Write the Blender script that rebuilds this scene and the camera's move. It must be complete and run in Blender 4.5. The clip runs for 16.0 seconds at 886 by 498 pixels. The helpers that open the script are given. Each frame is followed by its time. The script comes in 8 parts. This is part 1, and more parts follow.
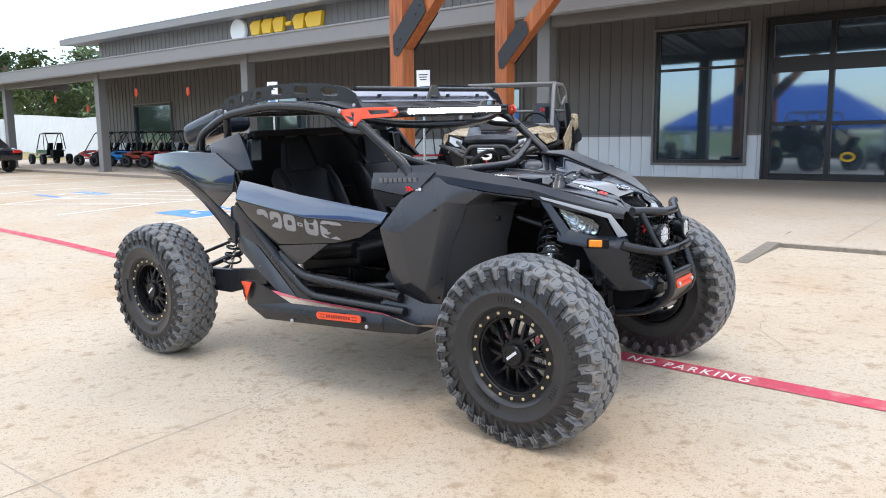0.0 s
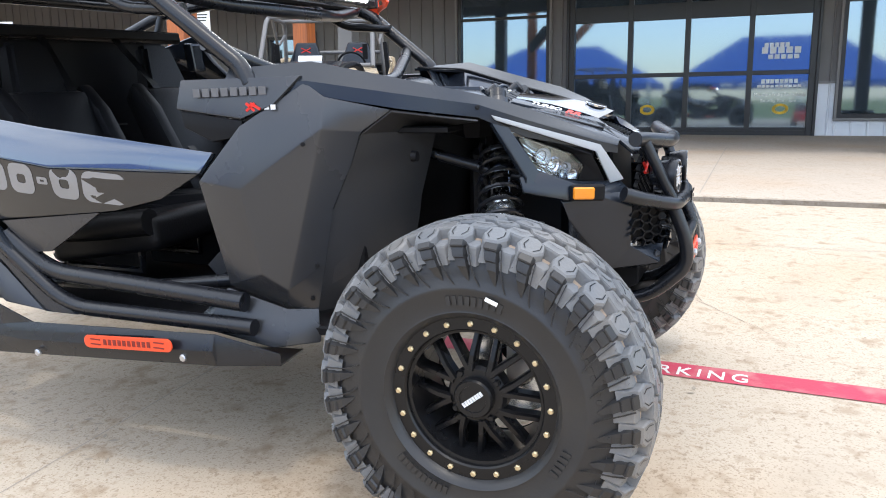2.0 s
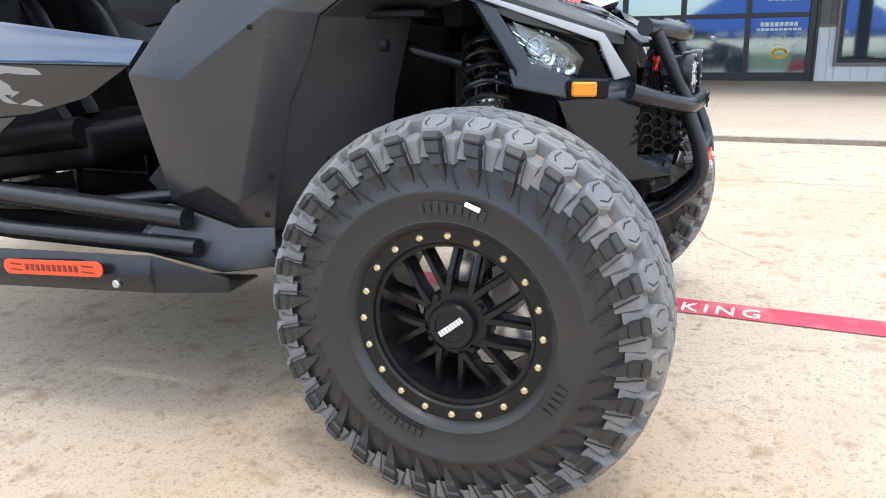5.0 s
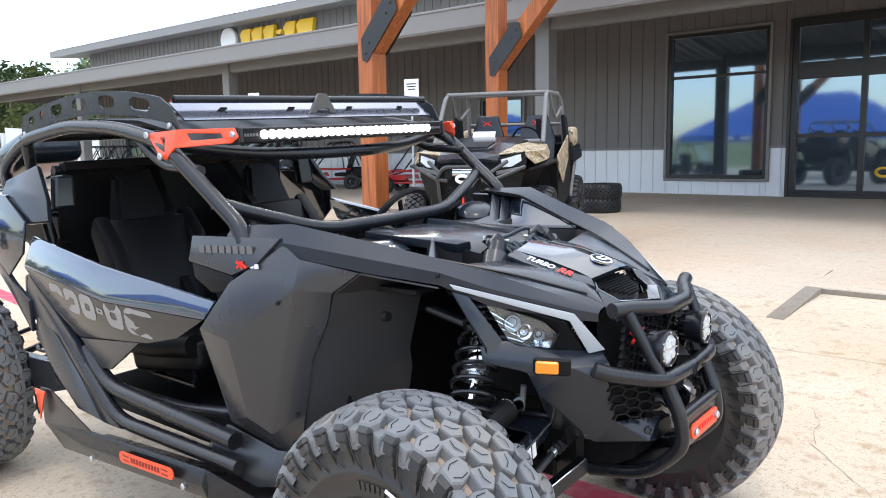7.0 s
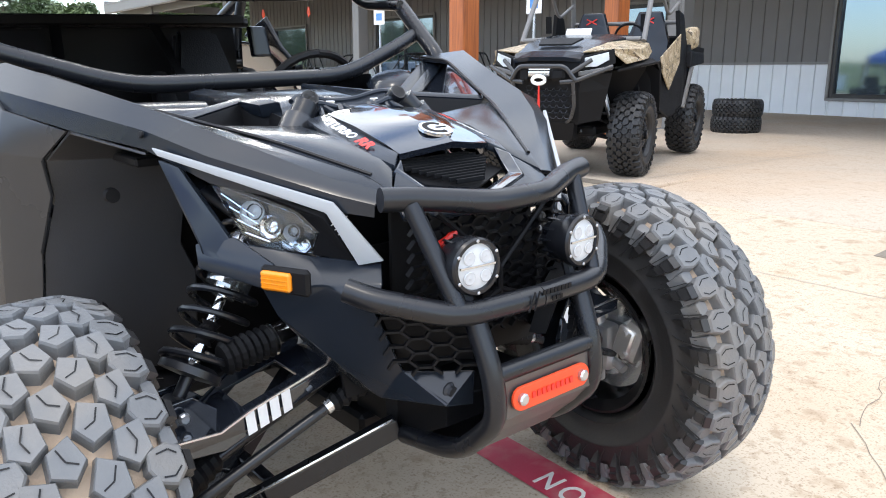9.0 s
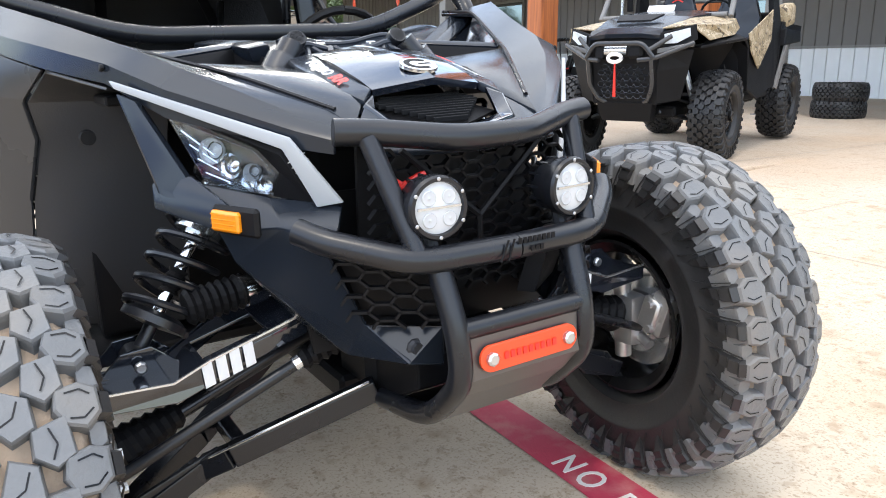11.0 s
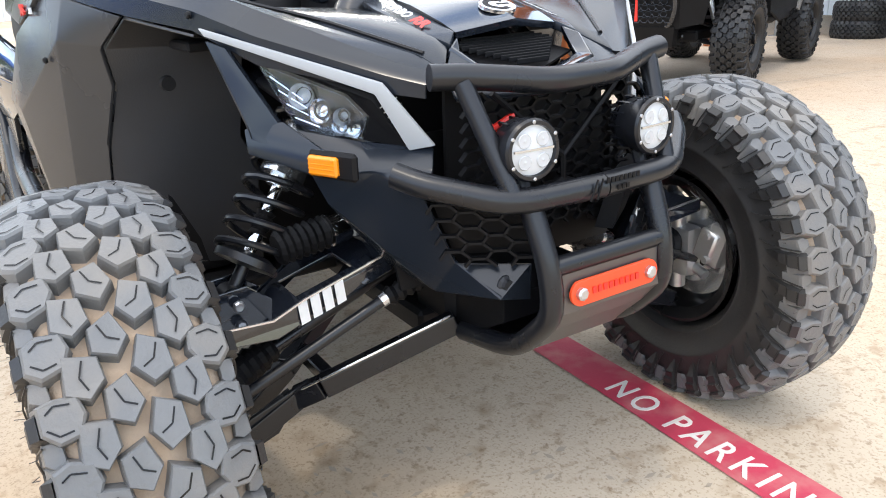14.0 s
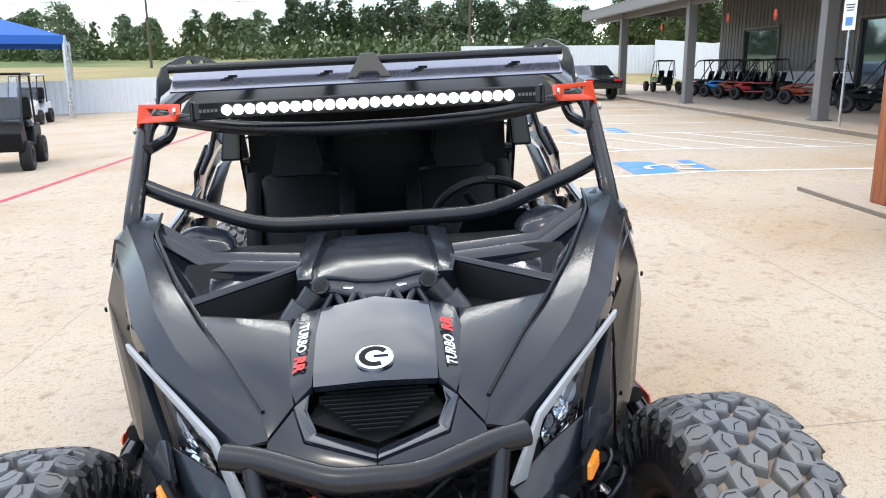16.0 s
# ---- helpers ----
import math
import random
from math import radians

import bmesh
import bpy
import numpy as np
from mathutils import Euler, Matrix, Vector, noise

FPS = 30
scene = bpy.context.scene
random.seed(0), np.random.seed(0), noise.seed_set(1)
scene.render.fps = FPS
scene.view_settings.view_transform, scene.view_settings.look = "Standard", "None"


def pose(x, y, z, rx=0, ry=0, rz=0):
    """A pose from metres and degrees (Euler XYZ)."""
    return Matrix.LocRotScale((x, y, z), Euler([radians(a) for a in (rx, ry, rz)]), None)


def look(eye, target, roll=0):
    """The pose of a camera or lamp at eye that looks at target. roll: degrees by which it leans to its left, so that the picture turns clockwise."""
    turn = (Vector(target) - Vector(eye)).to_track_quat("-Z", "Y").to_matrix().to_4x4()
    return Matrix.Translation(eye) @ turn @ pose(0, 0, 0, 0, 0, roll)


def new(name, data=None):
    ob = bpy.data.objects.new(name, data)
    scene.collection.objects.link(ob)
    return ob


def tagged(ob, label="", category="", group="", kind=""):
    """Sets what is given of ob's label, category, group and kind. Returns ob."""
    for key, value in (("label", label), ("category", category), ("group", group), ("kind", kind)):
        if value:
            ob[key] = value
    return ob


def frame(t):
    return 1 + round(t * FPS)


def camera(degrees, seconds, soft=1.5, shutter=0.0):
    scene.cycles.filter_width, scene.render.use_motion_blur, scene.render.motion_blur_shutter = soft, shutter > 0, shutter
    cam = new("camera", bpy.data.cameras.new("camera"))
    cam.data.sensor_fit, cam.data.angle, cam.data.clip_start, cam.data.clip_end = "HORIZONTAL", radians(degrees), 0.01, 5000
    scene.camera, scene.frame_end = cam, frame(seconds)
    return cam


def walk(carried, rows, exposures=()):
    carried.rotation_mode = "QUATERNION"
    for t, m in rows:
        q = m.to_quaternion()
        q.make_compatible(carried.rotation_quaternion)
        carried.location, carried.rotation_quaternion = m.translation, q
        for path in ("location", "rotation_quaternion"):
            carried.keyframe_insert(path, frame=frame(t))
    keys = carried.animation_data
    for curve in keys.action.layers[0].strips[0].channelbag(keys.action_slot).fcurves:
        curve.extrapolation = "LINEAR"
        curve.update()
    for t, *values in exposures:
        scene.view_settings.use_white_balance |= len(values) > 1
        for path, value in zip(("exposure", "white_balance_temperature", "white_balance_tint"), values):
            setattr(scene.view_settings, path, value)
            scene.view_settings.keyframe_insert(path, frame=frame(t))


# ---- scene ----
cam = camera(60.1, 16.0, 1.0)
# seconds, eye, point looked at, roll
PATH = [
    (0, (1.842, -3.773, 1.38), (0.612, -2.221, 1.1), -0.6),
    (0.5, (1.527, -3.536, 1.348), (0.381, -1.924, 1.051), -1.2),
    (1, (1.171, -3.188, 1.312), (0.16, -1.493, 0.988), -1.5),
    (1.5, (0.813, -2.921, 1.255), (-0.049, -1.151, 0.902), -1.3),
    (2, (0.583, -2.629, 1.14), (-0.159, -0.81, 0.765), -0.7),
    (2.5, (0.458, -2.383, 1.005), (-0.195, -0.536, 0.598), -0.1),
    (3, (0.417, -2.334, 0.911), (-0.188, -0.481, 0.464), 0.4),
    (3.2, (0.411, -2.328, 0.899), (-0.184, -0.476, 0.437), 0.6),
    (5.3, (0.563, -2.346, 0.997), (-0.215, -0.569, 0.51), -1.1),
    (5.5, (0.655, -2.407, 1.061), (-0.188, -0.651, 0.608), -1.3),
    (6, (0.905, -2.497, 1.346), (-0.087, -0.801, 0.972), -1.5),
    (6.5, (1.157, -2.392, 1.476), (0.011, -0.777, 1.196), -1.3),
    (7, (1.22, -2.181, 1.476), (-0.042, -0.65, 1.223), -0.9),
    (7.5, (1.209, -1.874, 1.451), (-0.139, -0.423, 1.172), -0.8),
    (8, (1.348, -1.565, 1.41), (-0.069, -0.195, 1.072), -0.5),
    (8.5, (1.41, -1.271, 1.328), (-0.066, 0.018, 0.927), -0.1),
    (9, (1.356, -1.004, 1.244), (-0.166, 0.213, 0.795), 0.2),
    (11.3, (1.394, -0.757, 1.126), (-0.264, 0.258, 0.657), -0.3),
    (11.5, (1.396, -0.769, 1.12), (-0.261, 0.247, 0.647), -0.4),
    (12, (1.376, -0.806, 1.069), (-0.275, 0.207, 0.571), -0.9),
    (12.5, (1.34, -0.836, 1.05), (-0.3, 0.177, 0.518), -1.3),
    (13, (1.317, -0.854, 1.049), (-0.309, 0.162, 0.48), -1.6),
    (13.5, (1.319, -0.871, 1.062), (-0.301, 0.131, 0.454), -1.6),
    (14, (1.349, -0.907, 1.165), (-0.27, 0.073, 0.518), -1.3),
    (14.5, (1.458, -0.866, 1.421), (-0.185, 0.018, 0.701), -0.5),
    (15, (1.523, -0.704, 1.584), (-0.239, 0.007, 0.959), 0.4),
    (15.5, (1.446, -0.37, 1.679), (-0.424, 0.094, 1.143), -0.1),
    (16, (1.46, 0.033, 1.667), (-0.481, 0.173, 1.207), -0.5),
]
walk(cam, [(t, look(eye, target, roll)) for t, eye, target, roll in PATH],
     [(t, e, k, 10) for t, e, k in ((0.0, -0.20, 6650), (1.0, -0.10, 6650), (2.0, 0.08, 6650), (3.0, 0.16, 6700), (5.5, 0.12, 6800), (7.0, 0.04, 6700), (9.0, 0.10, 6750), (12.5, 0.28, 7000), (14.0, 0.18, 7050), (15.0, -0.04, 6850), (16.0, -0.22, 6700))])

# ---- sky, sun and exposure ----
SUN_EL, SUN_AZ = 68.0, 216.0         # degrees; azimuth from +y towards -x
world = bpy.data.worlds.new("sky")
scene.world = world
world.use_nodes = True
wn = world.node_tree
sky = wn.nodes.new("ShaderNodeTexSky")
sky.sky_type = "NISHITA"
sky.sun_disc = False
sky.sun_elevation = radians(SUN_EL)
sky.sun_rotation = radians(-SUN_AZ)
sky.air_density, sky.dust_density, sky.ozone_density = 1.0, 1.0, 1.2
sky_co = wn.nodes.new("ShaderNodeTexCoord")
sky_map = wn.nodes.new("ShaderNodeMapping")
sky_map.inputs["Scale"].default_value = (1.0, 1.0, 2.6)
sky_noise = wn.nodes.new("ShaderNodeTexNoise")
sky_noise.inputs["Scale"].default_value = 2.2
sky_noise.inputs["Detail"].default_value = 6
sky_ramp = wn.nodes.new("ShaderNodeValToRGB")
sky_ramp.color_ramp.elements[0].position, sky_ramp.color_ramp.elements[1].position = 0.30, 0.62
sky_mix = wn.nodes.new("ShaderNodeMixRGB")
sky_mix.inputs[2].default_value = (6.1, 6.5, 7.1, 1)
wn.links.new(sky_co.outputs["Generated"], sky_map.inputs["Vector"])
wn.links.new(sky_map.outputs["Vector"], sky_noise.inputs["Vector"])
wn.links.new(sky_noise.outputs["Fac"], sky_ramp.inputs["Fac"])
sky_xyz = wn.nodes.new("ShaderNodeSeparateXYZ")
sky_low = wn.nodes.new("ShaderNodeMapRange")
sky_low.inputs["From Min"].default_value, sky_low.inputs["From Max"].default_value = 0.05, 0.55
sky_low.inputs["To Min"].default_value, sky_low.inputs["To Max"].default_value = 0.05, 1.0
sky_mul = wn.nodes.new("ShaderNodeMath")
sky_mul.operation = "MULTIPLY"
wn.links.new(sky_co.outputs["Generated"], sky_xyz.inputs[0])
wn.links.new(sky_xyz.outputs["Z"], sky_low.inputs["Value"])
wn.links.new(sky_ramp.outputs["Color"], sky_mul.inputs[0])
wn.links.new(sky_low.outputs["Result"], sky_mul.inputs[1])
wn.links.new(sky_mul.outputs[0], sky_mix.inputs[0])
wn.links.new(sky.outputs["Color"], sky_mix.inputs[1])
wn.links.new(sky_mix.outputs["Color"], wn.nodes["Background"].inputs["Color"])
wn.nodes["Background"].inputs["Strength"].default_value = 0.45
sun = new("sun", bpy.data.lights.new("sun", "SUN"))
sun.data.energy, sun.data.angle, sun.data.color = 0.60, radians(1.6), (1.0, 0.94, 0.85)
az = radians(SUN_AZ)
sun_dir = Vector((-math.sin(az) * math.cos(radians(SUN_EL)), math.cos(az) * math.cos(radians(SUN_EL)), math.sin(radians(SUN_EL))))
sun.matrix_world = look(sun_dir * 60, (0, 0, 0))

# ---- materials ----
def mat(name, color, rough=0.6, metal=0.0, var=0.12, scale=6.0, bump=0.0, bscale=60.0, coat=0.0, dirt=None, dirt_amt=0.0,
        dirt_scale=2.0, dirt_lo=0.48, island=False, spec=0.5):
    """A surface with grain at two scales: tint by broad noise, relief by fine noise, and dust or stain patches."""
    m = bpy.data.materials.new(name)
    m.use_nodes = True
    nt, b = m.node_tree, m.node_tree.nodes["Principled BSDF"]
    link = nt.links.new
    co = nt.nodes.new("ShaderNodeTexCoord")
    n1 = nt.nodes.new("ShaderNodeTexNoise")
    n1.inputs["Scale"].default_value, n1.inputs["Detail"].default_value = scale, 5
    link(co.outputs["Object"], n1.inputs["Vector"])
    lo = nt.nodes.new("ShaderNodeMixRGB")
    lo.inputs[1].default_value = (*[c * (1 - var) for c in color], 1)
    lo.inputs[2].default_value = (*[min(1, c * (1 + var)) for c in color], 1)
    link(n1.outputs["Fac"], lo.inputs[0])
    out = lo.outputs[0]
    if dirt:
        n2 = nt.nodes.new("ShaderNodeTexNoise")
        n2.inputs["Scale"].default_value, n2.inputs["Detail"].default_value = dirt_scale, 8
        link(co.outputs["Object"], n2.inputs["Vector"])
        rp = nt.nodes.new("ShaderNodeValToRGB")
        rp.color_ramp.elements[0].position, rp.color_ramp.elements[1].position = dirt_lo, dirt_lo + 0.24
        rp.color_ramp.elements[1].color = (dirt_amt,) * 3 + (1,)
        link(n2.outputs["Fac"], rp.inputs["Fac"])
        dm = nt.nodes.new("ShaderNodeMixRGB")
        dm.inputs[2].default_value = (*dirt, 1)
        link(rp.outputs["Color"], dm.inputs[0])
        link(out, dm.inputs[1])
        out = dm.outputs[0]
    if island:
        ge = nt.nodes.new("ShaderNodeNewGeometry")
        mr = nt.nodes.new("ShaderNodeMapRange")
        mr.inputs["To Min"].default_value, mr.inputs["To Max"].default_value = 0.72, 1.25
        link(ge.outputs["Random Per Island"], mr.inputs["Value"])
        mu = nt.nodes.new("ShaderNodeMixRGB")
        mu.blend_type = "MULTIPLY"
        mu.inputs[0].default_value = 1
        link(out, mu.inputs[1])
        link(mr.outputs["Result"], mu.inputs[2])
        out = mu.outputs[0]
    link(out, b.inputs["Base Color"])
    n3 = nt.nodes.new("ShaderNodeTexNoise")
    n3.inputs["Scale"].default_value, n3.inputs["Detail"].default_value = bscale, 4
    link(co.outputs["Object"], n3.inputs["Vector"])
    rr = nt.nodes.new("ShaderNodeMapRange")
    rr.inputs["To Min"].default_value, rr.inputs["To Max"].default_value = max(0.02, rough - 0.07), min(1, rough + 0.07)
    link(n1.outputs["Fac"], rr.inputs["Value"])
    link(rr.outputs["Result"], b.inputs["Roughness"])
    if bump:
        bp = nt.nodes.new("ShaderNodeBump")
        bp.inputs["Strength"].default_value, bp.inputs["Distance"].default_value = bump, 0.01
        link(n3.outputs["Fac"], bp.inputs["Height"])
        link(bp.outputs["Normal"], b.inputs["Normal"])
    b.inputs["Metallic"].default_value = metal
    b.inputs["Specular IOR Level"].default_value = spec
    b.inputs["Coat Weight"].default_value, b.inputs["Coat Roughness"].default_value = coat, 0.04
    return m


def glow(name, color, strength):
    m = mat(name, color, 0.3, var=0.02)
    b = m.node_tree.nodes["Principled BSDF"]
    b.inputs["Emission Color"].default_value, b.inputs["Emission Strength"].default_value = (*color, 1), strength
    return m


def concrete_mat(name, color, warm, stain=0.35):
    """Broomed concrete: broad warm and pale patches, small dark pits, fine broom relief."""
    m = mat(name, color, 0.82, var=0.10, scale=0.55, bump=0.16, bscale=90, dirt=warm, dirt_amt=0.8, dirt_scale=0.45, spec=0.25)
    nt, b = m.node_tree, m.node_tree.nodes["Principled BSDF"]
    link = nt.links.new
    co = nt.nodes.new("ShaderNodeTexCoord")
    src = b.inputs["Base Color"].links[0].from_socket
    for sc, lo, hi, col, amt in ((9.0, 0.56, 0.72, tuple(c * 0.64 for c in warm), stain), (24.0, 0.56, 0.68, tuple(c * 0.66 for c in warm), 0.40), (46.0, 0.60, 0.68, tuple(c * 0.46 for c in warm), 0.50), (120.0, 0.54, 0.68, tuple(c * 0.48 for c in warm), 0.55),
                                 (1.7, 0.55, 0.8, tuple(c * 0.8 for c in color), stain)):
        n = nt.nodes.new("ShaderNodeTexNoise")
        n.inputs["Scale"].default_value, n.inputs["Detail"].default_value = sc, 7
        link(co.outputs["Object"], n.inputs["Vector"])
        rp = nt.nodes.new("ShaderNodeValToRGB")
        rp.color_ramp.elements[0].position, rp.color_ramp.elements[1].position = lo, hi
        rp.color_ramp.elements[1].color = (amt,) * 3 + (1,)
        link(n.outputs["Fac"], rp.inputs["Fac"])
        mx = nt.nodes.new("ShaderNodeMixRGB")
        mx.inputs[2].default_value = (*col, 1)
        link(rp.outputs["Color"], mx.inputs[0])
        link(src, mx.inputs[1])
        src = mx.outputs[0]
    link(src, b.inputs["Base Color"])
    return m


def wood_mat(name, color, dark):
    m = mat(name, color, 0.55, var=0.10, scale=3, bump=0.3, bscale=40)
    nt, b = m.node_tree, m.node_tree.nodes["Principled BSDF"]
    link = nt.links.new
    co, mp = nt.nodes.new("ShaderNodeTexCoord"), nt.nodes.new("ShaderNodeMapping")
    mp.inputs["Scale"].default_value = (14, 14, 0.7)
    n = nt.nodes.new("ShaderNodeTexNoise")
    n.inputs["Scale"].default_value, n.inputs["Detail"].default_value, n.inputs["Distortion"].default_value = 1.6, 6, 1.2
    rp = nt.nodes.new("ShaderNodeValToRGB")
    rp.color_ramp.elements[0].position, rp.color_ramp.elements[1].position = 0.35, 0.7
    mx = nt.nodes.new("ShaderNodeMixRGB")
    mx.inputs[2].default_value = (*dark, 1)
    link(co.outputs["Object"], mp.inputs["Vector"])
    link(mp.outputs["Vector"], n.inputs["Vector"])
    link(n.outputs["Fac"], rp.inputs["Fac"])
    link(rp.outputs["Color"], mx.inputs[0])
    link(b.inputs["Base Color"].links[0].from_socket, mx.inputs[1])
    link(mx.outputs[0], b.inputs["Base Color"])
    return m


def camo_mat(name):
    m = mat(name, (0.33, 0.25, 0.15), 0.5, var=0.2, scale=20)
    nt, b = m.node_tree, m.node_tree.nodes["Principled BSDF"]
    link = nt.links.new
    co = nt.nodes.new("ShaderNodeTexCoord")
    src = b.inputs["Base Color"].links[0].from_socket
    for sc, pos, col in ((9, 0.53, (0.50, 0.40, 0.27)), (14, 0.58, (0.09, 0.065, 0.04)), (30, 0.62, (0.62, 0.55, 0.42))):
        n = nt.nodes.new("ShaderNodeTexNoise")
        n.inputs["Scale"].default_value, n.inputs["Detail"].default_value, n.inputs["Distortion"].default_value = sc, 3, 1.5
        rp = nt.nodes.new("ShaderNodeValToRGB")
        rp.color_ramp.elements[0].position, rp.color_ramp.elements[1].position = pos, pos + 0.02
        mx = nt.nodes.new("ShaderNodeMixRGB")
        mx.inputs[2].default_value = (*col, 1)
        link(co.outputs["Object"], n.inputs["Vector"])
        link(n.outputs["Fac"], rp.inputs["Fac"])
        link(rp.outputs["Color"], mx.inputs[0])
        link(src, mx.inputs[1])
        src = mx.outputs[0]
    link(src, b.inputs["Base Color"])
    return m


def clear_mat(name, tint=(0.9, 0.95, 1.0), rough=0.02):
    m = bpy.data.materials.new(name)
    m.use_nodes = True
    b = m.node_tree.nodes["Principled BSDF"]
    b.inputs["Base Color"].default_value, b.inputs["Roughness"].default_value = (*tint, 1), rough
    b.inputs["Transmission Weight"].default_value, b.inputs["IOR"].default_value = 1.0, 1.45
    return m


M_LOT = concrete_mat("lot_concrete", (0.545, 0.455, 0.348), (0.485, 0.325, 0.190), 0.6)
M_SLAB = concrete_mat("slab_concrete", (0.52, 0.435, 0.345), (0.50, 0.355, 0.235))
M_JOINT = mat("joint_sealant", (0.38, 0.33, 0.27), 0.9)
M_CRACK = mat("crack_shadow", (0.22, 0.18, 0.14), 0.95)
M_RED = mat("red_road_paint", (0.52, 0.045, 0.085), 0.7, var=0.15, scale=5, dirt=(0.60, 0.42, 0.34), dirt_amt=0.35, dirt_scale=9, bump=0.15, bscale=120)
M_WHITE = mat("white_road_paint", (0.80, 0.77, 0.72), 0.7, var=0.06, dirt=(0.55, 0.42, 0.32), dirt_amt=0.35, dirt_scale=12)
M_BLUE = mat("blue_road_paint", (0.07, 0.25, 0.62), 0.7, var=0.1, dirt=(0.5, 0.5, 0.5), dirt_amt=0.3, dirt_scale=4)
M_SIDING = mat("charcoal_siding", (0.140, 0.130, 0.125), 0.45, var=0.10, scale=1.2, bump=0.05)
M_GALV = mat("galvanised_siding", (0.66, 0.68, 0.71), 0.42, metal=0.25, var=0.10, scale=1.5)
M_TRIM = mat("grey_metal_trim", (0.19, 0.18, 0.175), 0.45, var=0.06)
M_COLUMN = mat("grey_painted_column", (0.17, 0.165, 0.16), 0.5, var=0.08, scale=2)
M_SOFFIT = mat("soffit_deck", (0.15, 0.145, 0.14), 0.5, var=0.1, scale=1.0)
M_ROOF = mat("roof_metal", (0.62, 0.62, 0.60), 0.35, metal=0.3, var=0.08)
M_TIMBER = wood_mat("stained_timber", (0.44, 0.125, 0.030), (0.20, 0.055, 0.018))
M_PLATE = mat("black_steel_plate", (0.035, 0.036, 0.04), 0.45, metal=0.3, var=0.1, spec=0.3)
M_FRAME = mat("bronze_window_frame", (0.018, 0.017, 0.018), 0.35, var=0.1)
M_PANE = mat("tinted_glass", (0.20, 0.265, 0.335), 0.0, metal=0.85, var=0.01, spec=1.0)
M_LAMP = glow("lamp_diffuser", (0.9, 0.92, 0.9), 0.25)
M_FENCE = mat("white_fence_steel", (0.70, 0.72, 0.74), 0.5, var=0.06, scale=0.7)
M_YELLOW = mat("yellow_sign_face", (0.80, 0.48, 0.02), 0.35, var=0.04)
M_SIGN = mat("sign_white", (0.80, 0.80, 0.80), 0.4, var=0.04)
M_GRASS = mat("grass", (0.10, 0.15, 0.035), 0.9, var=0.3, scale=0.3, dirt=(0.36, 0.28, 0.13), dirt_amt=0.9, dirt_scale=0.05)
M_DRY = mat("dry_field", (0.35, 0.27, 0.12), 0.9, var=0.2, scale=0.2, dirt=(0.14, 0.17, 0.04), dirt_amt=0.8, dirt_scale=0.06)
M_LEAF = mat("leaves", (0.105, 0.145, 0.060), 0.6, var=0.3, scale=0.8, island=True)
M_LEAF2 = mat("pine_needles", (0.078, 0.115, 0.052), 0.65, var=0.3, scale=0.8, island=True)
M_BARK = mat("bark", (0.11, 0.085, 0.06), 0.9, var=0.3, scale=4, bump=0.6, bscale=20)
M_RUBBER = mat("tyre_rubber", (0.024, 0.024, 0.025), 0.36, var=0.18, scale=9, bump=0.08, bscale=120, dirt=(0.045, 0.040, 0.034), dirt_amt=0.4, dirt_scale=6, spec=0.42)
M_BLACKRUB = mat("new_black_rubber", (0.018, 0.018, 0.019), 0.45, var=0.15, scale=9, bump=0.08, bscale=120, spec=0.4)
M_TREAD = mat("tread_rubber", (0.150, 0.155, 0.160), 0.42, var=0.2, scale=12, dirt=(0.21, 0.185, 0.155), dirt_amt=0.6, dirt_scale=6, dirt_lo=0.46, bump=0.15, bscale=140, spec=0.35)
M_DUST = mat("dusty_tread_base", (0.38, 0.285, 0.205), 0.85, var=0.3, scale=8, bump=0.3, bscale=80, dirt=(0.09, 0.078, 0.066), dirt_amt=0.8, dirt_scale=5)
M_DUSK = mat("dusty_shoulder_rubber", (0.060, 0.052, 0.043), 0.5, var=0.2, scale=9, bump=0.08, bscale=120, dirt=(0.16, 0.125, 0.09), dirt_amt=0.7, dirt_scale=7, spec=0.35)
M_RIM = mat("satin_black_rim", (0.010, 0.010, 0.011), 0.28, metal=0.2, var=0.1, spec=0.35)
M_BRASS = mat("brass_bolt", (0.66, 0.54, 0.34), 0.3, metal=0.8, var=0.15)
M_BOLT = mat("steel_bolt", (0.55, 0.56, 0.58), 0.28, metal=0.9, var=0.1)
M_GLOSS = mat("gloss_black_blue_paint", (0.012, 0.015, 0.022), 0.12, var=0.10, scale=2, coat=1.0)
# gloss paint for the door strip, sky reflection put into its paler blue base
M_STRIP = mat("sky_sheen_gloss_paint", (0.085, 0.105, 0.140), 0.10, metal=0.6, var=0.10, scale=2, coat=1.0)
M_DECAL = mat("pale_grey_decal", (0.24, 0.235, 0.235), 0.35, var=0.06, scale=8)
M_PANEL = mat("door_panel_film", (0.014, 0.015, 0.017), 0.15, var=0.10, scale=2, spec=0.7)
M_BODY = mat("satin_charcoal_plastic", (0.013, 0.017, 0.024), 0.21, var=0.08, scale=4, bump=0.004, bscale=500, spec=0.45)
M_FLARE = mat("moulded_dark_plastic", (0.027, 0.028, 0.031), 0.26, var=0.12, scale=3, bump=0.02, bscale=400, spec=0.6)
M_MATTE = mat("matte_black_plastic", (0.007, 0.007, 0.008), 0.50, var=0.12, scale=6, bump=0.06, bscale=300, spec=0.16)
M_LINER = mat("wheel_well_plastic", (0.034, 0.034, 0.036), 0.34, var=0.18, scale=5, bump=0.08, bscale=250, dirt=(0.035, 0.032, 0.029), dirt_amt=0.6, dirt_scale=3, spec=0.4)
M_TUBE = mat("black_powder_coat", (0.010, 0.011, 0.014), 0.28, var=0.08, scale=6, bump=0.03, bscale=350, spec=0.45)
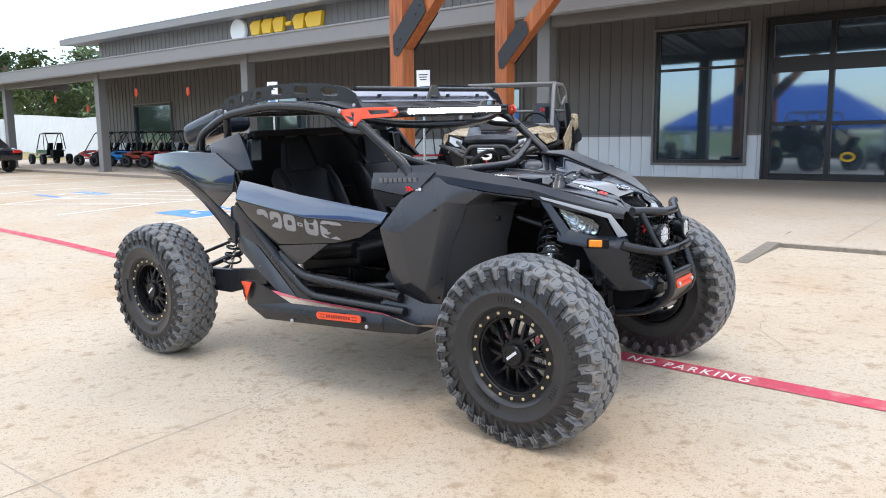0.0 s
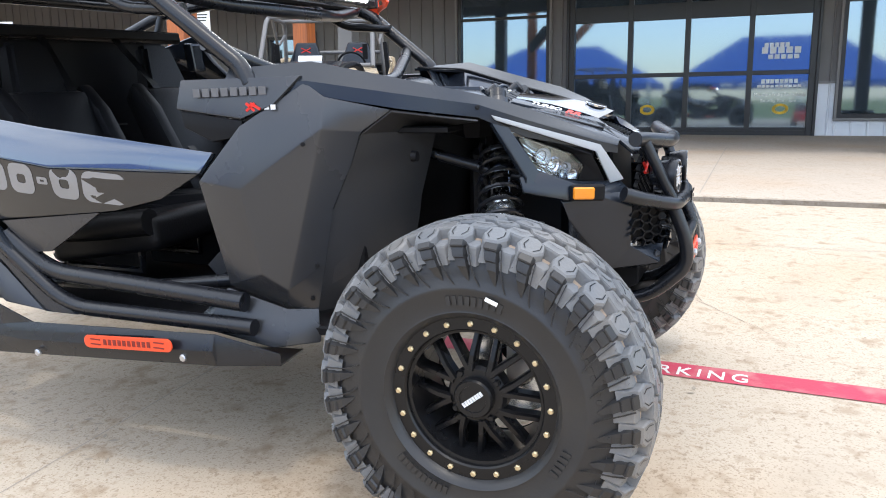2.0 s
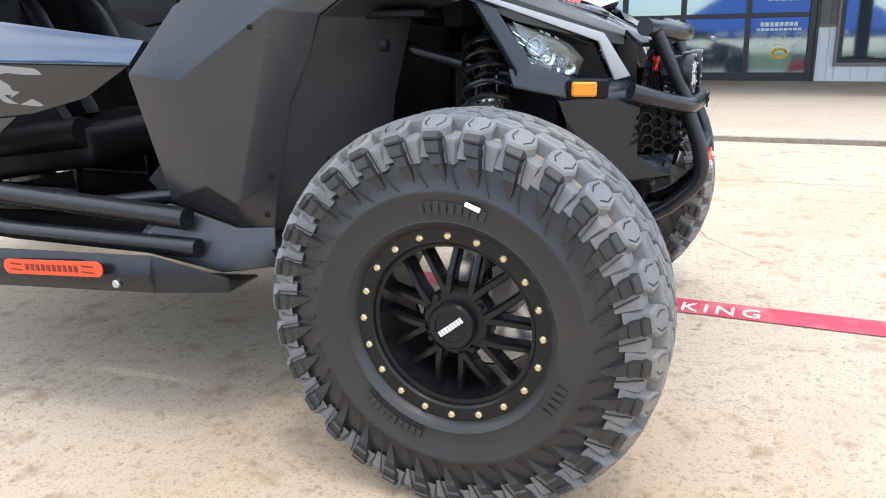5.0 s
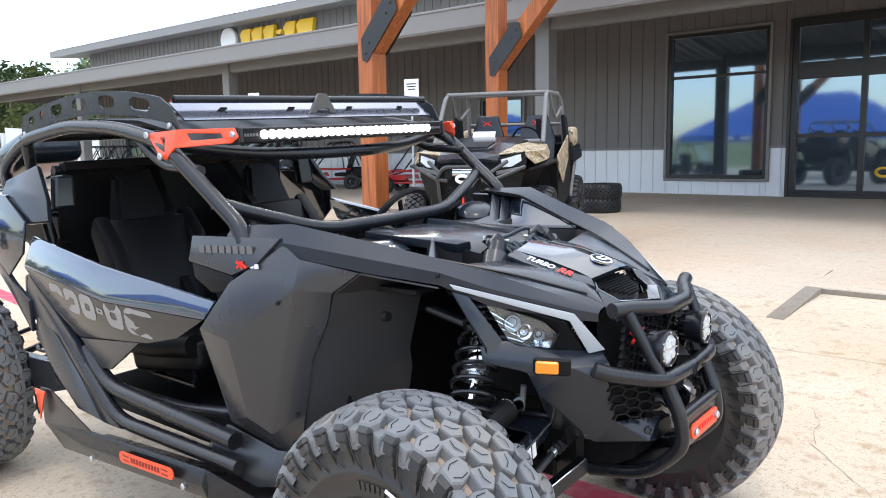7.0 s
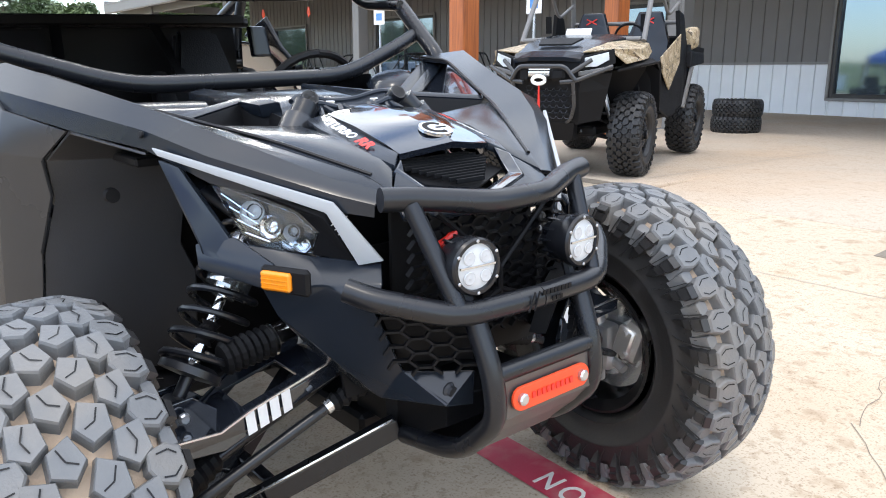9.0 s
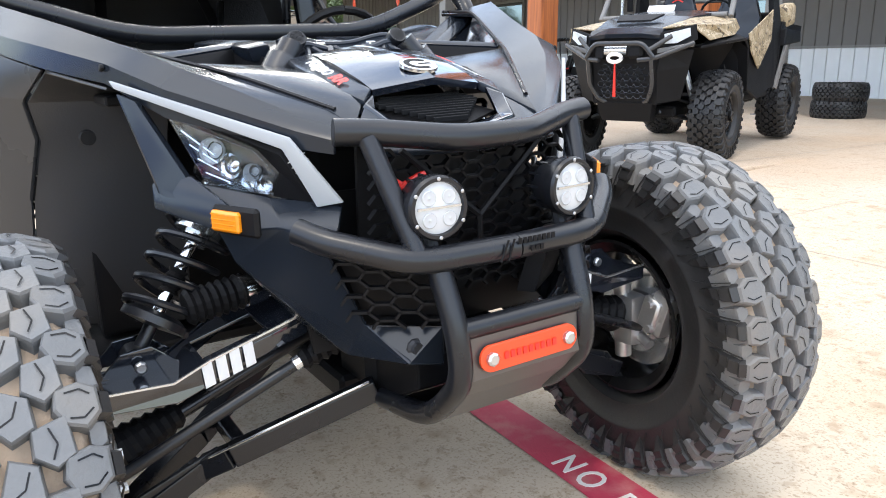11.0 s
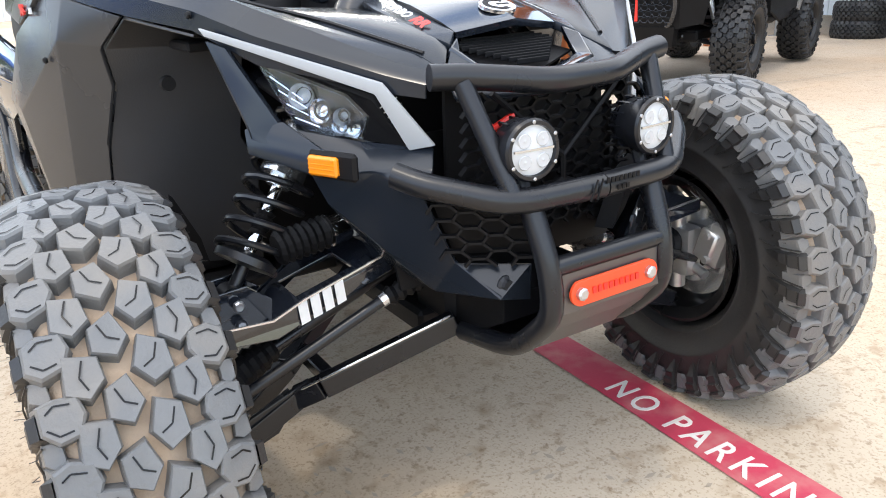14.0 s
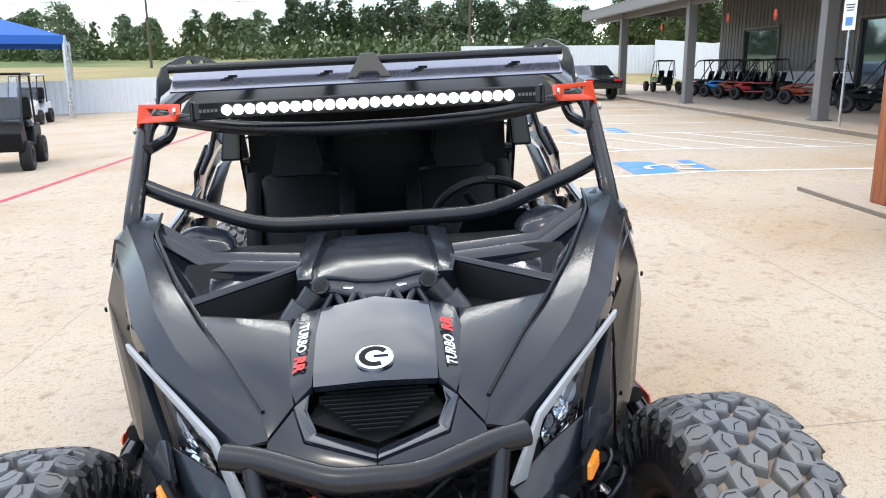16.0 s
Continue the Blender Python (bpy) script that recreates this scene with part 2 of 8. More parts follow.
M_ORANGE = mat("orange_red_powder_coat", (0.78, 0.075, 0.022), 0.35, var=0.06, scale=5)
M_AMBER = mat("amber_lens", (0.85, 0.27, 0.01), 0.2, var=0.1, scale=40, coat=0.6)
M_SEAT = mat("black_seat_vinyl", (0.006, 0.006, 0.007), 0.45, var=0.1, bump=0.15, bscale=150, spec=0.22)
M_CHROME = mat("polished_steel", (0.75, 0.76, 0.78), 0.12, metal=1.0, var=0.05)
M_SHOCK = mat("shock_body_silver", (0.60, 0.62, 0.64), 0.18, metal=0.9, var=0.06)
M_CAST = mat("cast_aluminium", (0.50, 0.50, 0.50), 0.38, metal=0.8, var=0.15, scale=14, bump=0.2, bscale=60)
M_LENS = mat("led_lens", (0.48, 0.50, 0.52), 0.12, var=0.15, scale=35, coat=1.0)
M_LAMPCASE = mat("headlamp_interior", (0.10, 0.105, 0.11), 0.14, metal=0.8, var=0.5, scale=18)
M_DRL = glow("running_light_strip", (0.36, 0.38, 0.40), 0.05)
M_LED = glow("lit_led", (1.0, 1.0, 0.97), 40.0)
M_POD = glow("lit_driving_lens", (0.50, 0.52, 0.54), 0.22)
M_CARVED = mat("engraved_shadow", (0.20, 0.018, 0.012), 0.6, var=0.1)
M_GREYTXT = mat("grey_decal", (0.115, 0.115, 0.12), 0.35, var=0.05)
M_WHTXT = mat("white_decal", (0.72, 0.73, 0.74), 0.4, var=0.05)
M_REDTXT = mat("red_decal", (0.72, 0.03, 0.02), 0.35, var=0.05)
M_SHEET = mat("roof_sheet", (0.30, 0.31, 0.37), 0.16, metal=0.8, var=0.1)
M_SKID = mat("brushed_skid_plate", (0.13, 0.12, 0.115), 0.35, metal=0.6, var=0.15, scale=5, spec=0.4)
M_CLEAR = clear_mat("clear_polycarbonate")
M_CAMO = camo_mat("woodland_camo")
M_PAPER = mat("paper", (0.8, 0.8, 0.78), 0.7, var=0.03)


# ---- mesh helpers ----
def bm_new():
    return bmesh.new()


def finish(bm, name, material, smooth=False, angle=40):
    """A mesh from bm; smooth faces get sharp edges above the angle."""
    bmesh.ops.recalc_face_normals(bm, faces=bm.faces)
    if smooth:
        for f in bm.faces:
            f.smooth = True
        for e in bm.edges:
            if len(e.link_faces) != 2 or e.calc_face_angle(0) > radians(angle):
                e.smooth = False
    me = bpy.data.meshes.new(name)
    bm.to_mesh(me)
    bm.free()
    if isinstance(material, (list, tuple)):
        for m in material:
            me.materials.append(m)
    else:
        me.materials.append(material)
    return me


def part(name, bm, material, parent=None, label="", smooth=False, angle=40):
    ob = new(name, finish(bm, name, material, smooth, angle))
    if parent is not None:
        ob.parent = parent
    return tagged(ob, label) if label else ob


def share(ob, name, m):
    """Another object on the same mesh, under the same parent."""
    o = new(name, ob.data)
    o.parent = ob.parent
    o.matrix_basis = m
    return o


def thing(name, m, label, category, group="", kind=""):
    ob = new(name)
    ob.matrix_basis = m
    return tagged(ob, label, category, group, kind)


def box(bm, c, s, rot=None, bevel=0.0, seg=1):
    """A box of size s about c; rot is a Matrix or None."""
    b2 = bmesh.new()
    bmesh.ops.create_cube(b2, size=1.0, matrix=Matrix.Diagonal((*s, 1)))
    if bevel:
        bmesh.ops.bevel(b2, geom=b2.edges[:], offset=bevel, segments=seg, affect="EDGES", profile=0.6)
    bmesh.ops.transform(b2, matrix=Matrix.Translation(c) @ (rot.to_4x4() if rot else Matrix()), verts=b2.verts)
    merge(bm, b2)
    return bm


def merge(bm, other, mi=None):
    vs = {v: bm.verts.new(v.co) for v in other.verts}
    for f in other.faces:
        try:
            nf = bm.faces.new([vs[v] for v in f.verts])
            nf.material_index = f.material_index if mi is None else mi
        except ValueError:
            pass
    other.free()


def prism(bm, pts, off, bevel=0.0):
    """A slab from a polygon of 3D points, thickened by the vector off."""
    b2 = bmesh.new()
    lo = [b2.verts.new(p) for p in pts]
    hi = [b2.verts.new(Vector(p) + Vector(off)) for p in pts]
    n = len(pts)
    b2.faces.new(lo[::-1])
    b2.faces.new(hi)
    for i in range(n):
        b2.faces.new((lo[i], lo[(i + 1) % n], hi[(i + 1) % n], hi[i]))
    if bevel:
        bmesh.ops.recalc_face_normals(b2, faces=b2.faces)
        bmesh.ops.bevel(b2, geom=b2.edges[:], offset=bevel, segments=2, affect="EDGES", profile=0.6)
    merge(bm, b2)
    return bm


def rounded_path(pts, r, seg=5):
    """The polyline with its inner corners rounded to radius r."""
    pts = [Vector(p) for p in pts]
    out = [pts[0]]
    for a, b, c in zip(pts, pts[1:], pts[2:]):
        u, w = (a - b), (c - b)
        d = min(r, u.length * 0.45, w.length * 0.45)
        p, q = b + u.normalized() * d, b + w.normalized() * d
        for i in range(seg + 1):
            t = i / seg
            out.append((1 - t) ** 2 * p + 2 * t * (1 - t) * b + t * t * q)
    out.append(pts[-1])
    return out


def tube(bm, pts, r, n=10, round_r=0.0, cap=True, seg=5):
    """A round bar along the points; r is a number, or one for each point."""
    path = rounded_path(pts, round_r, seg) if round_r else [Vector(p) for p in pts]
    rs = r if isinstance(r, (list, tuple)) else [r] * len(path)
    rings, up = [], None
    for i, p in enumerate(path):
        t = (path[min(i + 1, len(path) - 1)] - path[max(i - 1, 0)]).normalized()
        if up is None:
            up = t.orthogonal().normalized()
        up = (up - t * up.dot(t)).normalized()
        side = t.cross(up)
        rings.append([bm.verts.new(p + rs[i] * (math.cos(a) * up + math.sin(a) * side)) for a in (2 * math.pi * k / n for k in range(n))])
    for a, b in zip(rings, rings[1:]):
        for k in range(n):
            bm.faces.new((a[k], a[(k + 1) % n], b[(k + 1) % n], b[k]))
    if cap:
        bm.faces.new(rings[0][::-1])
        bm.faces.new(rings[-1])
    return bm


def lathe(bm, prof, n=48, axis="y", mi=0, closed=False):
    """Turns (radius, offset) pairs round an axis through the origin."""
    rings = []
    for r, h in prof:
        ring = []
        for k in range(n):
            a = 2 * math.pi * k / n
            c, s = r * math.cos(a), r * math.sin(a)
            ring.append(bm.verts.new({"y": (c, h, s), "z": (c, s, h), "x": (h, c, s)}[axis]))
        rings.append(ring)
    pairs = list(zip(rings, rings[1:])) + ([(rings[-1], rings[0])] if closed else [])
    for a, b in pairs:
        for k in range(n):
            bm.faces.new((a[k], a[(k + 1) % n], b[(k + 1) % n], b[k])).material_index = mi
    return rings


def sheet(bm, grid, thick=0.0):
    """Faces over a grid (rows of points), thickened along its normals if asked."""
    b2 = bmesh.new()
    vs = [[b2.verts.new(p) for p in row] for row in grid]
    for a, b in zip(vs, vs[1:]):
        for i in range(len(a) - 1):
            b2.faces.new((a[i], a[i + 1], b[i + 1], b[i]))
    if thick:
        bmesh.ops.recalc_face_normals(b2, faces=b2.faces)
        bmesh.ops.solidify(b2, geom=b2.faces[:], thickness=thick)
    merge(bm, b2)
    return bm


def poly_body(bm, verts, faces):
    """A hand-shaped hull from named corners and the faces between them."""
    vs = {k: bm.verts.new(v) for k, v in verts.items()}
    for f in faces:
        bm.faces.new([vs[k] for k in f.split()])
    return bm


def lettering(name, text, size, m, material, parent=None, depth=0.002, shear=0.0, stretch=1.0, weight=0.0, align="CENTER", gap=1.0):
    """Words as a thin solid mesh, from the built-in font. Local x runs along the words, local y up them."""
    cu = bpy.data.curves.new(name, "FONT")
    cu.body, cu.size, cu.extrude, cu.shear, cu.offset = text, size, depth, shear, weight
    cu.align_x, cu.align_y = align, "CENTER"
    cu.resolution_u, cu.space_character = 3, gap
    tmp = bpy.data.objects.new(name, cu)
    scene.collection.objects.link(tmp)
    me = bpy.data.meshes.new_from_object(tmp.evaluated_get(bpy.context.evaluated_depsgraph_get()))
    bpy.data.objects.remove(tmp)
    me.transform(Matrix.Diagonal((stretch, 1, 1, 1)))
    me.materials.clear()
    me.materials.append(material)
    ob = new(name, me)
    ob.parent = parent
    ob.matrix_basis = m
    return ob


def facing(o, xdir, ydir):
    """A pose at o whose local x and y run along the given ways."""
    x = Vector(xdir).normalized()
    z = x.cross(Vector(ydir)).normalized()
    y = z.cross(x)
    return Matrix.Translation(o) @ Matrix((x, y, z)).transposed().to_4x4()


def mirrored(fn):
    """Runs fn for the near side (-1) and the far side (+1)."""
    return [fn(s) for s in (-1, 1)]


# ---- the ground: the lot falls away from the building ----
def lot_z(x, y):
    lift = 0.052 * max(0.0, min(-x - 44.0, 120.0))
    dip = 0.016 * max(-3.2, min(x, 0.0)) * max(0.0, min(1.0, (9.0 + x) / 4.0)) * max(0.0, min(1.0, (4.0 - y) / 3.0))
    fall = 0.04 * min(y, 4.6) if y > 0 else 0.06 * max(y, -1.2) + 0.03 * max(-16.0, min(0.0, y + 1.2))
    return dip + 0.004 + fall * (1.0 if x > -38 else max(0.0, 1 + (x + 38) / 20)) + 0.006 * max(0.0, min(-x - 7.0, 45.0)) + lift


def slab_z(x, y):
    return 0.245 + 0.0095 * (y - 5) + 0.006 * max(0.0, min(-x - 7.0, 45.0))


def grid_sheet(xs, ys, fz):
    bm = bm_new()
    return sheet(bm, [[(x, y, fz(x, y)) for y in ys] for x in xs])


GX = [-900, -400, -200, -170, -140, -120, -110, -100, -90, -84, -78, -72, -66, -60] + [x for x in range(-56, -10, 2)] + [-10 + 0.4 * k for k in range(31)] + [x for x in range(4, 30, 2)] + [40, 60, 100, 200, 400, 900]
GY = [-900, -400, -200, -100, -60, -40, -30, -24, -20] + [y * 0.92 for y in range(-18, -2)] + [-1.5 + 0.3 * k for k in range(21)] + [5, 7, 10, 14, 20, 30, 60, 100, 200, 400, 900]
gb = grid_sheet(GX, GY, lot_z)
for f in gb.faces:
    c = f.calc_center_median()
    if c.x < -39 or c.x > 60 or c.y < -45:
        f.material_index = 1 if c.x < -78 or c.x > 60 or c.y < -45 else 2
ground = part("ground", gb, [M_LOT, M_GRASS, M_DRY])
tagged(ground, "warm tan broomed concrete parking lot", "ground", kind="structure")

# ---- the slab under the canopy ----
WALL_Y = 15.15


def slab_piece(name, outline, label):
    """A raised concrete apron: its top follows the slab's fall, its face drops to the lot."""
    bm = bm_new()
    top = [bm.verts.new((x, y, slab_z(x, y))) for x, y in outline]
    low = [bm.verts.new((x, y, lot_z(x, y) - 0.3)) for x, y in outline]
    bm.faces.new(top)
    for i in range(len(top)):
        j = (i + 1) % len(top)
        bm.faces.new((top[i], low[i], low[j], top[j]))
    bmesh.ops.recalc_face_normals(bm, faces=bm.faces)
    bmesh.ops.bevel(bm, geom=[e for e in bm.edges if e.verts[0].co.z > 0.15 and e.verts[1].co.z > 0.15], offset=0.018, segments=2, affect="EDGES", profile=0.5)
    return tagged(part(name, bm, M_SLAB), label, "pavement", kind="structure")


slab_piece("pavement_1", [(-60, 10.1), (-40, 10.1), (-7.4, 9.6), (-7.4, 5.0), (-2.9, 4.79), (-2.9, 6.0), (-0.56, 6.0), (-0.56, 5.03), (14, 4.6), (14, 15.6), (-60, 15.6)],
           "raised tan concrete walkway with a worn kerb edge")


# kerb faces, darker than the slab top and a little proud of it
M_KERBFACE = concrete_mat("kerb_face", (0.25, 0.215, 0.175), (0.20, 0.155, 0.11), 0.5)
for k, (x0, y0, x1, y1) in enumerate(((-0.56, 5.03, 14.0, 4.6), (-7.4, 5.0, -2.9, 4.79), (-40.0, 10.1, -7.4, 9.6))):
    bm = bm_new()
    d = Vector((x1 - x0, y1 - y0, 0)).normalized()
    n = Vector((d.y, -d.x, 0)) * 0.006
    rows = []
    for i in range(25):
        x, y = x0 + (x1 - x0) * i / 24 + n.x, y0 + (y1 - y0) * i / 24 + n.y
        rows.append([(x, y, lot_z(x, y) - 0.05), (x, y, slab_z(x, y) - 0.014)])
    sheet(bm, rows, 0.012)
    tagged(part("kerb_%d" % (k + 1), bm, M_KERBFACE), "grey-brown concrete kerb face", "kerb", kind="structure")

# a shallow concrete ramp where the kerb is broken
bm = bm_new()
rows = []
for i in range(13):
    x = -2.9 + 2.34 * i / 12
    rows.append([(x, y, slab_z(x, 6.0) + (lot_z(x, 4.6) - 0.010 - slab_z(x, 6.0)) * (6.005 - y) / 1.4) for y in (6.005, 5.55, 5.1, 4.605)])
sheet(bm, rows, 0.008)
tagged(part("pavement_ramp", bm, M_SLAB), "shallow tan concrete ramp in the kerb", "ramp", kind="structure")

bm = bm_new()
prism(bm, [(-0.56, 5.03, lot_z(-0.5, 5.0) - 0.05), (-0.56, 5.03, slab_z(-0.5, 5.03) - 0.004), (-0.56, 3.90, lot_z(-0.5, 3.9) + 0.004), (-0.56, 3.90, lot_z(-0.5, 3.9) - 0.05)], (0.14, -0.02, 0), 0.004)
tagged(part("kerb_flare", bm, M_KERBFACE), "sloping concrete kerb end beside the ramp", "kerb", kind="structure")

# ---- the building ----
def ribbed(bm, x0, x1, z0, z1, y, pitch=0.305, rib=0.022, width=0.045, top=None):
    """Steel siding facing -y with a raised seam every pitch; top may be a function of x."""
    pts, x = [], x0
    while x < x1 - 0.01:
        e = min(x + pitch, x1)
        pts += [(x, 0), (max(x, e - width), 0), (max(x, e - width * 0.75), -rib), (max(x, e - width * 0.25), -rib)]
        x = e
    pts.append((x1, 0))
    sheet(bm, [[(px, y + py, z0), (px, y + py, z1)] for px, py in pts])
    return bm


def wall(name, spans, y, label):
    """A wall of siding panels over a solid core; spans are (x0, x1, z0, z1, material)."""
    root = tagged(new(name), label, "wall", kind="structure")
    for x0, x1, z0, z1, m in spans:
        bm = bm_new()
        ribbed(bm, x0, x1, z0, z1, y)
        part("siding_panel", bm, m, root)
        bm = bm_new()
        box(bm, ((x0 + x1) / 2, y + 0.13, (z0 + z1) / 2), (x1 - x0, 0.22, z1 - z0))
        part("wall_core", bm, M_TRIM, root)
    return root


ZB = 0.30            # wall foot
WN = 1.46            # wainscot top
WT = 4.75            # top under the canopy deck
wall_spans = []


def dado(x0, x1, z1=WT):
    wall_spans.append((x0, x1, ZB, WN, M_GALV))
    wall_spans.append((x0, x1, WN + 0.004, z1, M_SIDING))


W1 = (-6.20, -3.95, 0.77, 4.02)
D1 = (-3.49, 1.62, 0.36, 4.03)
W2 = (2.06, 4.4, 0.74, 4.06)
W3 = (-22.7, -19.3, 0.55, 3.1)      # far windows along the walkway
W4 = (-30.8, -27.9, 0.5, 3.1)
W5 = (-11.6, -10.2, 0.4, 2.9)
edges = [-33.3, W4[0], W4[1], W3[0], W3[1], W5[0], W5[1], W1[0], W1[1], D1[0], D1[1], W2[0], W2[1], 14.0]
for a, b in zip(edges[0::2], edges[1::2]):
    dado(a, b)
for w in (W1, W2, W3, W4, W5):
    wall_spans.append((w[0], w[1], ZB, w[2], M_GALV))
    wall_spans.append((w[0], w[1], w[3], WT, M_SIDING))
wall_spans.append((D1[0], D1[1], D1[3], WT, M_SIDING))
wall("wall_front", wall_spans, WALL_Y, "charcoal ribbed steel wall over white galvanised wainscot")
bm = bm_new()
ribbed(bm, -33.3, 14.0, 4.75, 6.10, 15.0)
box(bm, (-9.65, 15.16, 5.42), (47.3, 0.2, 1.34))
tagged(part("wall_upper", bm, M_SIDING), "charcoal ribbed steel upper wall of the showroom", "wall", kind="structure")
bm = bm_new()
for x0, x1 in [(a, b) for a, b in zip(edges[0::2], edges[1::2])]:
    box(bm, ((x0 + x1) / 2, WALL_Y - 0.03, WN), (x1 - x0, 0.06, 0.05))
tagged(part("trim_wainscot", bm, M_TRIM), "dark metal drip trim above the wainscot", "trim", kind="structure")
# side and rear walls that close the building
bm = bm_new()
box(bm, (-33.3, 25.0, 3.3), (0.25, 19.4, 6.1))
box(bm, (14.0, 25.0, 3.3), (0.25, 19.4, 6.1))
box(bm, (-9.65, 34.8, 3.3), (47.3, 0.25, 6.1))
tagged(part("wall_rear", bm, M_SIDING), "charcoal steel side and rear walls", "wall", kind="structure")


def glazing(name, x0, x1, z0, z1, uprights, rails, label, category, bar=0.06, frame=0.08):
    """A glazed opening: a dark frame round panes set between its bars."""
    root = tagged(new(name), label, category, kind="structure")
    y = WALL_Y + 0.02
    bm = bm_new()
    for x in (x0 + frame / 2, x1 - frame / 2):
        box(bm, (x, y, (z0 + z1) / 2), (frame, 0.14, z1 - z0), bevel=0.006)
    for z in (z0 + frame / 2, z1 - frame / 2):
        box(bm, ((x0 + x1) / 2, y, z), (x1 - x0 - 2 * frame, 0.13, frame), bevel=0.006)
    part("window_frame", bm, M_FRAME, root)
    for x in uprights:
        bm = bm_new()
        box(bm, (x, y, (z0 + z1) / 2), (bar, 0.11, z1 - z0 - 2 * frame), bevel=0.005)
        part("mullion", bm, M_FRAME, root)
    xs = [x0 + frame] + list(uprights) + [x1 - frame]
    for z, h in rails:
        bm = bm_new()
        box(bm, ((x0 + x1) / 2, y + 0.002, z), (x1 - x0 - 2 * frame, 0.10, h), bevel=0.005)
        part("rail", bm, M_FRAME, root)
    zs = [z0 + frame] + [z for z, h in rails] + [z1 - frame]
    for i in range(len(xs) - 1):
        for j in range(len(zs) - 1):
            bm = bm_new()
            box(bm, ((xs[i] + xs[i + 1]) / 2, y + 0.02, (zs[j] + zs[j + 1]) / 2), (xs[i + 1] - xs[i] - 0.01, 0.012, zs[j + 1] - zs[j] - 0.01))
            part("pane", bm, M_PANE, root)
    bm = bm_new()
    for z in (z0 - 0.03, z1 + 0.03):
        box(bm, ((x0 + x1) / 2, WALL_Y - 0.045, z), (x1 - x0 + 0.12, 0.09, 0.06), bevel=0.008)
    for x in (x0 - 0.03, x1 + 0.03):
        box(bm, (x, WALL_Y - 0.045, (z0 + z1) / 2), (0.06, 0.088, z1 - z0), bevel=0.008)
    part("window_trim", bm, M_TRIM if category == "window" else M_FRAME, root)
    return root


glazing("window_1", *W1, [], [(3.06, 0.06)], "tall dark-framed showroom window with tinted glass", "window")
glazing("window_2", *W2, [], [(3.06, 0.06)], "tall dark-framed showroom window beside the doors", "window")
glazing("window_3", *W3, [-21.0], [], "dark-framed window along the covered walkway", "window")
glazing("window_4", *W4, [], [], "dark-framed window near the building's end", "window")
glazing("window_5", *W5, [], [(2.2, 0.06)], "narrow dark-framed glazed door along the walkway", "window")
glazing("door_1", *D1, [-2.13, -0.92, 0.36], [(0.46, 0.18), (1.68, 0.09), (3.02, 0.34)],
        "closed automatic sliding glass doors in a black frame", "door", bar=0.11, frame=0.12)
DOOR = bpy.data.objects["door_1"]
LY = WALL_Y + 0.02
for txt, z, size, mat_ in (("Monday - Friday 9am - 5pm", 1.23, 0.085, M_WHTXT), ("Saturday 9am - 3pm", 1.10, 0.085, M_WHTXT)):
    lettering("hours_lettering", txt, size, facing((0.95, LY, z), (1, 0, 0), (0, 0, 1)), mat_, DOOR)
bm = bm_new()
for i, (z, h, w, x) in enumerate(((2.24, 0.09, 0.5, 0.86), (2.13, 0.13, 0.78, 0.95), (2.0, 0.09, 0.62, 1.0), (1.50, 0.085, 0.72, 0.95), (1.40, 0.05, 0.86, 0.95))):
    n = max(1, round(w / 0.09)) if i > 2 else 5
    for k in range(n):
        box(bm, (x - w / 2 + (k + 0.5) * w / n, LY, z), (w / n * 0.78, 0.004, h), bevel=0.0)
part("window_decal", bm, M_WHTXT, DOOR, "white door decal")
bm = bm_new()
for x in (-1.72, 1.0):
    for a in range(16):
        an = a * math.pi / 8
        box(bm, (x + 0.13 * math.cos(an), LY, 0.93 + 0.085 * math.sin(an)), (0.055, 0.004, 0.05))
part("yellow_emblem", bm, M_YELLOW, DOOR, "yellow oval door sticker")

# the canopy: deck, fascia, beams, columns
FY, FZ0, FZ1 = 9.75, 3.82, 4.18


def canopy_deck():
    bm = bm_new()
    xs, x = [], -37.0
    while x < 14:
        xs += [(x, 0), (x + 0.16, 0), (x + 0.19, 0.04), (x + 0.27, 0.04), (x + 0.30, 0)]
        x += 0.305
    sheet(bm, [[(px, FY + 0.03, FZ0 + 0.10 + pz), (px, WALL_Y + 0.1, 4.62 + pz)] for px, pz in xs], 0.012)
    return tagged(part("ceiling_canopy", bm, M_SOFFIT), "dark ribbed steel deck under the canopy", "ceiling", kind="structure")


canopy_deck()
bm = bm_new()
sheet(bm, [[(px, FY + 0.02, FZ1 + pz), (px, WALL_Y + 0.1, 4.85 + pz)] for i in range(170) for px, pz in ((-37 + i * 0.3, 0), (-37 + i * 0.3 + 0.24, 0), (-37 + i * 0.3 + 0.255, 0.03), (-37 + i * 0.3 + 0.285, 0.03))], 0.012)
tagged(part("roof_canopy", bm, M_ROOF), "pale ribbed metal canopy roof", "roof", kind="structure")
bm = bm_new()
box(bm, (-11.5, FY, (FZ0 + FZ1) / 2), (51, 0.06, FZ1 - FZ0), bevel=0.01)
box(bm, (-11.5, FY + 0.02, FZ1 + 0.02), (51, 0.14, 0.05), bevel=0.01)
box(bm, (-11.5, FY + 0.05, FZ0 - 0.01), (51, 0.12, 0.03), bevel=0.005)
box(bm, (-37.0, 12.5, 4.2), (0.06, 5.5, 0.35))
tagged(part("trim_fascia", bm, M_TRIM), "grey metal fascia along the canopy's edge", "trim", kind="structure")
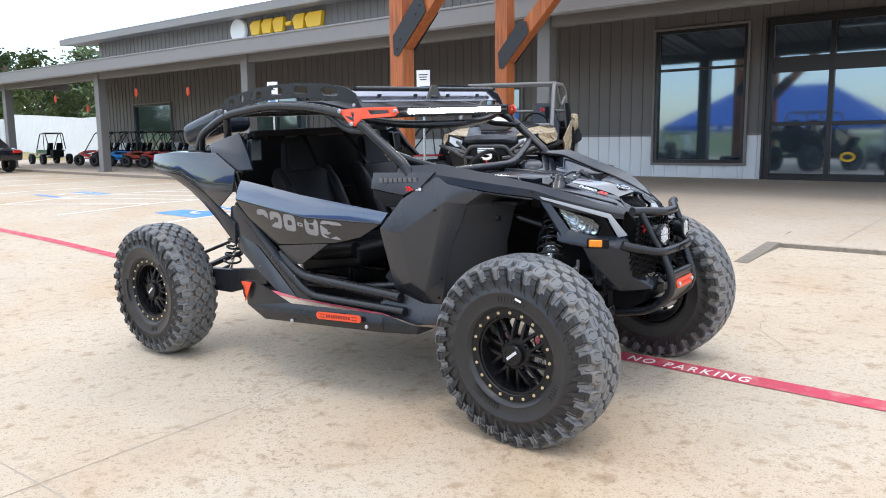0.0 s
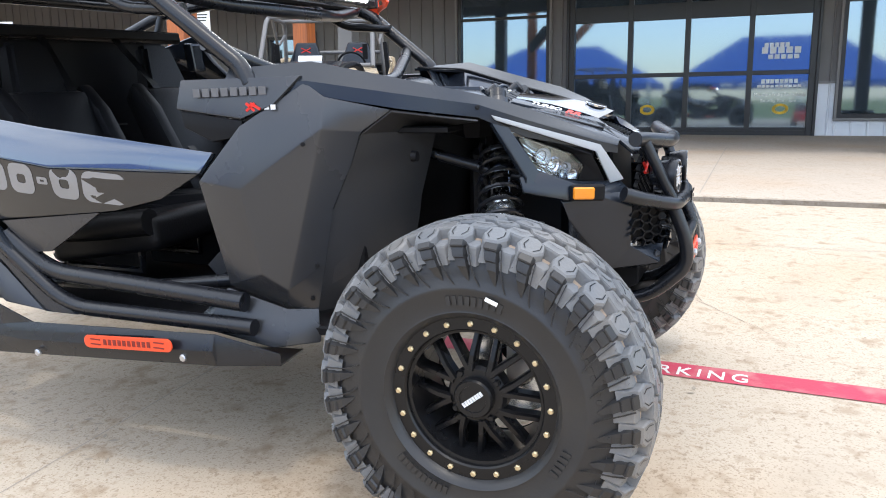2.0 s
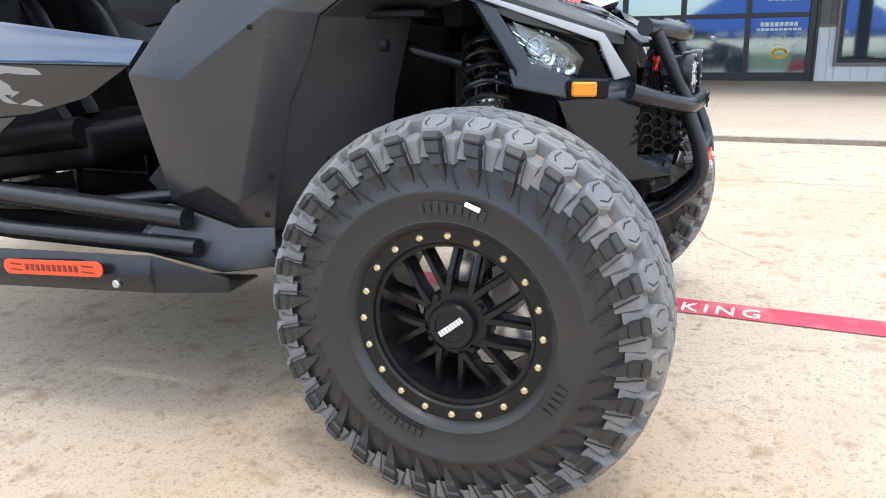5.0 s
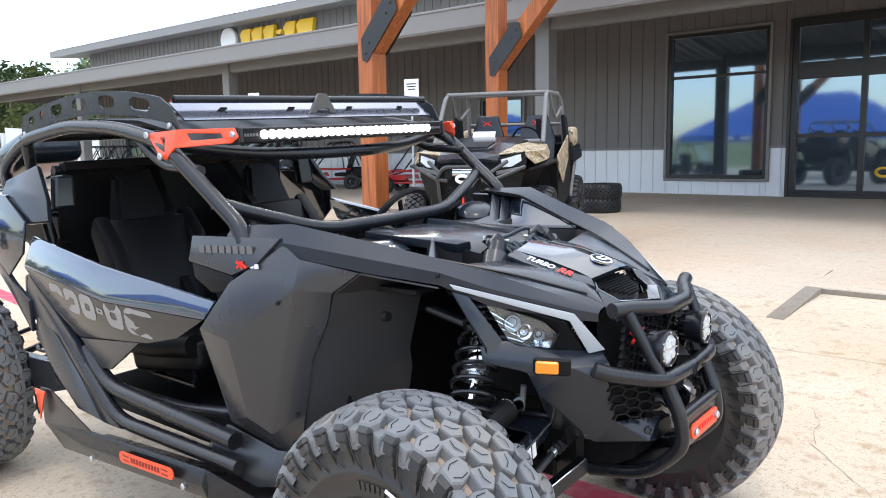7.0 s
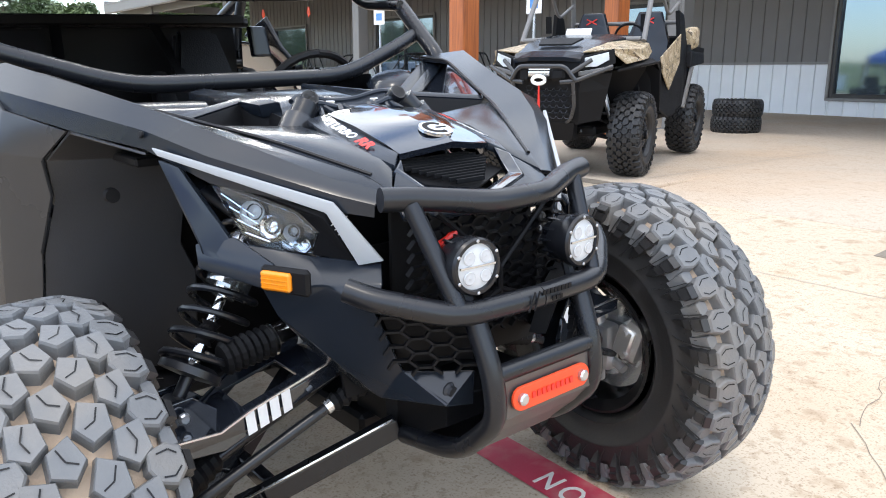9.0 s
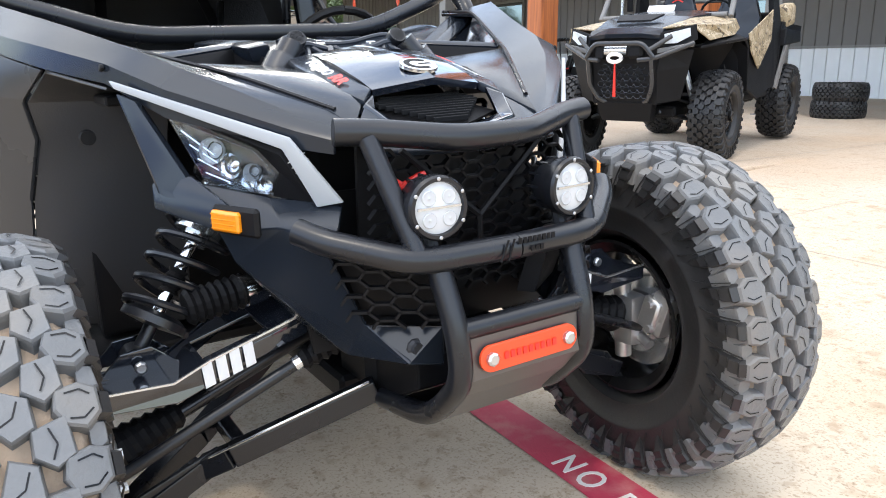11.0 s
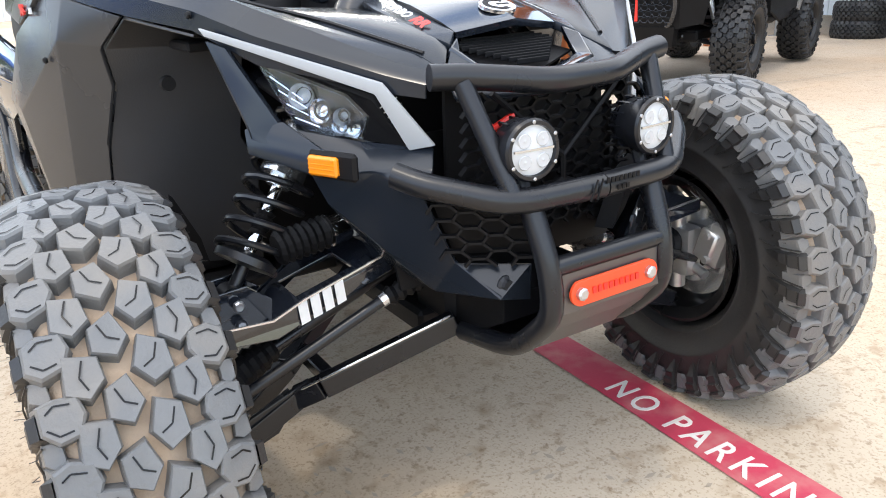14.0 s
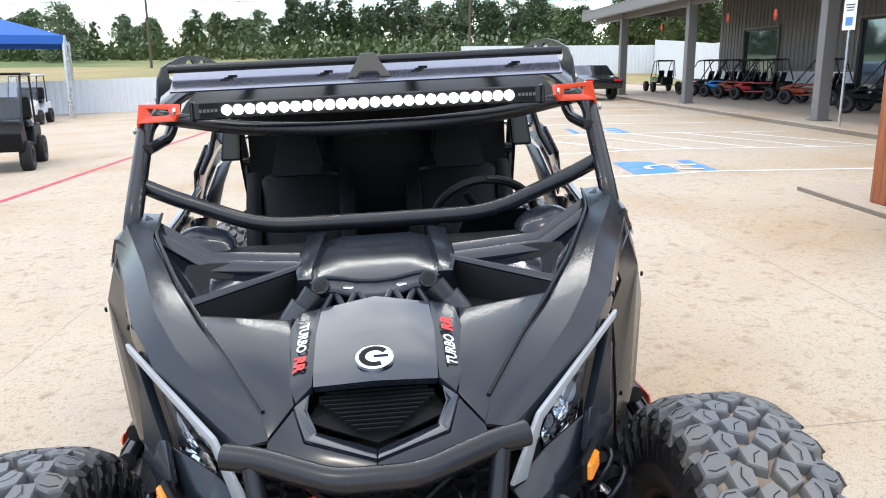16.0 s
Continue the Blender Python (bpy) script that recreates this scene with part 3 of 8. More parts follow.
for x in (-32.6, -25.0, -16.6, -6.64, 3.0, 11.5):
    bm = bm_new()
    box(bm, (x, 10.5, 2.05 + slab_z(x, 10.5) / 2), (0.30, 0.30, 4.1 - slab_z(x, 10.5)), bevel=0.012)
    col = part("canopy_column", bm, M_COLUMN)
    tagged(col, "square grey painted steel column holding the canopy", "column", "canopy columns")
    bm = bm_new()
    box(bm, (x, 10.5, slab_z(x, 10.5) + 0.012), (0.42, 0.42, 0.024), bevel=0.004)
    part("base_plate", bm, M_COLUMN, col)
for name, x0, x1, z in (("canopy_beam", -37, -6.8, 3.80), ("canopy_beam", -6.49, 14, 3.88)):
    bm = bm_new()
    box(bm, ((x0 + x1) / 2, 10.5, z), (x1 - x0, 0.2, 0.28 if x0 < -10 else 0.40), bevel=0.012)
    tagged(part(name, bm, M_COLUMN), "long grey steel beam under the canopy deck", "beam", "canopy beams")
for x in (-25.0, -16.6, -6.64, 3.0):
    bm = bm_new()
    prism(bm, [(x - 0.08, 10.6, 3.9), (x - 0.08, 15.1, 4.45), (x - 0.08, 15.1, 4.62), (x - 0.08, 10.6, 4.05)], (0.16, 0, 0))
    tagged(part("canopy_rafter", bm, M_COLUMN), "dark steel rafter running back to the wall", "beam", "canopy rafters")


def strip_light(x, y, z):
    root = thing("strip_light", pose(x, y, z, -6), "white fluorescent strip light under the canopy", "light", "canopy lights")
    bm = bm_new()
    box(bm, (0, 0, 0.0), (1.25, 0.16, 0.07), bevel=0.015)
    part("housing", bm, M_SIGN, root)
    bm = bm_new()
    box(bm, (0, 0, -0.045), (1.18, 0.11, 0.03), bevel=0.012)
    part("diffuser", bm, M_LAMP, root)


for x in (-29.5, -20.3, -11.0, -2.0):
    strip_light(x, 12.2, 4.17)
# upper roof with its eave
bm = bm_new()
prism(bm, [(-35.0, 14.0, 5.93), (-35.0, 35.6, 7.8), (-35.0, 35.6, 7.9), (-35.0, 14.0, 6.20)], (50.4, 0, 0))
tagged(part("roof_upper", bm, M_TRIM), "grey metal low-pitched showroom roof with a deep fascia", "roof", kind="structure")
bm = bm_new()
sheet(bm, [[(px, 13.99, 6.21 + pz), (px, 35.6, 7.91 + pz)] for i in range(166) for px, pz in ((-34.6 + i * 0.3, 0), (-34.6 + i * 0.3 + 0.24, 0), (-34.6 + i * 0.3 + 0.255, 0.03), (-34.6 + i * 0.3 + 0.285, 0.03))])
tagged(part("roof_sheeting", bm, M_ROOF), "pale ribbed metal roof sheets", "roof", kind="structure")

# the sign: round emblem and yellow letters as plain shapes
sign = thing("roof_sign", pose(-22.73, 14.98, 5.58), "yellow raised sign letters and a round emblem on the upper wall", "sign")
bm = bm_new()
lathe(bm, [(0.0, -0.14), (0.42, -0.14), (0.46, -0.10), (0.46, 0.0), (0.0, 0.0)], 28)
part("emblem", bm, M_SIGN, sign, "grey and white round emblem")
bm = bm_new()
x = 0.75
for k, (w, gap, h) in enumerate(((0.55, 0.1, 0.5), (0.55, 0.1, 0.5), (0.55, 0.12, 0.5), (0.28, 0.14, 0.14), (0.55, 0.1, 0.5), (0.8, 0.1, 0.5))):
    pts = [(x + 0.10, 0, -0.25), (x + w - 0.02, 0, -0.25), (x + w + 0.08, 0, -0.25 + h), (x + 0.18, 0, -0.25 + h), (x, 0, -0.25 + 0.7 * h)]
    if h < 0.3:
        pts = [(a, b, c + 0.16) for a, b, c in pts]
    bm2 = bm_new()
    prism(bm2, pts, (0, -0.15, 0), 0.012)
    part("sign_letter", bm2, M_YELLOW, sign)
    x += w + gap
bm.free()

# timber entry frame
def timber_post(x, y):
    root = thing("timber_post", pose(x, y, slab_z(x, y)), "thick orange-stained timber post with a knee brace", "post", "timber posts")
    bm = bm_new()
    box(bm, (0, 0, 2.35), (0.265, 0.265, 4.7), bevel=0.018, seg=2)
    part("post", bm, M_TIMBER, root)
    a = math.atan2(1.25, 1.0)
    bm = bm_new()
    prism(bm, [(0.133, -0.11, 2.50), (1.42, -0.11, 3.84), (1.42, -0.11, 4.21), (0.133, -0.11, 2.88)], (0, 0.22, 0), 0.012)
    part("brace", bm, M_TIMBER, root)
    for s in (-1, 1):
        bm = bm_new()
        prism(bm, [(-0.03, s * 0.137, 2.42), (0.05, s * 0.137, 2.40), (0.60, s * 0.137, 3.00), (0.54, s * 0.137, 3.21), (0.40, s * 0.137, 3.21), (-0.05, s * 0.137, 2.70)], (0, s * 0.012, 0))
        for u, w in ((0.03, 2.51), (0.09, 2.64), (0.40, 2.98), (0.48, 3.10)):
            b2 = bm_new()
            lathe(b2, [(0.0, s * 0.163), (0.018, s * 0.161), (0.018, s * 0.142)], 10)
            bmesh.ops.translate(b2, verts=b2.verts, vec=(u, 0, w))
            merge(bm, b2)
        part("gusset_plate", bm, M_PLATE, root, "black steel gusset plate with bolts")
    return root


timber_post(-6.07, 5.25)
timber_post(-6.28, 8.38)
bm = bm_new()
for y, x in ((5.25, -6.07), (8.38, -6.28)):
    box(bm, (x + 0.95, y, 4.72), (2.7, 0.28, 0.42), bevel=0.015)
box(bm, (-6.17, 7.0, 5.1), (0.28, 4.6, 0.38), bevel=0.015)
tagged(part("timber_beam", bm, M_TIMBER), "orange-stained timber beams over the entry", "beam")

# joints in the slab and the lot
def strip(bm, x0, y0, x1, y1, w, fz, h=0.004):
    d = Vector((x1 - x0, y1 - y0, 0))
    n = Vector((-d.y, d.x, 0)).normalized() * w / 2
    k = max(1, int(d.length / 0.2))
    rows = []
    for i in range(k + 1):
        p = Vector((x0, y0, 0)) + d * i / k
        rows.append([(*(p + n).xy, fz(*(p + n).xy) + h), (*(p - n).xy, fz(*(p - n).xy) + h)])
    sheet(bm, rows)


bm = bm_new()
for x in (-6.5, -3.2, 0.1, 3.4, 6.7):
    strip(bm, x, 5.2, x, 15.0, 0.012, slab_z)
for y in (8.6, 12.2):
    strip(bm, -7, y, 14, y, 0.012, slab_z)
for y in (-6.2, -2.35, 3.1):
    strip(bm, -50, y, 25, y, 0.006, lot_z, 0.0015)
for x in (-18, -12.3, -6.4, -1.62, 4.2, 10):
    strip(bm, x, -20, x, 4.6, 0.006, lot_z, 0.0015)
tagged(part("control_joints", bm, M_JOINT), "thin sawn joints in the concrete", "joint", kind="structure")
# red fire-lane stripe with its words
RED_Y = 0.585
bm = bm_new()
strip(bm, -40, RED_Y + 2.3, -8.0, RED_Y + 0.49, 0.15, lot_z, 0.004)
strip(bm, -8.0, RED_Y + 0.49, -0.7, RED_Y + 0.03, 0.15, lot_z, 0.004)
strip(bm, -0.7, RED_Y + 0.03, 1.2, RED_Y - 0.055, 0.15, lot_z, 0.004)
strip(bm, 1.2, RED_Y - 0.055, 30, RED_Y - 1.0, 0.15, lot_z, 0.004)
tagged(part("red_stripe", bm, M_RED), "worn red painted fire-lane stripe on concrete", "road marking", kind="structure")

# ---- wheels ----
TR, TW = 0.434, 0.27         # tyre radius before it is grown, and width
DISH = 0.032                 # how far the rim sits inside the sidewall


def tyre_mesh():
    """Carcass: bead, bulged sidewall with a raised ring, shoulder and a dusty crown between the lugs."""
    bm = bm_new()
    h = TW / 2
    side = [(0.214, h - 0.045), (0.222, h - 0.018), (0.232, h - 0.006), (0.238, h - 0.001), (0.242, h - 0.003), (0.265, h + 0.006), (0.290, h + 0.009), (0.293, h + 0.011), (0.300, h + 0.011), (0.303, h + 0.008), (0.330, h + 0.005),
            (0.360, h - 0.003), (0.382, h - 0.016), (0.402, h - 0.036), (0.408, h - 0.075)]
    prof = [(r, -o) for r, o in side] + [(0.411, 0.0)] + [(r, o) for r, o in reversed(side)]
    lathe(bm, prof, 80)
    for f in bm.faces:
        if f.calc_center_median().xz.length > 0.386:
            f.material_index = 1
        elif f.calc_center_median().xz.length > 0.365:
            f.material_index = 2
    return bm


def dark_tread(o):
    """The same tread in clean black rubber."""
    o.material_slots[0].link = "OBJECT"
    o.material_slots[0].material = M_BLACKRUB


def grown(bm):
    """Swells the tyre outside the bead to its full height."""
    for v in bm.verts:
        r = v.co.xz.length
        if r > 0.2:
            k = (0.2 + (r - 0.2) * 1.10) / r
            v.co.x, v.co.z = v.co.x * k, v.co.z * k
    return bm


def crown_drop(y):
    return 0.85 * max(0.0, abs(y) - 0.070) ** 1.35


def lug(bm, ang, y0, pts, r0, r1, inset=0.90, sipe_strips=()):
    """One tread block with sloped walls and eased top edges: an outline in (around, across) metres, from radius r0 out
    to r1, with thin dark strips on top in place of shaded cuts.
    """
    n = len(pts)
    cx, cy = sum(p[0] for p in pts) / n, sum(p[1] for p in pts) / n

    def at(px, py, k, r):
        a = ang + (cx + (px - cx) * k) / TR
        yy = y0 + cy + (py - cy) * k
        rr = r - crown_drop(yy)
        return bm.verts.new((rr * math.sin(a), yy, rr * math.cos(a)))

    rings = [[at(px, py, k, r - (0.006 if k > 1 else 0)) for px, py in pts] for r, k in ((r0, 1.24), (r1 - 0.016, 1.06), (r1 - 0.004, 0.98), (r1, inset))]
    for a, b in zip(rings, rings[1:]):
        for i in range(n):
            bm.faces.new((a[i], a[(i + 1) % n], b[(i + 1) % n], b[i]))
    bm.faces.new(rings[-1])
    # near-black quads just above the block paint the shade of each cut
    for path in sipe_strips:
        for (ax, ay), (bx, by) in zip(path, path[1:]):
            d = Vector((bx - ax, by - ay)).normalized() * 0.0013
            f = bm.faces.new([at(x, y, 1.0, r1 + 0.0004) for x, y in ((ax - d.y, ay + d.x), (bx - d.y, by + d.x), (bx + d.y, by - d.x), (ax + d.y, ay - d.x))])
            f.material_index = 1


def tread_mesh():
    """Five-sided centre blocks in two interlocking rows a side, broad stepped shoulder blocks, and curved ribs down the sidewall."""
    bm = bm_new()
    N, Q = 30, 1.02
    rnd = random.Random(5)
    for i in range(N):
        a = 2 * math.pi * i / N
        da = math.pi / N
        for s in (-1, 1):
            off = a + (da if s > 0 else 0)
            M = lambda L: [(x * Q + rnd.uniform(-0.003, 0.003), y * s + rnd.uniform(-0.002, 0.002)) for x, y in L][::s]
            S = lambda *P: [[(x * Q, y * s) for x, y in path] for path in P]
            lug(bm, off, s * 0.024, M([(-0.036, -0.012), (-0.020, 0.024), (0.020, 0.026), (0.034, -0.006), (0.006, -0.028)]), 0.402, 0.4340, sipe_strips=S([(-0.018, 0.010), (0.002, 0.002), (0.010, -0.014)]))
            lug(bm, off + da, s * 0.068, M([(-0.024, -0.024), (0.014, -0.028), (0.035, -0.002), (0.018, 0.026), (-0.034, 0.020)]), 0.400, 0.4335, sipe_strips=S([(-0.020, -0.004), (0.002, 0.004), (0.020, -0.004)]))
            lug(bm, off, s * 0.107, M([(-0.026, -0.028), (-0.033, 0.004), (-0.024, 0.028), (0.016, 0.028), (0.033, 0.008), (0.028, -0.022), (0.002, -0.034)]), 0.392, 0.4330, 0.86,
                S([(-0.016, -0.016), (-0.020, 0.004), (-0.012, 0.016)], [(0.018, -0.014), (0.020, 0.004), (0.008, 0.018)]))
            lug(bm, off + da * 0.96, s * 0.124, M([(-0.020, -0.012), (-0.022, 0.012), (0.012, 0.014), (0.020, 0.000), (0.012, -0.014)]), 0.380, 0.4150, 0.86)
    return bm


def rib_mesh(s):
    """Stepped blades under the shoulder blocks that taper to a point down one sidewall, and a thin moulded edge beside each."""
    bm = bm_new()
    N = 30
    for i in range(N):
        a = 2 * math.pi * (i + (0.5 if s > 0 else 0)) / N
        rows = []
        for r, o, w, sw in ((0.408, 0.1370, 0.036, 0.000), (0.398, 0.1500, 0.036, 0.001), (0.394, 0.1500, 0.036, 0.0015), (0.391, 0.1455, 0.034, 0.002), (0.378, 0.1515, 0.033, 0.004), (0.371, 0.1530, 0.032, 0.006), (0.367, 0.1485, 0.030, 0.007),
                            (0.350, 0.1525, 0.027, 0.012), (0.344, 0.1485, 0.024, 0.014), (0.330, 0.1480, 0.017, 0.019), (0.314, 0.1430, 0.003, 0.025)):
            c = a + sw / r
            rows.append([bm.verts.new((r * math.sin(c + u * w / r), s * (o - d), r * math.cos(c + u * w / r))) for u, d in ((-0.60, 0.018), (-0.42, 0.0015), (0.42, 0.0015), (0.60, 0.018))])
        for p, t in zip(rows, rows[1:]):
            for m in range(3):
                bm.faces.new((p[m], p[m + 1], t[m + 1], t[m]))
        tube(bm, [(r * math.sin(a + (0.026 + k) / r), s * o, r * math.cos(a + (0.026 + k) / r)) for r, o, k in ((0.398, 0.1360, 0.0), (0.375, 0.1435, 0.004), (0.345, 0.1475, 0.010), (0.322, 0.1465, 0.017), (0.306, 0.1445, 0.026))], 0.0018, 4)
    return bm


def hair_mesh():
    """Thin moulding whiskers left on the shoulders of a new tyre."""
    bm = bm_new()
    rnd = random.Random(9)
    for i in range(170):
        a, s = rnd.uniform(0, 6.283), rnd.choice((-1, 1))
        r, o = rnd.choice(((0.396, 0.142), (0.372, 0.148), (0.345, 0.148)))
        p = Vector((r * math.sin(a), s * o, r * math.cos(a)))
        q = p + Vector((rnd.uniform(-0.004, 0.004), s * rnd.uniform(0.006, 0.014), rnd.uniform(-0.004, 0.004)))
        tube(bm, [p, q], 0.0006, 3)
    return bm


def beadlock_mesh():
    bm = bm_new()
    lathe(bm, [(0.174, -0.118), (0.176, -0.139), (0.180, -0.144), (0.209, -0.144), (0.213, -0.139), (0.213, -0.115)], 64)
    return bm


def barrel_mesh():
    bm = bm_new()
    lathe(bm, [(0.205, -0.10), (0.178, -0.095), (0.172, -0.05), (0.168, 0.06), (0.178, 0.10), (0.206, 0.115), (0.212, 0.125), (0.204, 0.128), (0.176, 0.106)], 56)
    return bm


def spokes_mesh():
    """Eight pairs of parallel bars; each bar meets its neighbour pair in a V at the hub."""
    bm = bm_new()

    def bar(p0, p1, w0, w1, t=0.030):
        d = (p1 - p0).normalized()
        n = Vector((-d.z, 0, d.x))
        vs = []
        for p, w in ((p0, w0), (p1, w1)):
            for k, y in ((-1, 0.002), (-0.6, -0.007), (0.6, -0.007), (1, 0.002), (0.85, t), (-0.85, t)):
                vs.append(bm.verts.new(p + n * w * k + Vector((0, y, 0))))
        for k in range(6):
            bm.faces.new((vs[k], vs[(k + 1) % 6], vs[6 + (k + 1) % 6], vs[6 + k]))
        bm.faces.new(vs[:6])
        bm.faces.new(vs[6:])

    for i in range(8):
        a = 2 * math.pi * i / 8
        u, n = Vector((math.cos(a), 0, math.sin(a))), Vector((-math.sin(a), 0, math.cos(a)))
        for sgn in (-1, 1):
            foot = u * 0.062 + n * (sgn * 0.0235)
            knee, toe = u * 0.100 + n * (sgn * 0.0260), u * 0.176 + n * (sgn * 0.0250)
            bar(foot + Vector((0, -0.112, 0)), knee + Vector((0, -0.106, 0)), 0.0098, 0.0092, 0.034)
            bar(knee + Vector((0, -0.106, 0)), toe + Vector((0, -0.082, 0)), 0.0092, 0.0086, 0.034)
    lathe(bm, [(0.076, -0.06), (0.076, -0.102), (0.068, -0.112), (0.048, -0.114)], 32)
    return bm


def hub_cap_mesh():
    bm = bm_new()
    lathe(bm, [(0.050, -0.10), (0.050, -0.136), (0.046, -0.142), (0.034, -0.142), (0.033, -0.139), (0.0, -0.139)], 32)
    return bm


def bolt_mesh(r, h, n=8):
    bm = bm_new()
    lathe(bm, [(r, 0), (r, -h * 0.7), (r * 0.7, -h), (0, -h)], n)
    return bm


ME_TYRE = finish(grown(tyre_mesh()), "tyre", [M_RUBBER, M_DUST, M_DUSK], True, 50)
ME_BLACK = finish(grown(tyre_mesh()), "tyre", [M_BLACKRUB] * 3, True, 50)
ME_TREAD = finish(grown(tread_mesh()), "tread", [M_TREAD, M_RIM])
ME_RIBS = [finish(grown(rib_mesh(s)), "sidewall_tread", M_RUBBER, True, 35) for s in (-1, 1)]
ME_HAIR = finish(grown(hair_mesh()), "rubber_hair", M_RUBBER)
ME_BEAD = finish(beadlock_mesh(), "beadlock_ring", M_RIM, True, 30)
ME_BARREL = finish(barrel_mesh(), "rim", M_RIM, True, 30)
ME_SPOKES = finish(spokes_mesh(), "spokes", M_RIM)
ME_CAP = finish(hub_cap_mesh(), "hub_cap", M_RIM, True, 30)
ME_BBOLT = finish(bolt_mesh(0.0084, 0.008, 6), "bolt", M_BRASS)
ME_NUT = finish(bolt_mesh(0.010, 0.018, 6), "lug_nut", M_RIM)


def add(name, me, parent, m=None, label=""):
    o = new(name, me)
    o.parent = parent
    if m is not None:
        o.matrix_basis = m
    return tagged(o, label) if label else o


def wheel(parent, x, y, z, spin, words=True):
    """A beadlock wheel whose face looks to -y for the near side, +y for the far side."""
    m = pose(x, y, z, 0, 0, 0 if y < 0 else 180) @ pose(0, 0, 0, 0, spin, 0)
    w = add("wheel", ME_BARREL, parent, m, "satin black beadlock wheel with a chunky off-road tyre")
    add("tyre", ME_TYRE, w)
    add("tread", ME_TREAD, w)
    for me in ME_RIBS:
        add("sidewall_tread", me, w)
    tagged(add("rubber_hair", ME_HAIR, w), "thin moulding whiskers on the tyre", kind="stuff")
    k = 1.065
    deep = Matrix.Translation((0, DISH, 0)) @ Matrix.Diagonal((k, 1, k, 1))
    add("spokes", ME_SPOKES, w, deep)
    add("beadlock_ring", ME_BEAD, w, deep)
    add("hub_cap", ME_CAP, w, deep)
    for i in range(20):
        a = 2 * math.pi * (i + 0.5) / 20
        add("ring_bolt", ME_BBOLT, w, Matrix.Translation((k * 0.1945 * math.cos(a), DISH - 0.143, k * 0.1945 * math.sin(a))))
    for i in range(4):
        a = 2 * math.pi * (i + 0.5) / 4
        add("lug_nut", ME_NUT, w, Matrix.Translation((k * 0.066 * math.cos(a), DISH - 0.102, k * 0.066 * math.sin(a))))
    bm = bm_new()
    for a0, n, r, hgt in ((1.9, 9, 0.275, 0.024), (4.6, 10, 0.262, 0.022), (-0.2, 5, 0.27, 0.024), (0.75, 8, 0.335, 0.012)):
        for j in range(n):
            c = a0 - j * 0.062
            box(bm, (r * math.cos(c), -0.1425 if r < 0.3 else -0.1405, r * math.sin(c)), (hgt, 0.004, 0.011), Matrix.Rotation(-c, 3, "Y"))
    tagged(part("sidewall_relief", bm, M_RUBBER, w), "raised rubber bars in place of sidewall lettering", kind="stuff")
    bm = bm_new()
    for k in range(8):
        box(bm, (-0.030 + k * 0.0085, DISH - 0.1415, 0.0), (0.006, 0.003, 0.013))
    o = part("cap_bars", bm, M_WHTXT, w, "white bars on the hub cap")
    o.matrix_basis = pose(0, 0, 0, 0, -spin - 38, 0)
    return w


CAR_TILT = 2.3
car = thing("side_by_side_vehicle", pose(0, 0.045, 0.008, CAR_TILT), "black two-seat side-by-side off-road vehicle with orange-red accents", "off-road vehicle")
WHEELS = {}
for key, x, y, spin in (("fr", -0.055, -0.797, 9), ("fl", -0.050, 0.775, 47), ("rr", -3.04, -0.835, 63), ("rl", -2.98, 0.835, 5)):
    WHEELS[key] = wheel(car, x, y, {"fr": 0.417, "fl": 0.430, "rr": 0.394, "rl": 0.415}[key], spin)

bm = bm_new()
box(bm, (0.013, -0.947, 0.697), (0.034, 0.004, 0.010), Matrix.Rotation(radians(22), 3, "Y"), bevel=0.001)
part("chalk_mark", bm, M_PAPER, car, "small white chalk mark on the tyre")

from mathutils.bvhtree import BVHTree

# ---- the vehicle's body: x forward, y to its left, z up; s is -1 on the near side, +1 on the far side ----
def shell(name, verts, faces, material, thick=0.008, bevel=0.004, parent=None, sides=(-1, 1), label="", smooth=True, angle=25):
    """A moulded panel from named corners (y as the distance from the middle), built for each side, thick and with eased edges."""
    made = []
    for s in sides:
        bm = bm_new()
        poly_body(bm, {k: (v[0], s * v[1], v[2]) for k, v in verts.items()}, faces)
        bmesh.ops.recalc_face_normals(bm, faces=bm.faces)
        mid = sum((f.calc_center_median() for f in bm.faces), Vector()) / len(bm.faces)
        out = sum((f.normal.dot(f.calc_center_median() - Vector((-0.8, 0, 0.75))) for f in bm.faces))
        if out < 0:
            bmesh.ops.reverse_faces(bm, faces=bm.faces)
        if thick:
            bmesh.ops.solidify(bm, geom=bm.faces[:], thickness=thick)
        if bevel:
            es = [e for e in bm.edges if len(e.link_faces) == 2 and e.calc_face_angle(0) > radians(14)]
            bmesh.ops.bevel(bm, geom=es, offset=bevel, segments=2, affect="EDGES", profile=0.6, clamp_overlap=True)
        made.append(part(name, bm, material, parent or car, label, smooth, angle))
    return made


def bars(name, pts, r, material=None, parent=None, n=10, rr=0.06, sides=(-1, 1), label=""):
    out = []
    for s in sides:
        bm = bm_new()
        tube(bm, [(x, s * y, z) for x, y, z in pts], r, n, rr)
        out.append(part(name, bm, material or M_TUBE, parent or car, label, True, 50))
    return out


def stud(name, me, p, n, parent=None):
    """A small bolt at p whose head looks along n."""
    m = Matrix.Translation(p) @ Vector((0, -1, 0)).rotation_difference(Vector(n)).to_matrix().to_4x4()
    return add(name, me, parent or car, m)


ME_STUD = finish(bolt_mesh(0.007, 0.006, 8), "bolt", M_MATTE)
ME_SILV = finish(bolt_mesh(0.012, 0.010, 8), "bolt", M_BOLT)

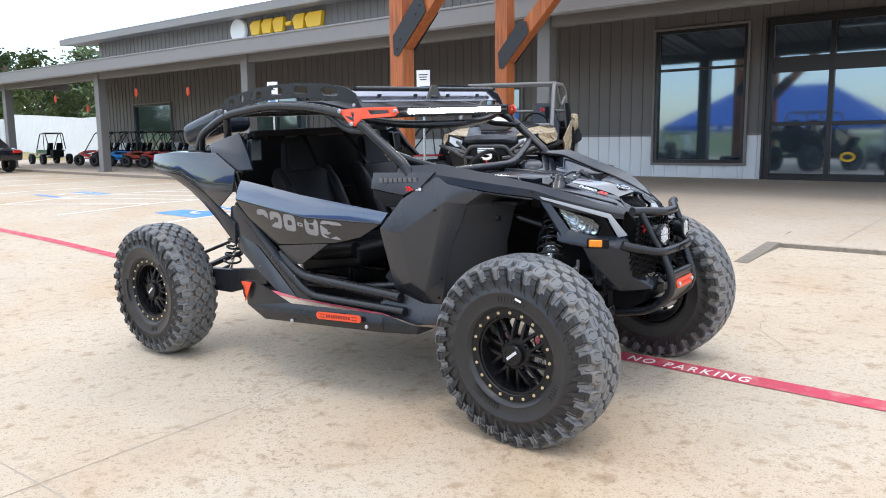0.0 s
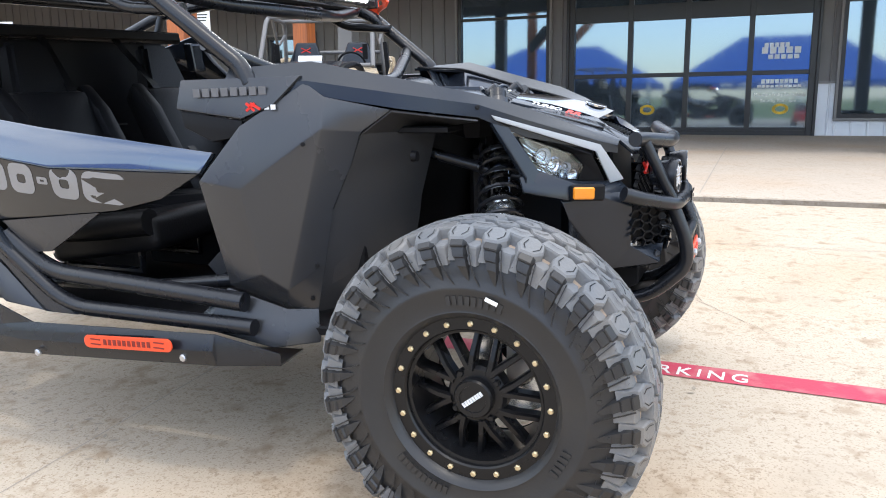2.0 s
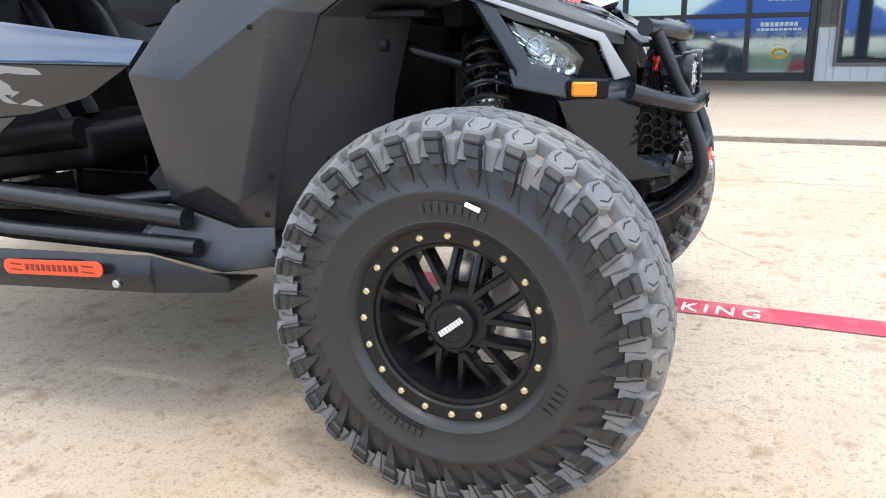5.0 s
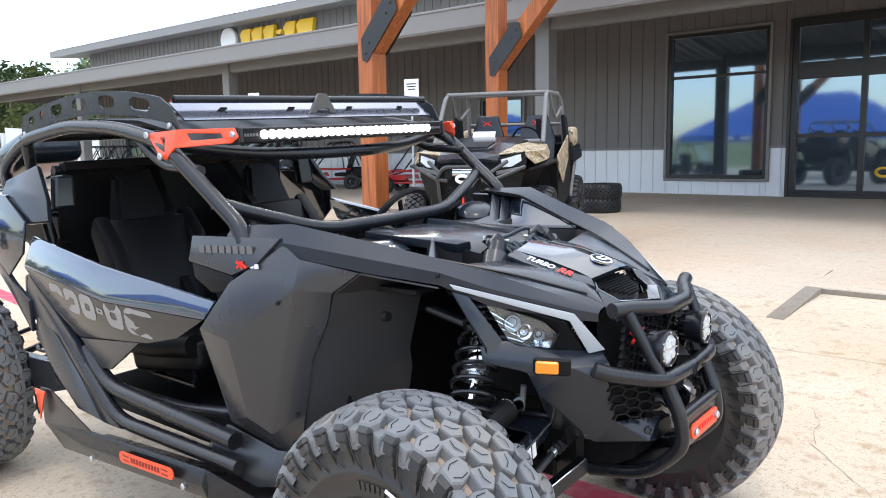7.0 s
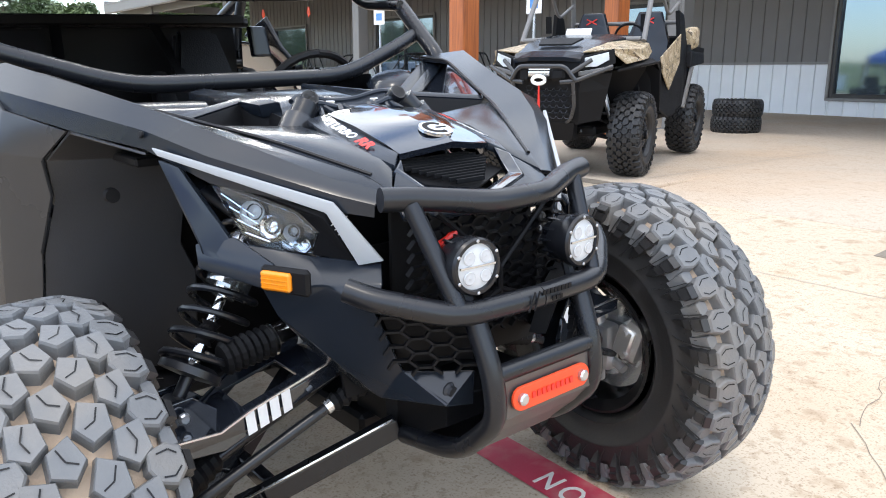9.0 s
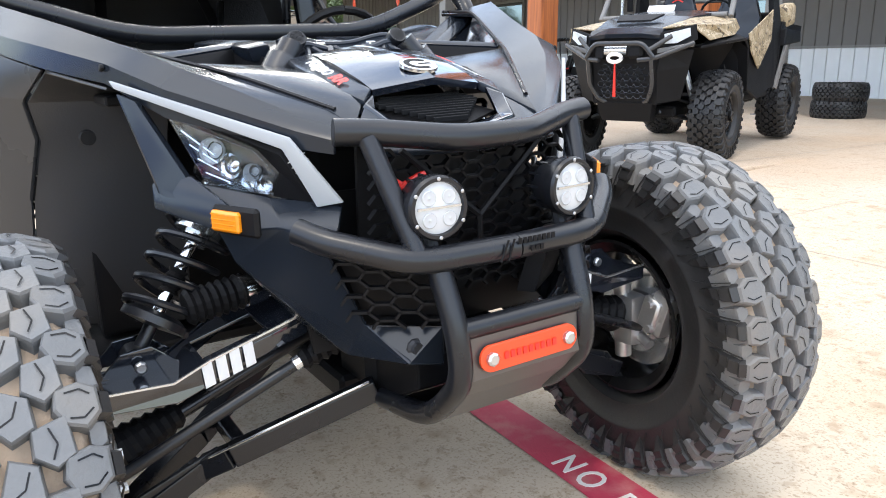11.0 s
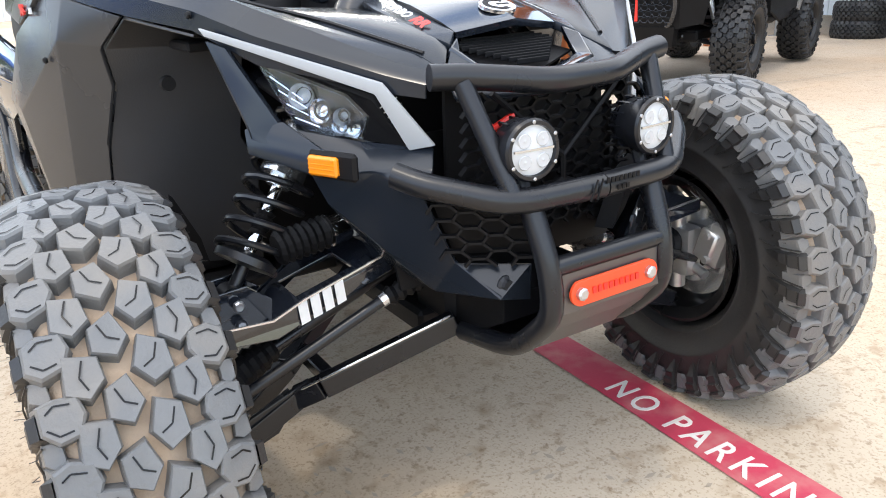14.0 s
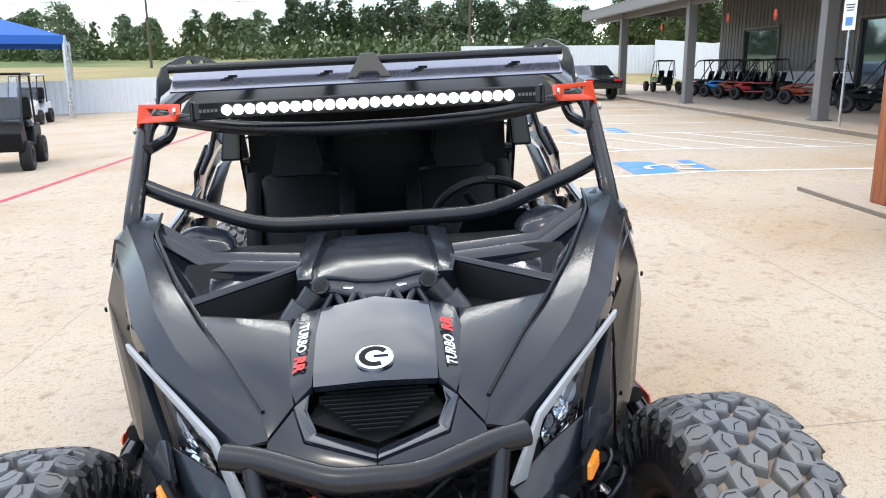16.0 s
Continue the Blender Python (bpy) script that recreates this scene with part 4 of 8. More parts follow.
# front fenders and hood sides
FEN = ((-0.88, (0.745, 1.19), (0.742, 1.215), (0.70, 1.268), (0.645, 1.262)),
       (-0.62, (0.706, 1.190), (0.702, 1.228), (0.665, 1.282), (0.60, 1.248)),
       (-0.36, (0.606, 1.140), (0.600, 1.182), (0.55, 1.220), (0.485, 1.182)),
       (-0.16, (0.53, 1.112), (0.528, 1.148), (0.475, 1.172), (0.385, 1.138)),
       (-0.04, (0.455, 1.05), (0.453, 1.10), (0.405, 1.128), (0.315, 1.108)),
       (0.139, (0.288, 0.995), (0.288, 1.026), (0.262, 1.044), (0.215, 1.052)),
       (0.19, (0.240, 0.985), (0.238, 1.008), (0.226, 1.018), (0.195, 1.024)))
for s in (-1, 1):
    bm = bm_new()
    sheet(bm, [[(x, s * y, z) for y, z in row] for x, *row in FEN], 0.010)
    bmesh.ops.bevel(bm, geom=[e for e in bm.edges if len(e.link_faces) == 2 and e.calc_face_angle(0) > radians(18)], offset=0.006, segments=2, affect="EDGES")
    fender = part("front_fender", bm, M_BODY, car, "satin charcoal front fender", True, 30)
    stud("bolt", ME_STUD, (-0.161, s * 0.531, 1.140), (0.3, s, 0.25), fender)
HOOD = {"a": (-0.20, 0.405, 1.146), "b": (-0.04, 0.318, 1.110), "c": (0.139, 0.217, 1.054), "d": (0.19, 0.196, 1.026), "e": (-0.17, 0.185, 1.128), "f": (-0.02, 0.172, 1.112), "g": (0.10, 0.158, 1.078), "h": (0.13, 0.152, 1.062)}
shell("hood_side", HOOD, ["a b f e", "b c g f", "c d h g"], M_BODY, 0.010, 0.005, label="satin charcoal hood panel")
# seams and creases along the fenders, and a black plate added to keep the gap below the cowl dark
bars("panel_gap", [(-0.86, 0.640, 1.266), (-0.62, 0.592, 1.253), (-0.36, 0.478, 1.186), (-0.16, 0.378, 1.143), (-0.04, 0.308, 1.113), (0.139, 0.209, 1.056)], 0.0045, M_RIM, n=6, rr=0.05)
bm = bm_new()
box(bm, (-0.56, 0, 1.075), (0.60, 1.04, 0.02), bevel=0.004)
part("cowl_gap_cover", bm, M_MATTE, car)
# open pockets in the hood, with walls and floor
POC = {"a": (-0.256, 0.424, 1.146), "b": (-0.445, 0.20, 1.168), "c": (-0.36, 0.165, 1.150), "d": (-0.17, 0.186, 1.128), "e": (-0.20, 0.404, 1.146),
       "A": (-0.26, 0.36, 1.045), "B": (-0.40, 0.21, 1.055), "C": (-0.34, 0.185, 1.055), "D": (-0.20, 0.20, 1.05), "E": (-0.22, 0.36, 1.045)}
shell("hood_pocket", POC, ["a b B A", "b c C B", "c d D C", "d e E D", "e a A E", "A B C D E"], M_MATTE, 0.006, 0.0, label="recessed black hood pocket")
RIM = {"a": (-0.256, 0.424, 1.150), "b": (-0.445, 0.20, 1.172), "c": (-0.47, 0.185, 1.185), "d": (-0.27, 0.445, 1.160)}
shell("pocket_rim", RIM, ["a b c d"], M_BODY, 0.012, 0.004)
# recessed panels between fender and dash, stepped
COWL = {"a": (-0.735, 0.672, 1.232), "b": (-0.605, 0.458, 1.134), "c": (-0.550, 0.215, 1.132), "d": (-0.62, 0.598, 1.240), "e": (-0.36, 0.482, 1.177), "f": (-0.272, 0.436, 1.151), "g": (-0.47, 0.190, 1.172),
        "j": (-0.45, 0.430, 1.096), "k": (-0.51, 0.222, 1.100)}
shell("cowl_panel", COWL, ["a d j b", "d e j", "e f j", "f g k j", "b j k c"], M_GLOSS, 0.006, 0.004, label="gloss black folded cowl panel")
for nm, dx, dz in (("cowl_rail", 0.0, 0.0), ("cowl_rear_rail", -0.050, 0.012)):
    LIP = {"a": (-0.735 + dx, 0.674, 1.240 + dz), "b": (-0.600 + dx, 0.458, 1.144 + dz), "c": (-0.545 + dx, 0.212, 1.142 + dz), "d": (-0.588 + dx, 0.212, 1.160 + dz), "e": (-0.645 + dx, 0.462, 1.166 + dz), "f": (-0.778 + dx, 0.676, 1.262 + dz)}
    shell(nm, LIP, ["a b e f", "b c d e"], M_BODY, 0.014, 0.004, label="satin charcoal cowl rail")

# hood centre: gloss plate, side strips, scoop
bm = bm_new()
sheet(bm, [[(-0.17, -0.118, 1.150), (-0.19, 0, 1.165), (-0.17, 0.118, 1.150)], [(-0.05, -0.122, 1.130), (-0.05, -0.0, 1.150), (-0.05, 0.122, 1.130)],
           [(0.06, -0.120, 1.100), (0.06, 0, 1.126), (0.06, 0.120, 1.100)], [(0.105, -0.118, 1.083), (0.135, 0, 1.100), (0.105, 0.118, 1.083)]], 0.014)
bmesh.ops.bevel(bm, geom=[e for e in bm.edges if len(e.link_faces) == 2 and e.calc_face_angle(0) > radians(30)], offset=0.005, segments=2, affect="EDGES")
hood = part("hood_plate", bm, M_GLOSS, car, "gloss black hood plate with a round emblem", True, 20)
STRIP = {"a": (-0.17, 0.120, 1.152), "b": (0.105, 0.120, 1.086), "c": (0.135, 0.150, 1.066), "d": (0.08, 0.168, 1.085), "e": (-0.10, 0.182, 1.128), "f": (-0.17, 0.172, 1.142)}
shell("hood_strip", STRIP, ["a b c d e f"], M_BODY, 0.018, 0.005, label="satin strip with white and red lettering")
for s in (-1, 1):
    fwd, up = Vector((0.27, -0.02 * s, -0.068)), Vector((0.2, s, 0.35))
    xd = Vector((0.245, s * 0.0, -0.062)) if s < 0 else Vector((-0.245, 0, 0.062))
    yd = Vector((0.0, 0.06, 0.02)) if s < 0 else Vector((0, -0.06, 0.02))
    n = xd.cross(yd).normalized()
    base = Vector((-0.055, s * 0.150, 1.1215)) + Vector((0.08, s * 0.3, 0.95)).normalized() * 0.0025
    k = 1 if s < 0 else -1
    lettering("hood_lettering", "TURBO", 0.030, facing(base + xd.normalized() * (-0.004 if s < 0 else -0.075), xd, yd), M_WHTXT, car, 0.0003, 0.15, 1.05, 0.0008)
    lettering("hood_lettering", "RR", 0.033, facing(base + xd.normalized() * (0.088 if s < 0 else 0.017) + Vector((0, 0, 0.0005)), xd, yd), M_REDTXT, car, 0.0003, 0.15, 1.25, 0.0015)
m_em = facing((0.075, 0, 1.1235), (0, 1, 0), (-1, 0, 0.3))
bm = bm_new()
lathe(bm, [(0.0, 0.0015), (0.034, 0.0015), (0.037, 0.0005), (0.037, -0.006)], 32, "z")
emblem = part("emblem", bm, M_CHROME, hood, "round chrome emblem")
emblem.matrix_basis = m_em
bm = bm_new()
for k in range(14):
    a = math.pi * 2 * k / 14
    if 1 < k < 12:
        box(bm, (0.024 * math.cos(a), 0.024 * math.sin(a), 0.0010), (0.012, 0.013, 0.002), Matrix.Rotation(a, 3, "Z"))
box(bm, (0.012, 0.0, 0.0010), (0.028, 0.007, 0.002))
part("emblem_pattern", bm, M_MATTE, emblem)
# scoop mouth under the plate's lip
shell("scoop_floor", {"a": (0.06, 0.0, 1.052), "b": (0.06, 0.108, 1.046), "c": (0.14, 0.13, 1.030), "d": (0.20, 0.0, 1.008)}, ["a b c d"], M_MATTE, 0.005, 0.0)
bm = bm_new()
for k in range(11):
    t = k / 10
    w = 0.115 * (1 - abs(t - 0.25) * 0.9)
    box(bm, (0.075 + 0.11 * t, 0, 1.062 - 0.036 * t), (0.004, 2 * w, 0.010), bevel=0.001)
part("scoop_grille", bm, M_MATTE, car, "black louvred scoop grille")
FR = {"a": (0.118, 0.122, 1.078), "b": (0.140, 0.152, 1.062), "c": (0.205, 0.128, 1.026), "d": (0.272, 0.0, 1.016), "e": (0.232, 0.0, 1.014), "f": (0.180, 0.108, 1.028), "g": (0.135, 0.128, 1.050)}
shell("scoop_frame", FR, ["a b c f g", "c d e f"], M_GLOSS, 0.022, 0.004, label="gloss black scoop frame")
NOSE = {"a": (0.140, 0.153, 1.058), "b": (0.19, 0.197, 1.022), "c": (0.235, 0.205, 0.985), "d": (0.262, 0.150, 0.985), "e": (0.300, 0.0, 0.985), "f": (0.276, 0.0, 1.012), "g": (0.208, 0.130, 1.022)}
shell("nose_panel", NOSE, ["a b c d g", "g d e f"], M_BODY, 0.012, 0.005, label="satin charcoal nose panel")

# running-light strip, headlamp and its surround
DR = {"a": (-0.118, 0.532, 1.118), "b": (-0.108, 0.525, 1.103), "c": (0.138, 0.312, 0.996), "d": (0.150, 0.304, 1.016), "e": (0.212, 0.240, 0.905), "f": (0.176, 0.272, 0.896)}
for run in shell("running_light", DR, ["a b c d", "c f e d"], M_DRL, 0.010, 0.003, label="white running-light strip"):
    s = -1 if run.data.vertices[0].co.y < 0 else 1
    bm = bm_new()
    for k in range(9):
        t = k / 8
        a, b = Vector((0.160, 0.278, 0.990)).lerp(Vector((0.2015, 0.238, 0.908)), t), Vector((0.136, 0.300, 0.972)).lerp(Vector((0.172, 0.264, 0.902)), t)
        tube(bm, [(p.x + 0.003, s * (p.y + 0.003), p.z) for p in (a, b)], 0.0012, 5)
    part("light_rib", bm, M_BOLT, run)
HB = {"a": (-0.108, 0.505, 1.096), "b": (0.125, 0.312, 0.985), "c": (0.160, 0.268, 0.900), "d": (0.085, 0.318, 0.908), "e": (0.100, 0.308, 0.952), "f": (0.070, 0.334, 0.993), "g": (-0.056, 0.446, 1.058)}
shell("lamp_bezel", HB, ["a b f g", "b c d e f"], M_MATTE, 0.014, 0.003)
HL = {"a": (-0.056, 0.449, 1.052), "b": (0.068, 0.336, 0.990), "c": (0.098, 0.310, 0.950), "d": (0.084, 0.318, 0.912), "e": (0.004, 0.405, 0.925)}
for s in (-1, 1):
    P = {k: Vector((x, s * y, z)) for k, (x, y, z) in HL.items()}
    nrm = (P["b"] - P["a"]).cross(P["e"] - P["a"]).normalized() * s
    if nrm.x < 0:
        nrm = -nrm
    bm = bm_new()
    prism(bm, [P[k] - nrm * 0.030 for k in "abcde"], nrm * 0.006)
    lamp = part("headlamp", bm, M_LAMPCASE, car, "clear multi-lens headlamp")
    bm = bm_new()
    prism(bm, [P[k] for k in "abcde"], nrm * 0.004, 0.0015)
    cover = part("lens_cover", bm, M_CLEAR, lamp)
    cover.visible_shadow = False
    for (u, w, r, mm) in ((0.30, 0.32, 0.024, M_LENS), (0.46, 0.50, 0.023, M_CHROME), (0.72, 0.44, 0.016, M_LENS), (0.66, 0.74, 0.015, M_CHROME), (0.84, 0.70, 0.017, M_CHROME)):
        top, bot = P["a"].lerp(P["c"], u), P["e"].lerp(P["d"], u)
        c = top.lerp(bot, w) - nrm * 0.022
        q = Vector((0, 0, 1)).rotation_difference(nrm).to_matrix().to_4x4()
        bm = bm_new()
        lathe(bm, [(r, 0.014), (r * 0.95, 0.004), (r * 0.6, -0.002), (0.0, 0.008)], 20, "z")
        bmesh.ops.transform(bm, matrix=Matrix.Translation(c) @ q, verts=bm.verts)
        part("lamp_lens", bm, mm, lamp, "", True)
    bm = bm_new()
    c = P["e"].lerp(P["d"], 0.55) - nrm * 0.018
    for k in range(4):
        tube(bm, [P["a"].lerp(P["e"], 0.2 + 0.2 * k) - nrm * 0.02, P["a"].lerp(P["e"], 0.25 + 0.2 * k).lerp(P["d"], 0.35) - nrm * 0.016], 0.002, 5)
    part("lamp_reflector", bm, M_CHROME, lamp)
SUR = {"a": (-0.122, 0.522, 1.096), "b": (-0.078, 0.498, 1.082), "c": (0.000, 0.442, 0.945), "d": (0.010, 0.438, 0.905), "e": (-0.030, 0.492, 0.935), "f": (-0.038, 0.484, 0.905), "g": (0.05, 0.425, 0.866)}
shell("lamp_surround", SUR, ["a b c e", "c d g f e"], M_BODY, 0.022, 0.005, label="satin charcoal headlamp surround")
CH = {"a": (0.002, 0.430, 0.940), "b": (0.084, 0.322, 0.908), "c": (0.200, 0.236, 0.900), "d": (0.238, 0.262, 0.872), "e": (0.246, 0.288, 0.826), "p": (0.236, 0.226, 0.690), "t": (0.322, 0.186, 0.634), "q": (0.258, 0.125, 0.598), "l": (0.172, 0.236, 0.615),
      "n": (0.045, 0.266, 0.639), "j": (0.060, 0.412, 0.850), "k": (0.155, 0.330, 0.866), "o": (0.075, 0.395, 0.800)}
shell("front_cheek", CH, ["a b k j", "b c d k", "k d e", "j k o", "k e p l o", "o l n", "p t l", "t q l"], M_BODY, 0.008, 0.005, label="satin charcoal front cheek panel")
SHF = {"a": (-0.048, 0.494, 0.938), "b": (0.004, 0.436, 0.950), "c": (0.098, 0.404, 0.908), "d": (0.082, 0.424, 0.862), "e": (-0.034, 0.498, 0.893)}
shell("lamp_shelf", SHF, ["a b c d e"], M_BODY, 0.014, 0.005)
for s in (-1, 1):
    bm = bm_new()
    box(bm, (0.0, 0.0, 0.0), (0.064, 0.014, 0.036), bevel=0.004)
    mk = part("side_marker", bm, M_AMBER, car, "amber side marker lens")
    mk.matrix_basis = facing((0.122, s * 0.412, 0.884), (0.86, s * -0.46, -0.03), (0, 0, 1)) @ pose(0, 0, 0.002, 90)
    bm = bm_new()
    box(bm, (-0.014 * s, 0.010 * s, 0.0), (0.104, 0.016, 0.050), bevel=0.006)
    part("marker_bezel", bm, M_MATTE, mk)
    bm = bm_new()
    for k in range(4):
        box(bm, (0.0, -0.0075 * s, -0.012 + 0.008 * k), (0.058, 0.001, 0.0015))
    part("lens_ridge", bm, M_AMBER, mk)

# honeycomb grilles, built as bars round six-sided cells
def honeycomb(name, o, ux, uz, nx, nz, cell, r, inside, parent=None, depth=0.012):
    o, ux, uz = Vector(o), Vector(ux).normalized(), Vector(uz).normalized()
    n = ux.cross(uz)
    bm = bm_new()
    for i in range(-nx, nx + 1):
        for j in range(-nz, nz + 1):
            cx, cz = cell * 1.5 * i * 1.15, cell * 1.732 * (j + (0.5 if i % 2 else 0)) * 0.72
            if not inside(cx, cz):
                continue
            cs = [(cx + cell * 1.15 * math.cos(math.pi / 3 * k), cz + cell * 0.72 * math.sin(math.pi / 3 * k)) for k in range(6)]
            for k in range(3):
                (ax, az), (bx, bz) = cs[k], cs[(k + 1) % 6]
                a, b = o + ux * ax + uz * az, o + ux * bx + uz * bz
                d = (b - a).normalized()
                w = n.cross(d) * r
                vs = [bm.verts.new(p + w * q + n * h) for p in (a - d * r * 0.5, b + d * r * 0.5) for q, h in ((1, 0), (-1, 0), (-1, -depth), (1, -depth))]
                for f in ((0, 1, 5, 4), (1, 2, 6, 5), (2, 3, 7, 6), (3, 0, 4, 7)):
                    bm.faces.new([vs[z] for z in f])
    return part(name, bm, M_MATTE, parent or car, "black honeycomb grille")


bm = bm_new()
prism(bm, [(0.175, -0.20, 0.70), (0.175, 0.20, 0.70), (0.165, 0.185, 0.995), (0.165, -0.185, 0.995)], (-0.01, 0, 0))
prism(bm, [(0.10, -0.27, 0.60), (0.10, 0.27, 0.60), (0.08, 0.30, 0.90), (0.08, -0.30, 0.90)], (-0.01, 0, 0))
part("radiator", bm, M_MATTE, car, "dark radiator core behind the grille")
honeycomb("grille", (0.245, 0, 0.862), (0, 1, 0), (0.12, 0, 1), 6, 9, 0.021, 0.0022, lambda u, w: abs(u) < 0.195 and -0.10 < w < 0.125)
honeycomb("lower_grille", (0.262, 0, 0.745), (0, 1, 0), (0.1, 0, 1), 4, 4, 0.019, 0.0022, lambda u, w: abs(u) < 0.13 and -0.035 < w < 0.03)
for s in (-1, 1):
    honeycomb("side_grille", (0.284, s * 0.216, 0.752), (0.52, s * -0.85, -0.02), (-0.10, s * 0.20, 1), 4, 5, 0.024, 0.0024, lambda u, w: -0.076 < u < 0.094 and -0.062 < w + 0.10 * u < 0.070)
    bm = bm_new()
    prism(bm, [(0.236, s * 0.226, 0.690), (0.325, s * 0.118, 0.690), (0.312, s * 0.112, 0.612), (0.322, s * 0.186, 0.634)], (-0.014, 0, -0.004), 0.003)
    low = part("tow_pocket", bm, M_BODY, car)
    bm = bm_new()
    prism(bm, [(0.215, s * 0.215, 0.70), (0.300, s * 0.10, 0.70), (0.315, s * 0.13, 0.81), (0.225, s * 0.26, 0.81)], (-0.03, s * -0.02, 0))
    part("grille_backing", bm, M_MATTE, car)
    bm = bm_new()
    lathe(bm, [(0, 0.014), (0.010, 0.014), (0.012, 0.008), (0.017, 0.004), (0.017, 0)], 10, "x")
    bmesh.ops.translate(bm, verts=bm.verts, vec=(0.304, s * 0.165, 0.655))
    part("bolt", bm, M_PLATE, low)
bm = bm_new()
for a, b in (((0.262, -0.15, 0.99), (0.27, 0.0, 0.86)), ((0.262, 0.15, 0.99), (0.27, 0.0, 0.86)), ((0.27, 0.0, 0.86), (0.27, 0.0, 0.80)), ((0.268, -0.10, 0.775), (0.27, 0, 0.815)), ((0.268, 0.10, 0.775), (0.27, 0, 0.815))):
    tube(bm, [a, b], 0.006, 6)
part("grille_brace", bm, M_MATTE, car)
bm = bm_new()
for a, b in (((0.262, -0.178, 0.948), (0.266, -0.118, 0.912)), ((0.266, -0.178, 0.918), (0.266, -0.120, 0.945)), ((0.262, -0.150, 0.930), (0.266, -0.108, 0.948))):
    tube(bm, [a, b], 0.0055, 6)
part("grille_badge", bm, M_REDTXT, car, "small red cross-shaped grille badge")

# front bumper of bent tube, with lamps and plates
bumper = new("front_bumper")
bumper.parent = car
bars("top_tube", [(0.245, 0.262, 1.028), (0.262, 0.20, 1.024), (0.325, 0.07, 1.008), (0.325, 0.0, 1.008)], 0.0225, parent=bumper, n=14, rr=0.05)
bars("middle_tube", [(0.225, 0.330, 0.872), (0.265, 0.300, 0.856), (0.362, 0.185, 0.822), (0.375, 0.0, 0.822)], 0.0225, parent=bumper, n=14, rr=0.05)
bars("upright", [(0.268, 0.212, 1.015), (0.356, 0.178, 0.830)], 0.0175, parent=bumper, n=12)
bars("lower_leg", [(0.350, 0.140, 0.810), (0.394, 0.134, 0.705), (0.402, 0.132, 0.615), (0.290, 0.130, 0.505), (0.10, 0.130, 0.472)], 0.0215, parent=bumper, n=12, rr=0.07)
bm = bm_new()
tube(bm, [(0.392, -0.125, 0.702), (0.392, 0.125, 0.702)], 0.018, 12)
part("cross_tube", bm, M_TUBE, bumper, "", True, 50)
bm = bm_new()
sheet(bm, [[(0.402, y, 0.690), (0.408, y, 0.615), (0.372, y, 0.572), (0.285, y, 0.490), (0.10, y, 0.455)] for y in (-0.122, 0.122)], 0.006)
part("skid_plate", bm, M_SKID, bumper, "brushed steel skid plate")
bm = bm_new()
pts = []
for k in range(24):
    a = 2 * math.pi * k / 24
    pts.append((0.0, (0.080 if math.cos(a) > 0 else -0.080) + 0.024 * math.cos(a), 0.024 * math.sin(a)))
prism(bm, pts, (0.007, 0, 0), 0.002)
plate = part("name_plate", bm, M_ORANGE, bumper, "orange-red rounded bumper plate")
plate.matrix_basis = pose(0.409, 0, 0.650, 0, -4)
for y in (-0.082, 0.082):
    stud("bolt", ME_SILV, (0.007, y, 0), (1, 0, 0), plate)
bm = bm_new()
for k in range(9):
    box(bm, (0.0085, -0.052 + k * 0.0128, 0.0), (0.002, 0.008, 0.012))
part("plate_engraving", bm, M_REDTXT, plate)
bm = bm_new()
for k in range(8):
    box(bm, (0.397, -0.005 + k * 0.010, 0.836), (0.002, 0.007, 0.010))
for k in range(3):
    box(bm, (0.398, 0.02 + k * 0.010, 0.820), (0.002, 0.007, 0.009))
tube(bm, [(0.397, -0.045, 0.806), (0.398, -0.030, 0.842)], 0.002, 5)
tube(bm, [(0.397, -0.030, 0.806), (0.398, -0.018, 0.842)], 0.002, 5)
part("tube_engraving", bm, M_MATTE, bumper)


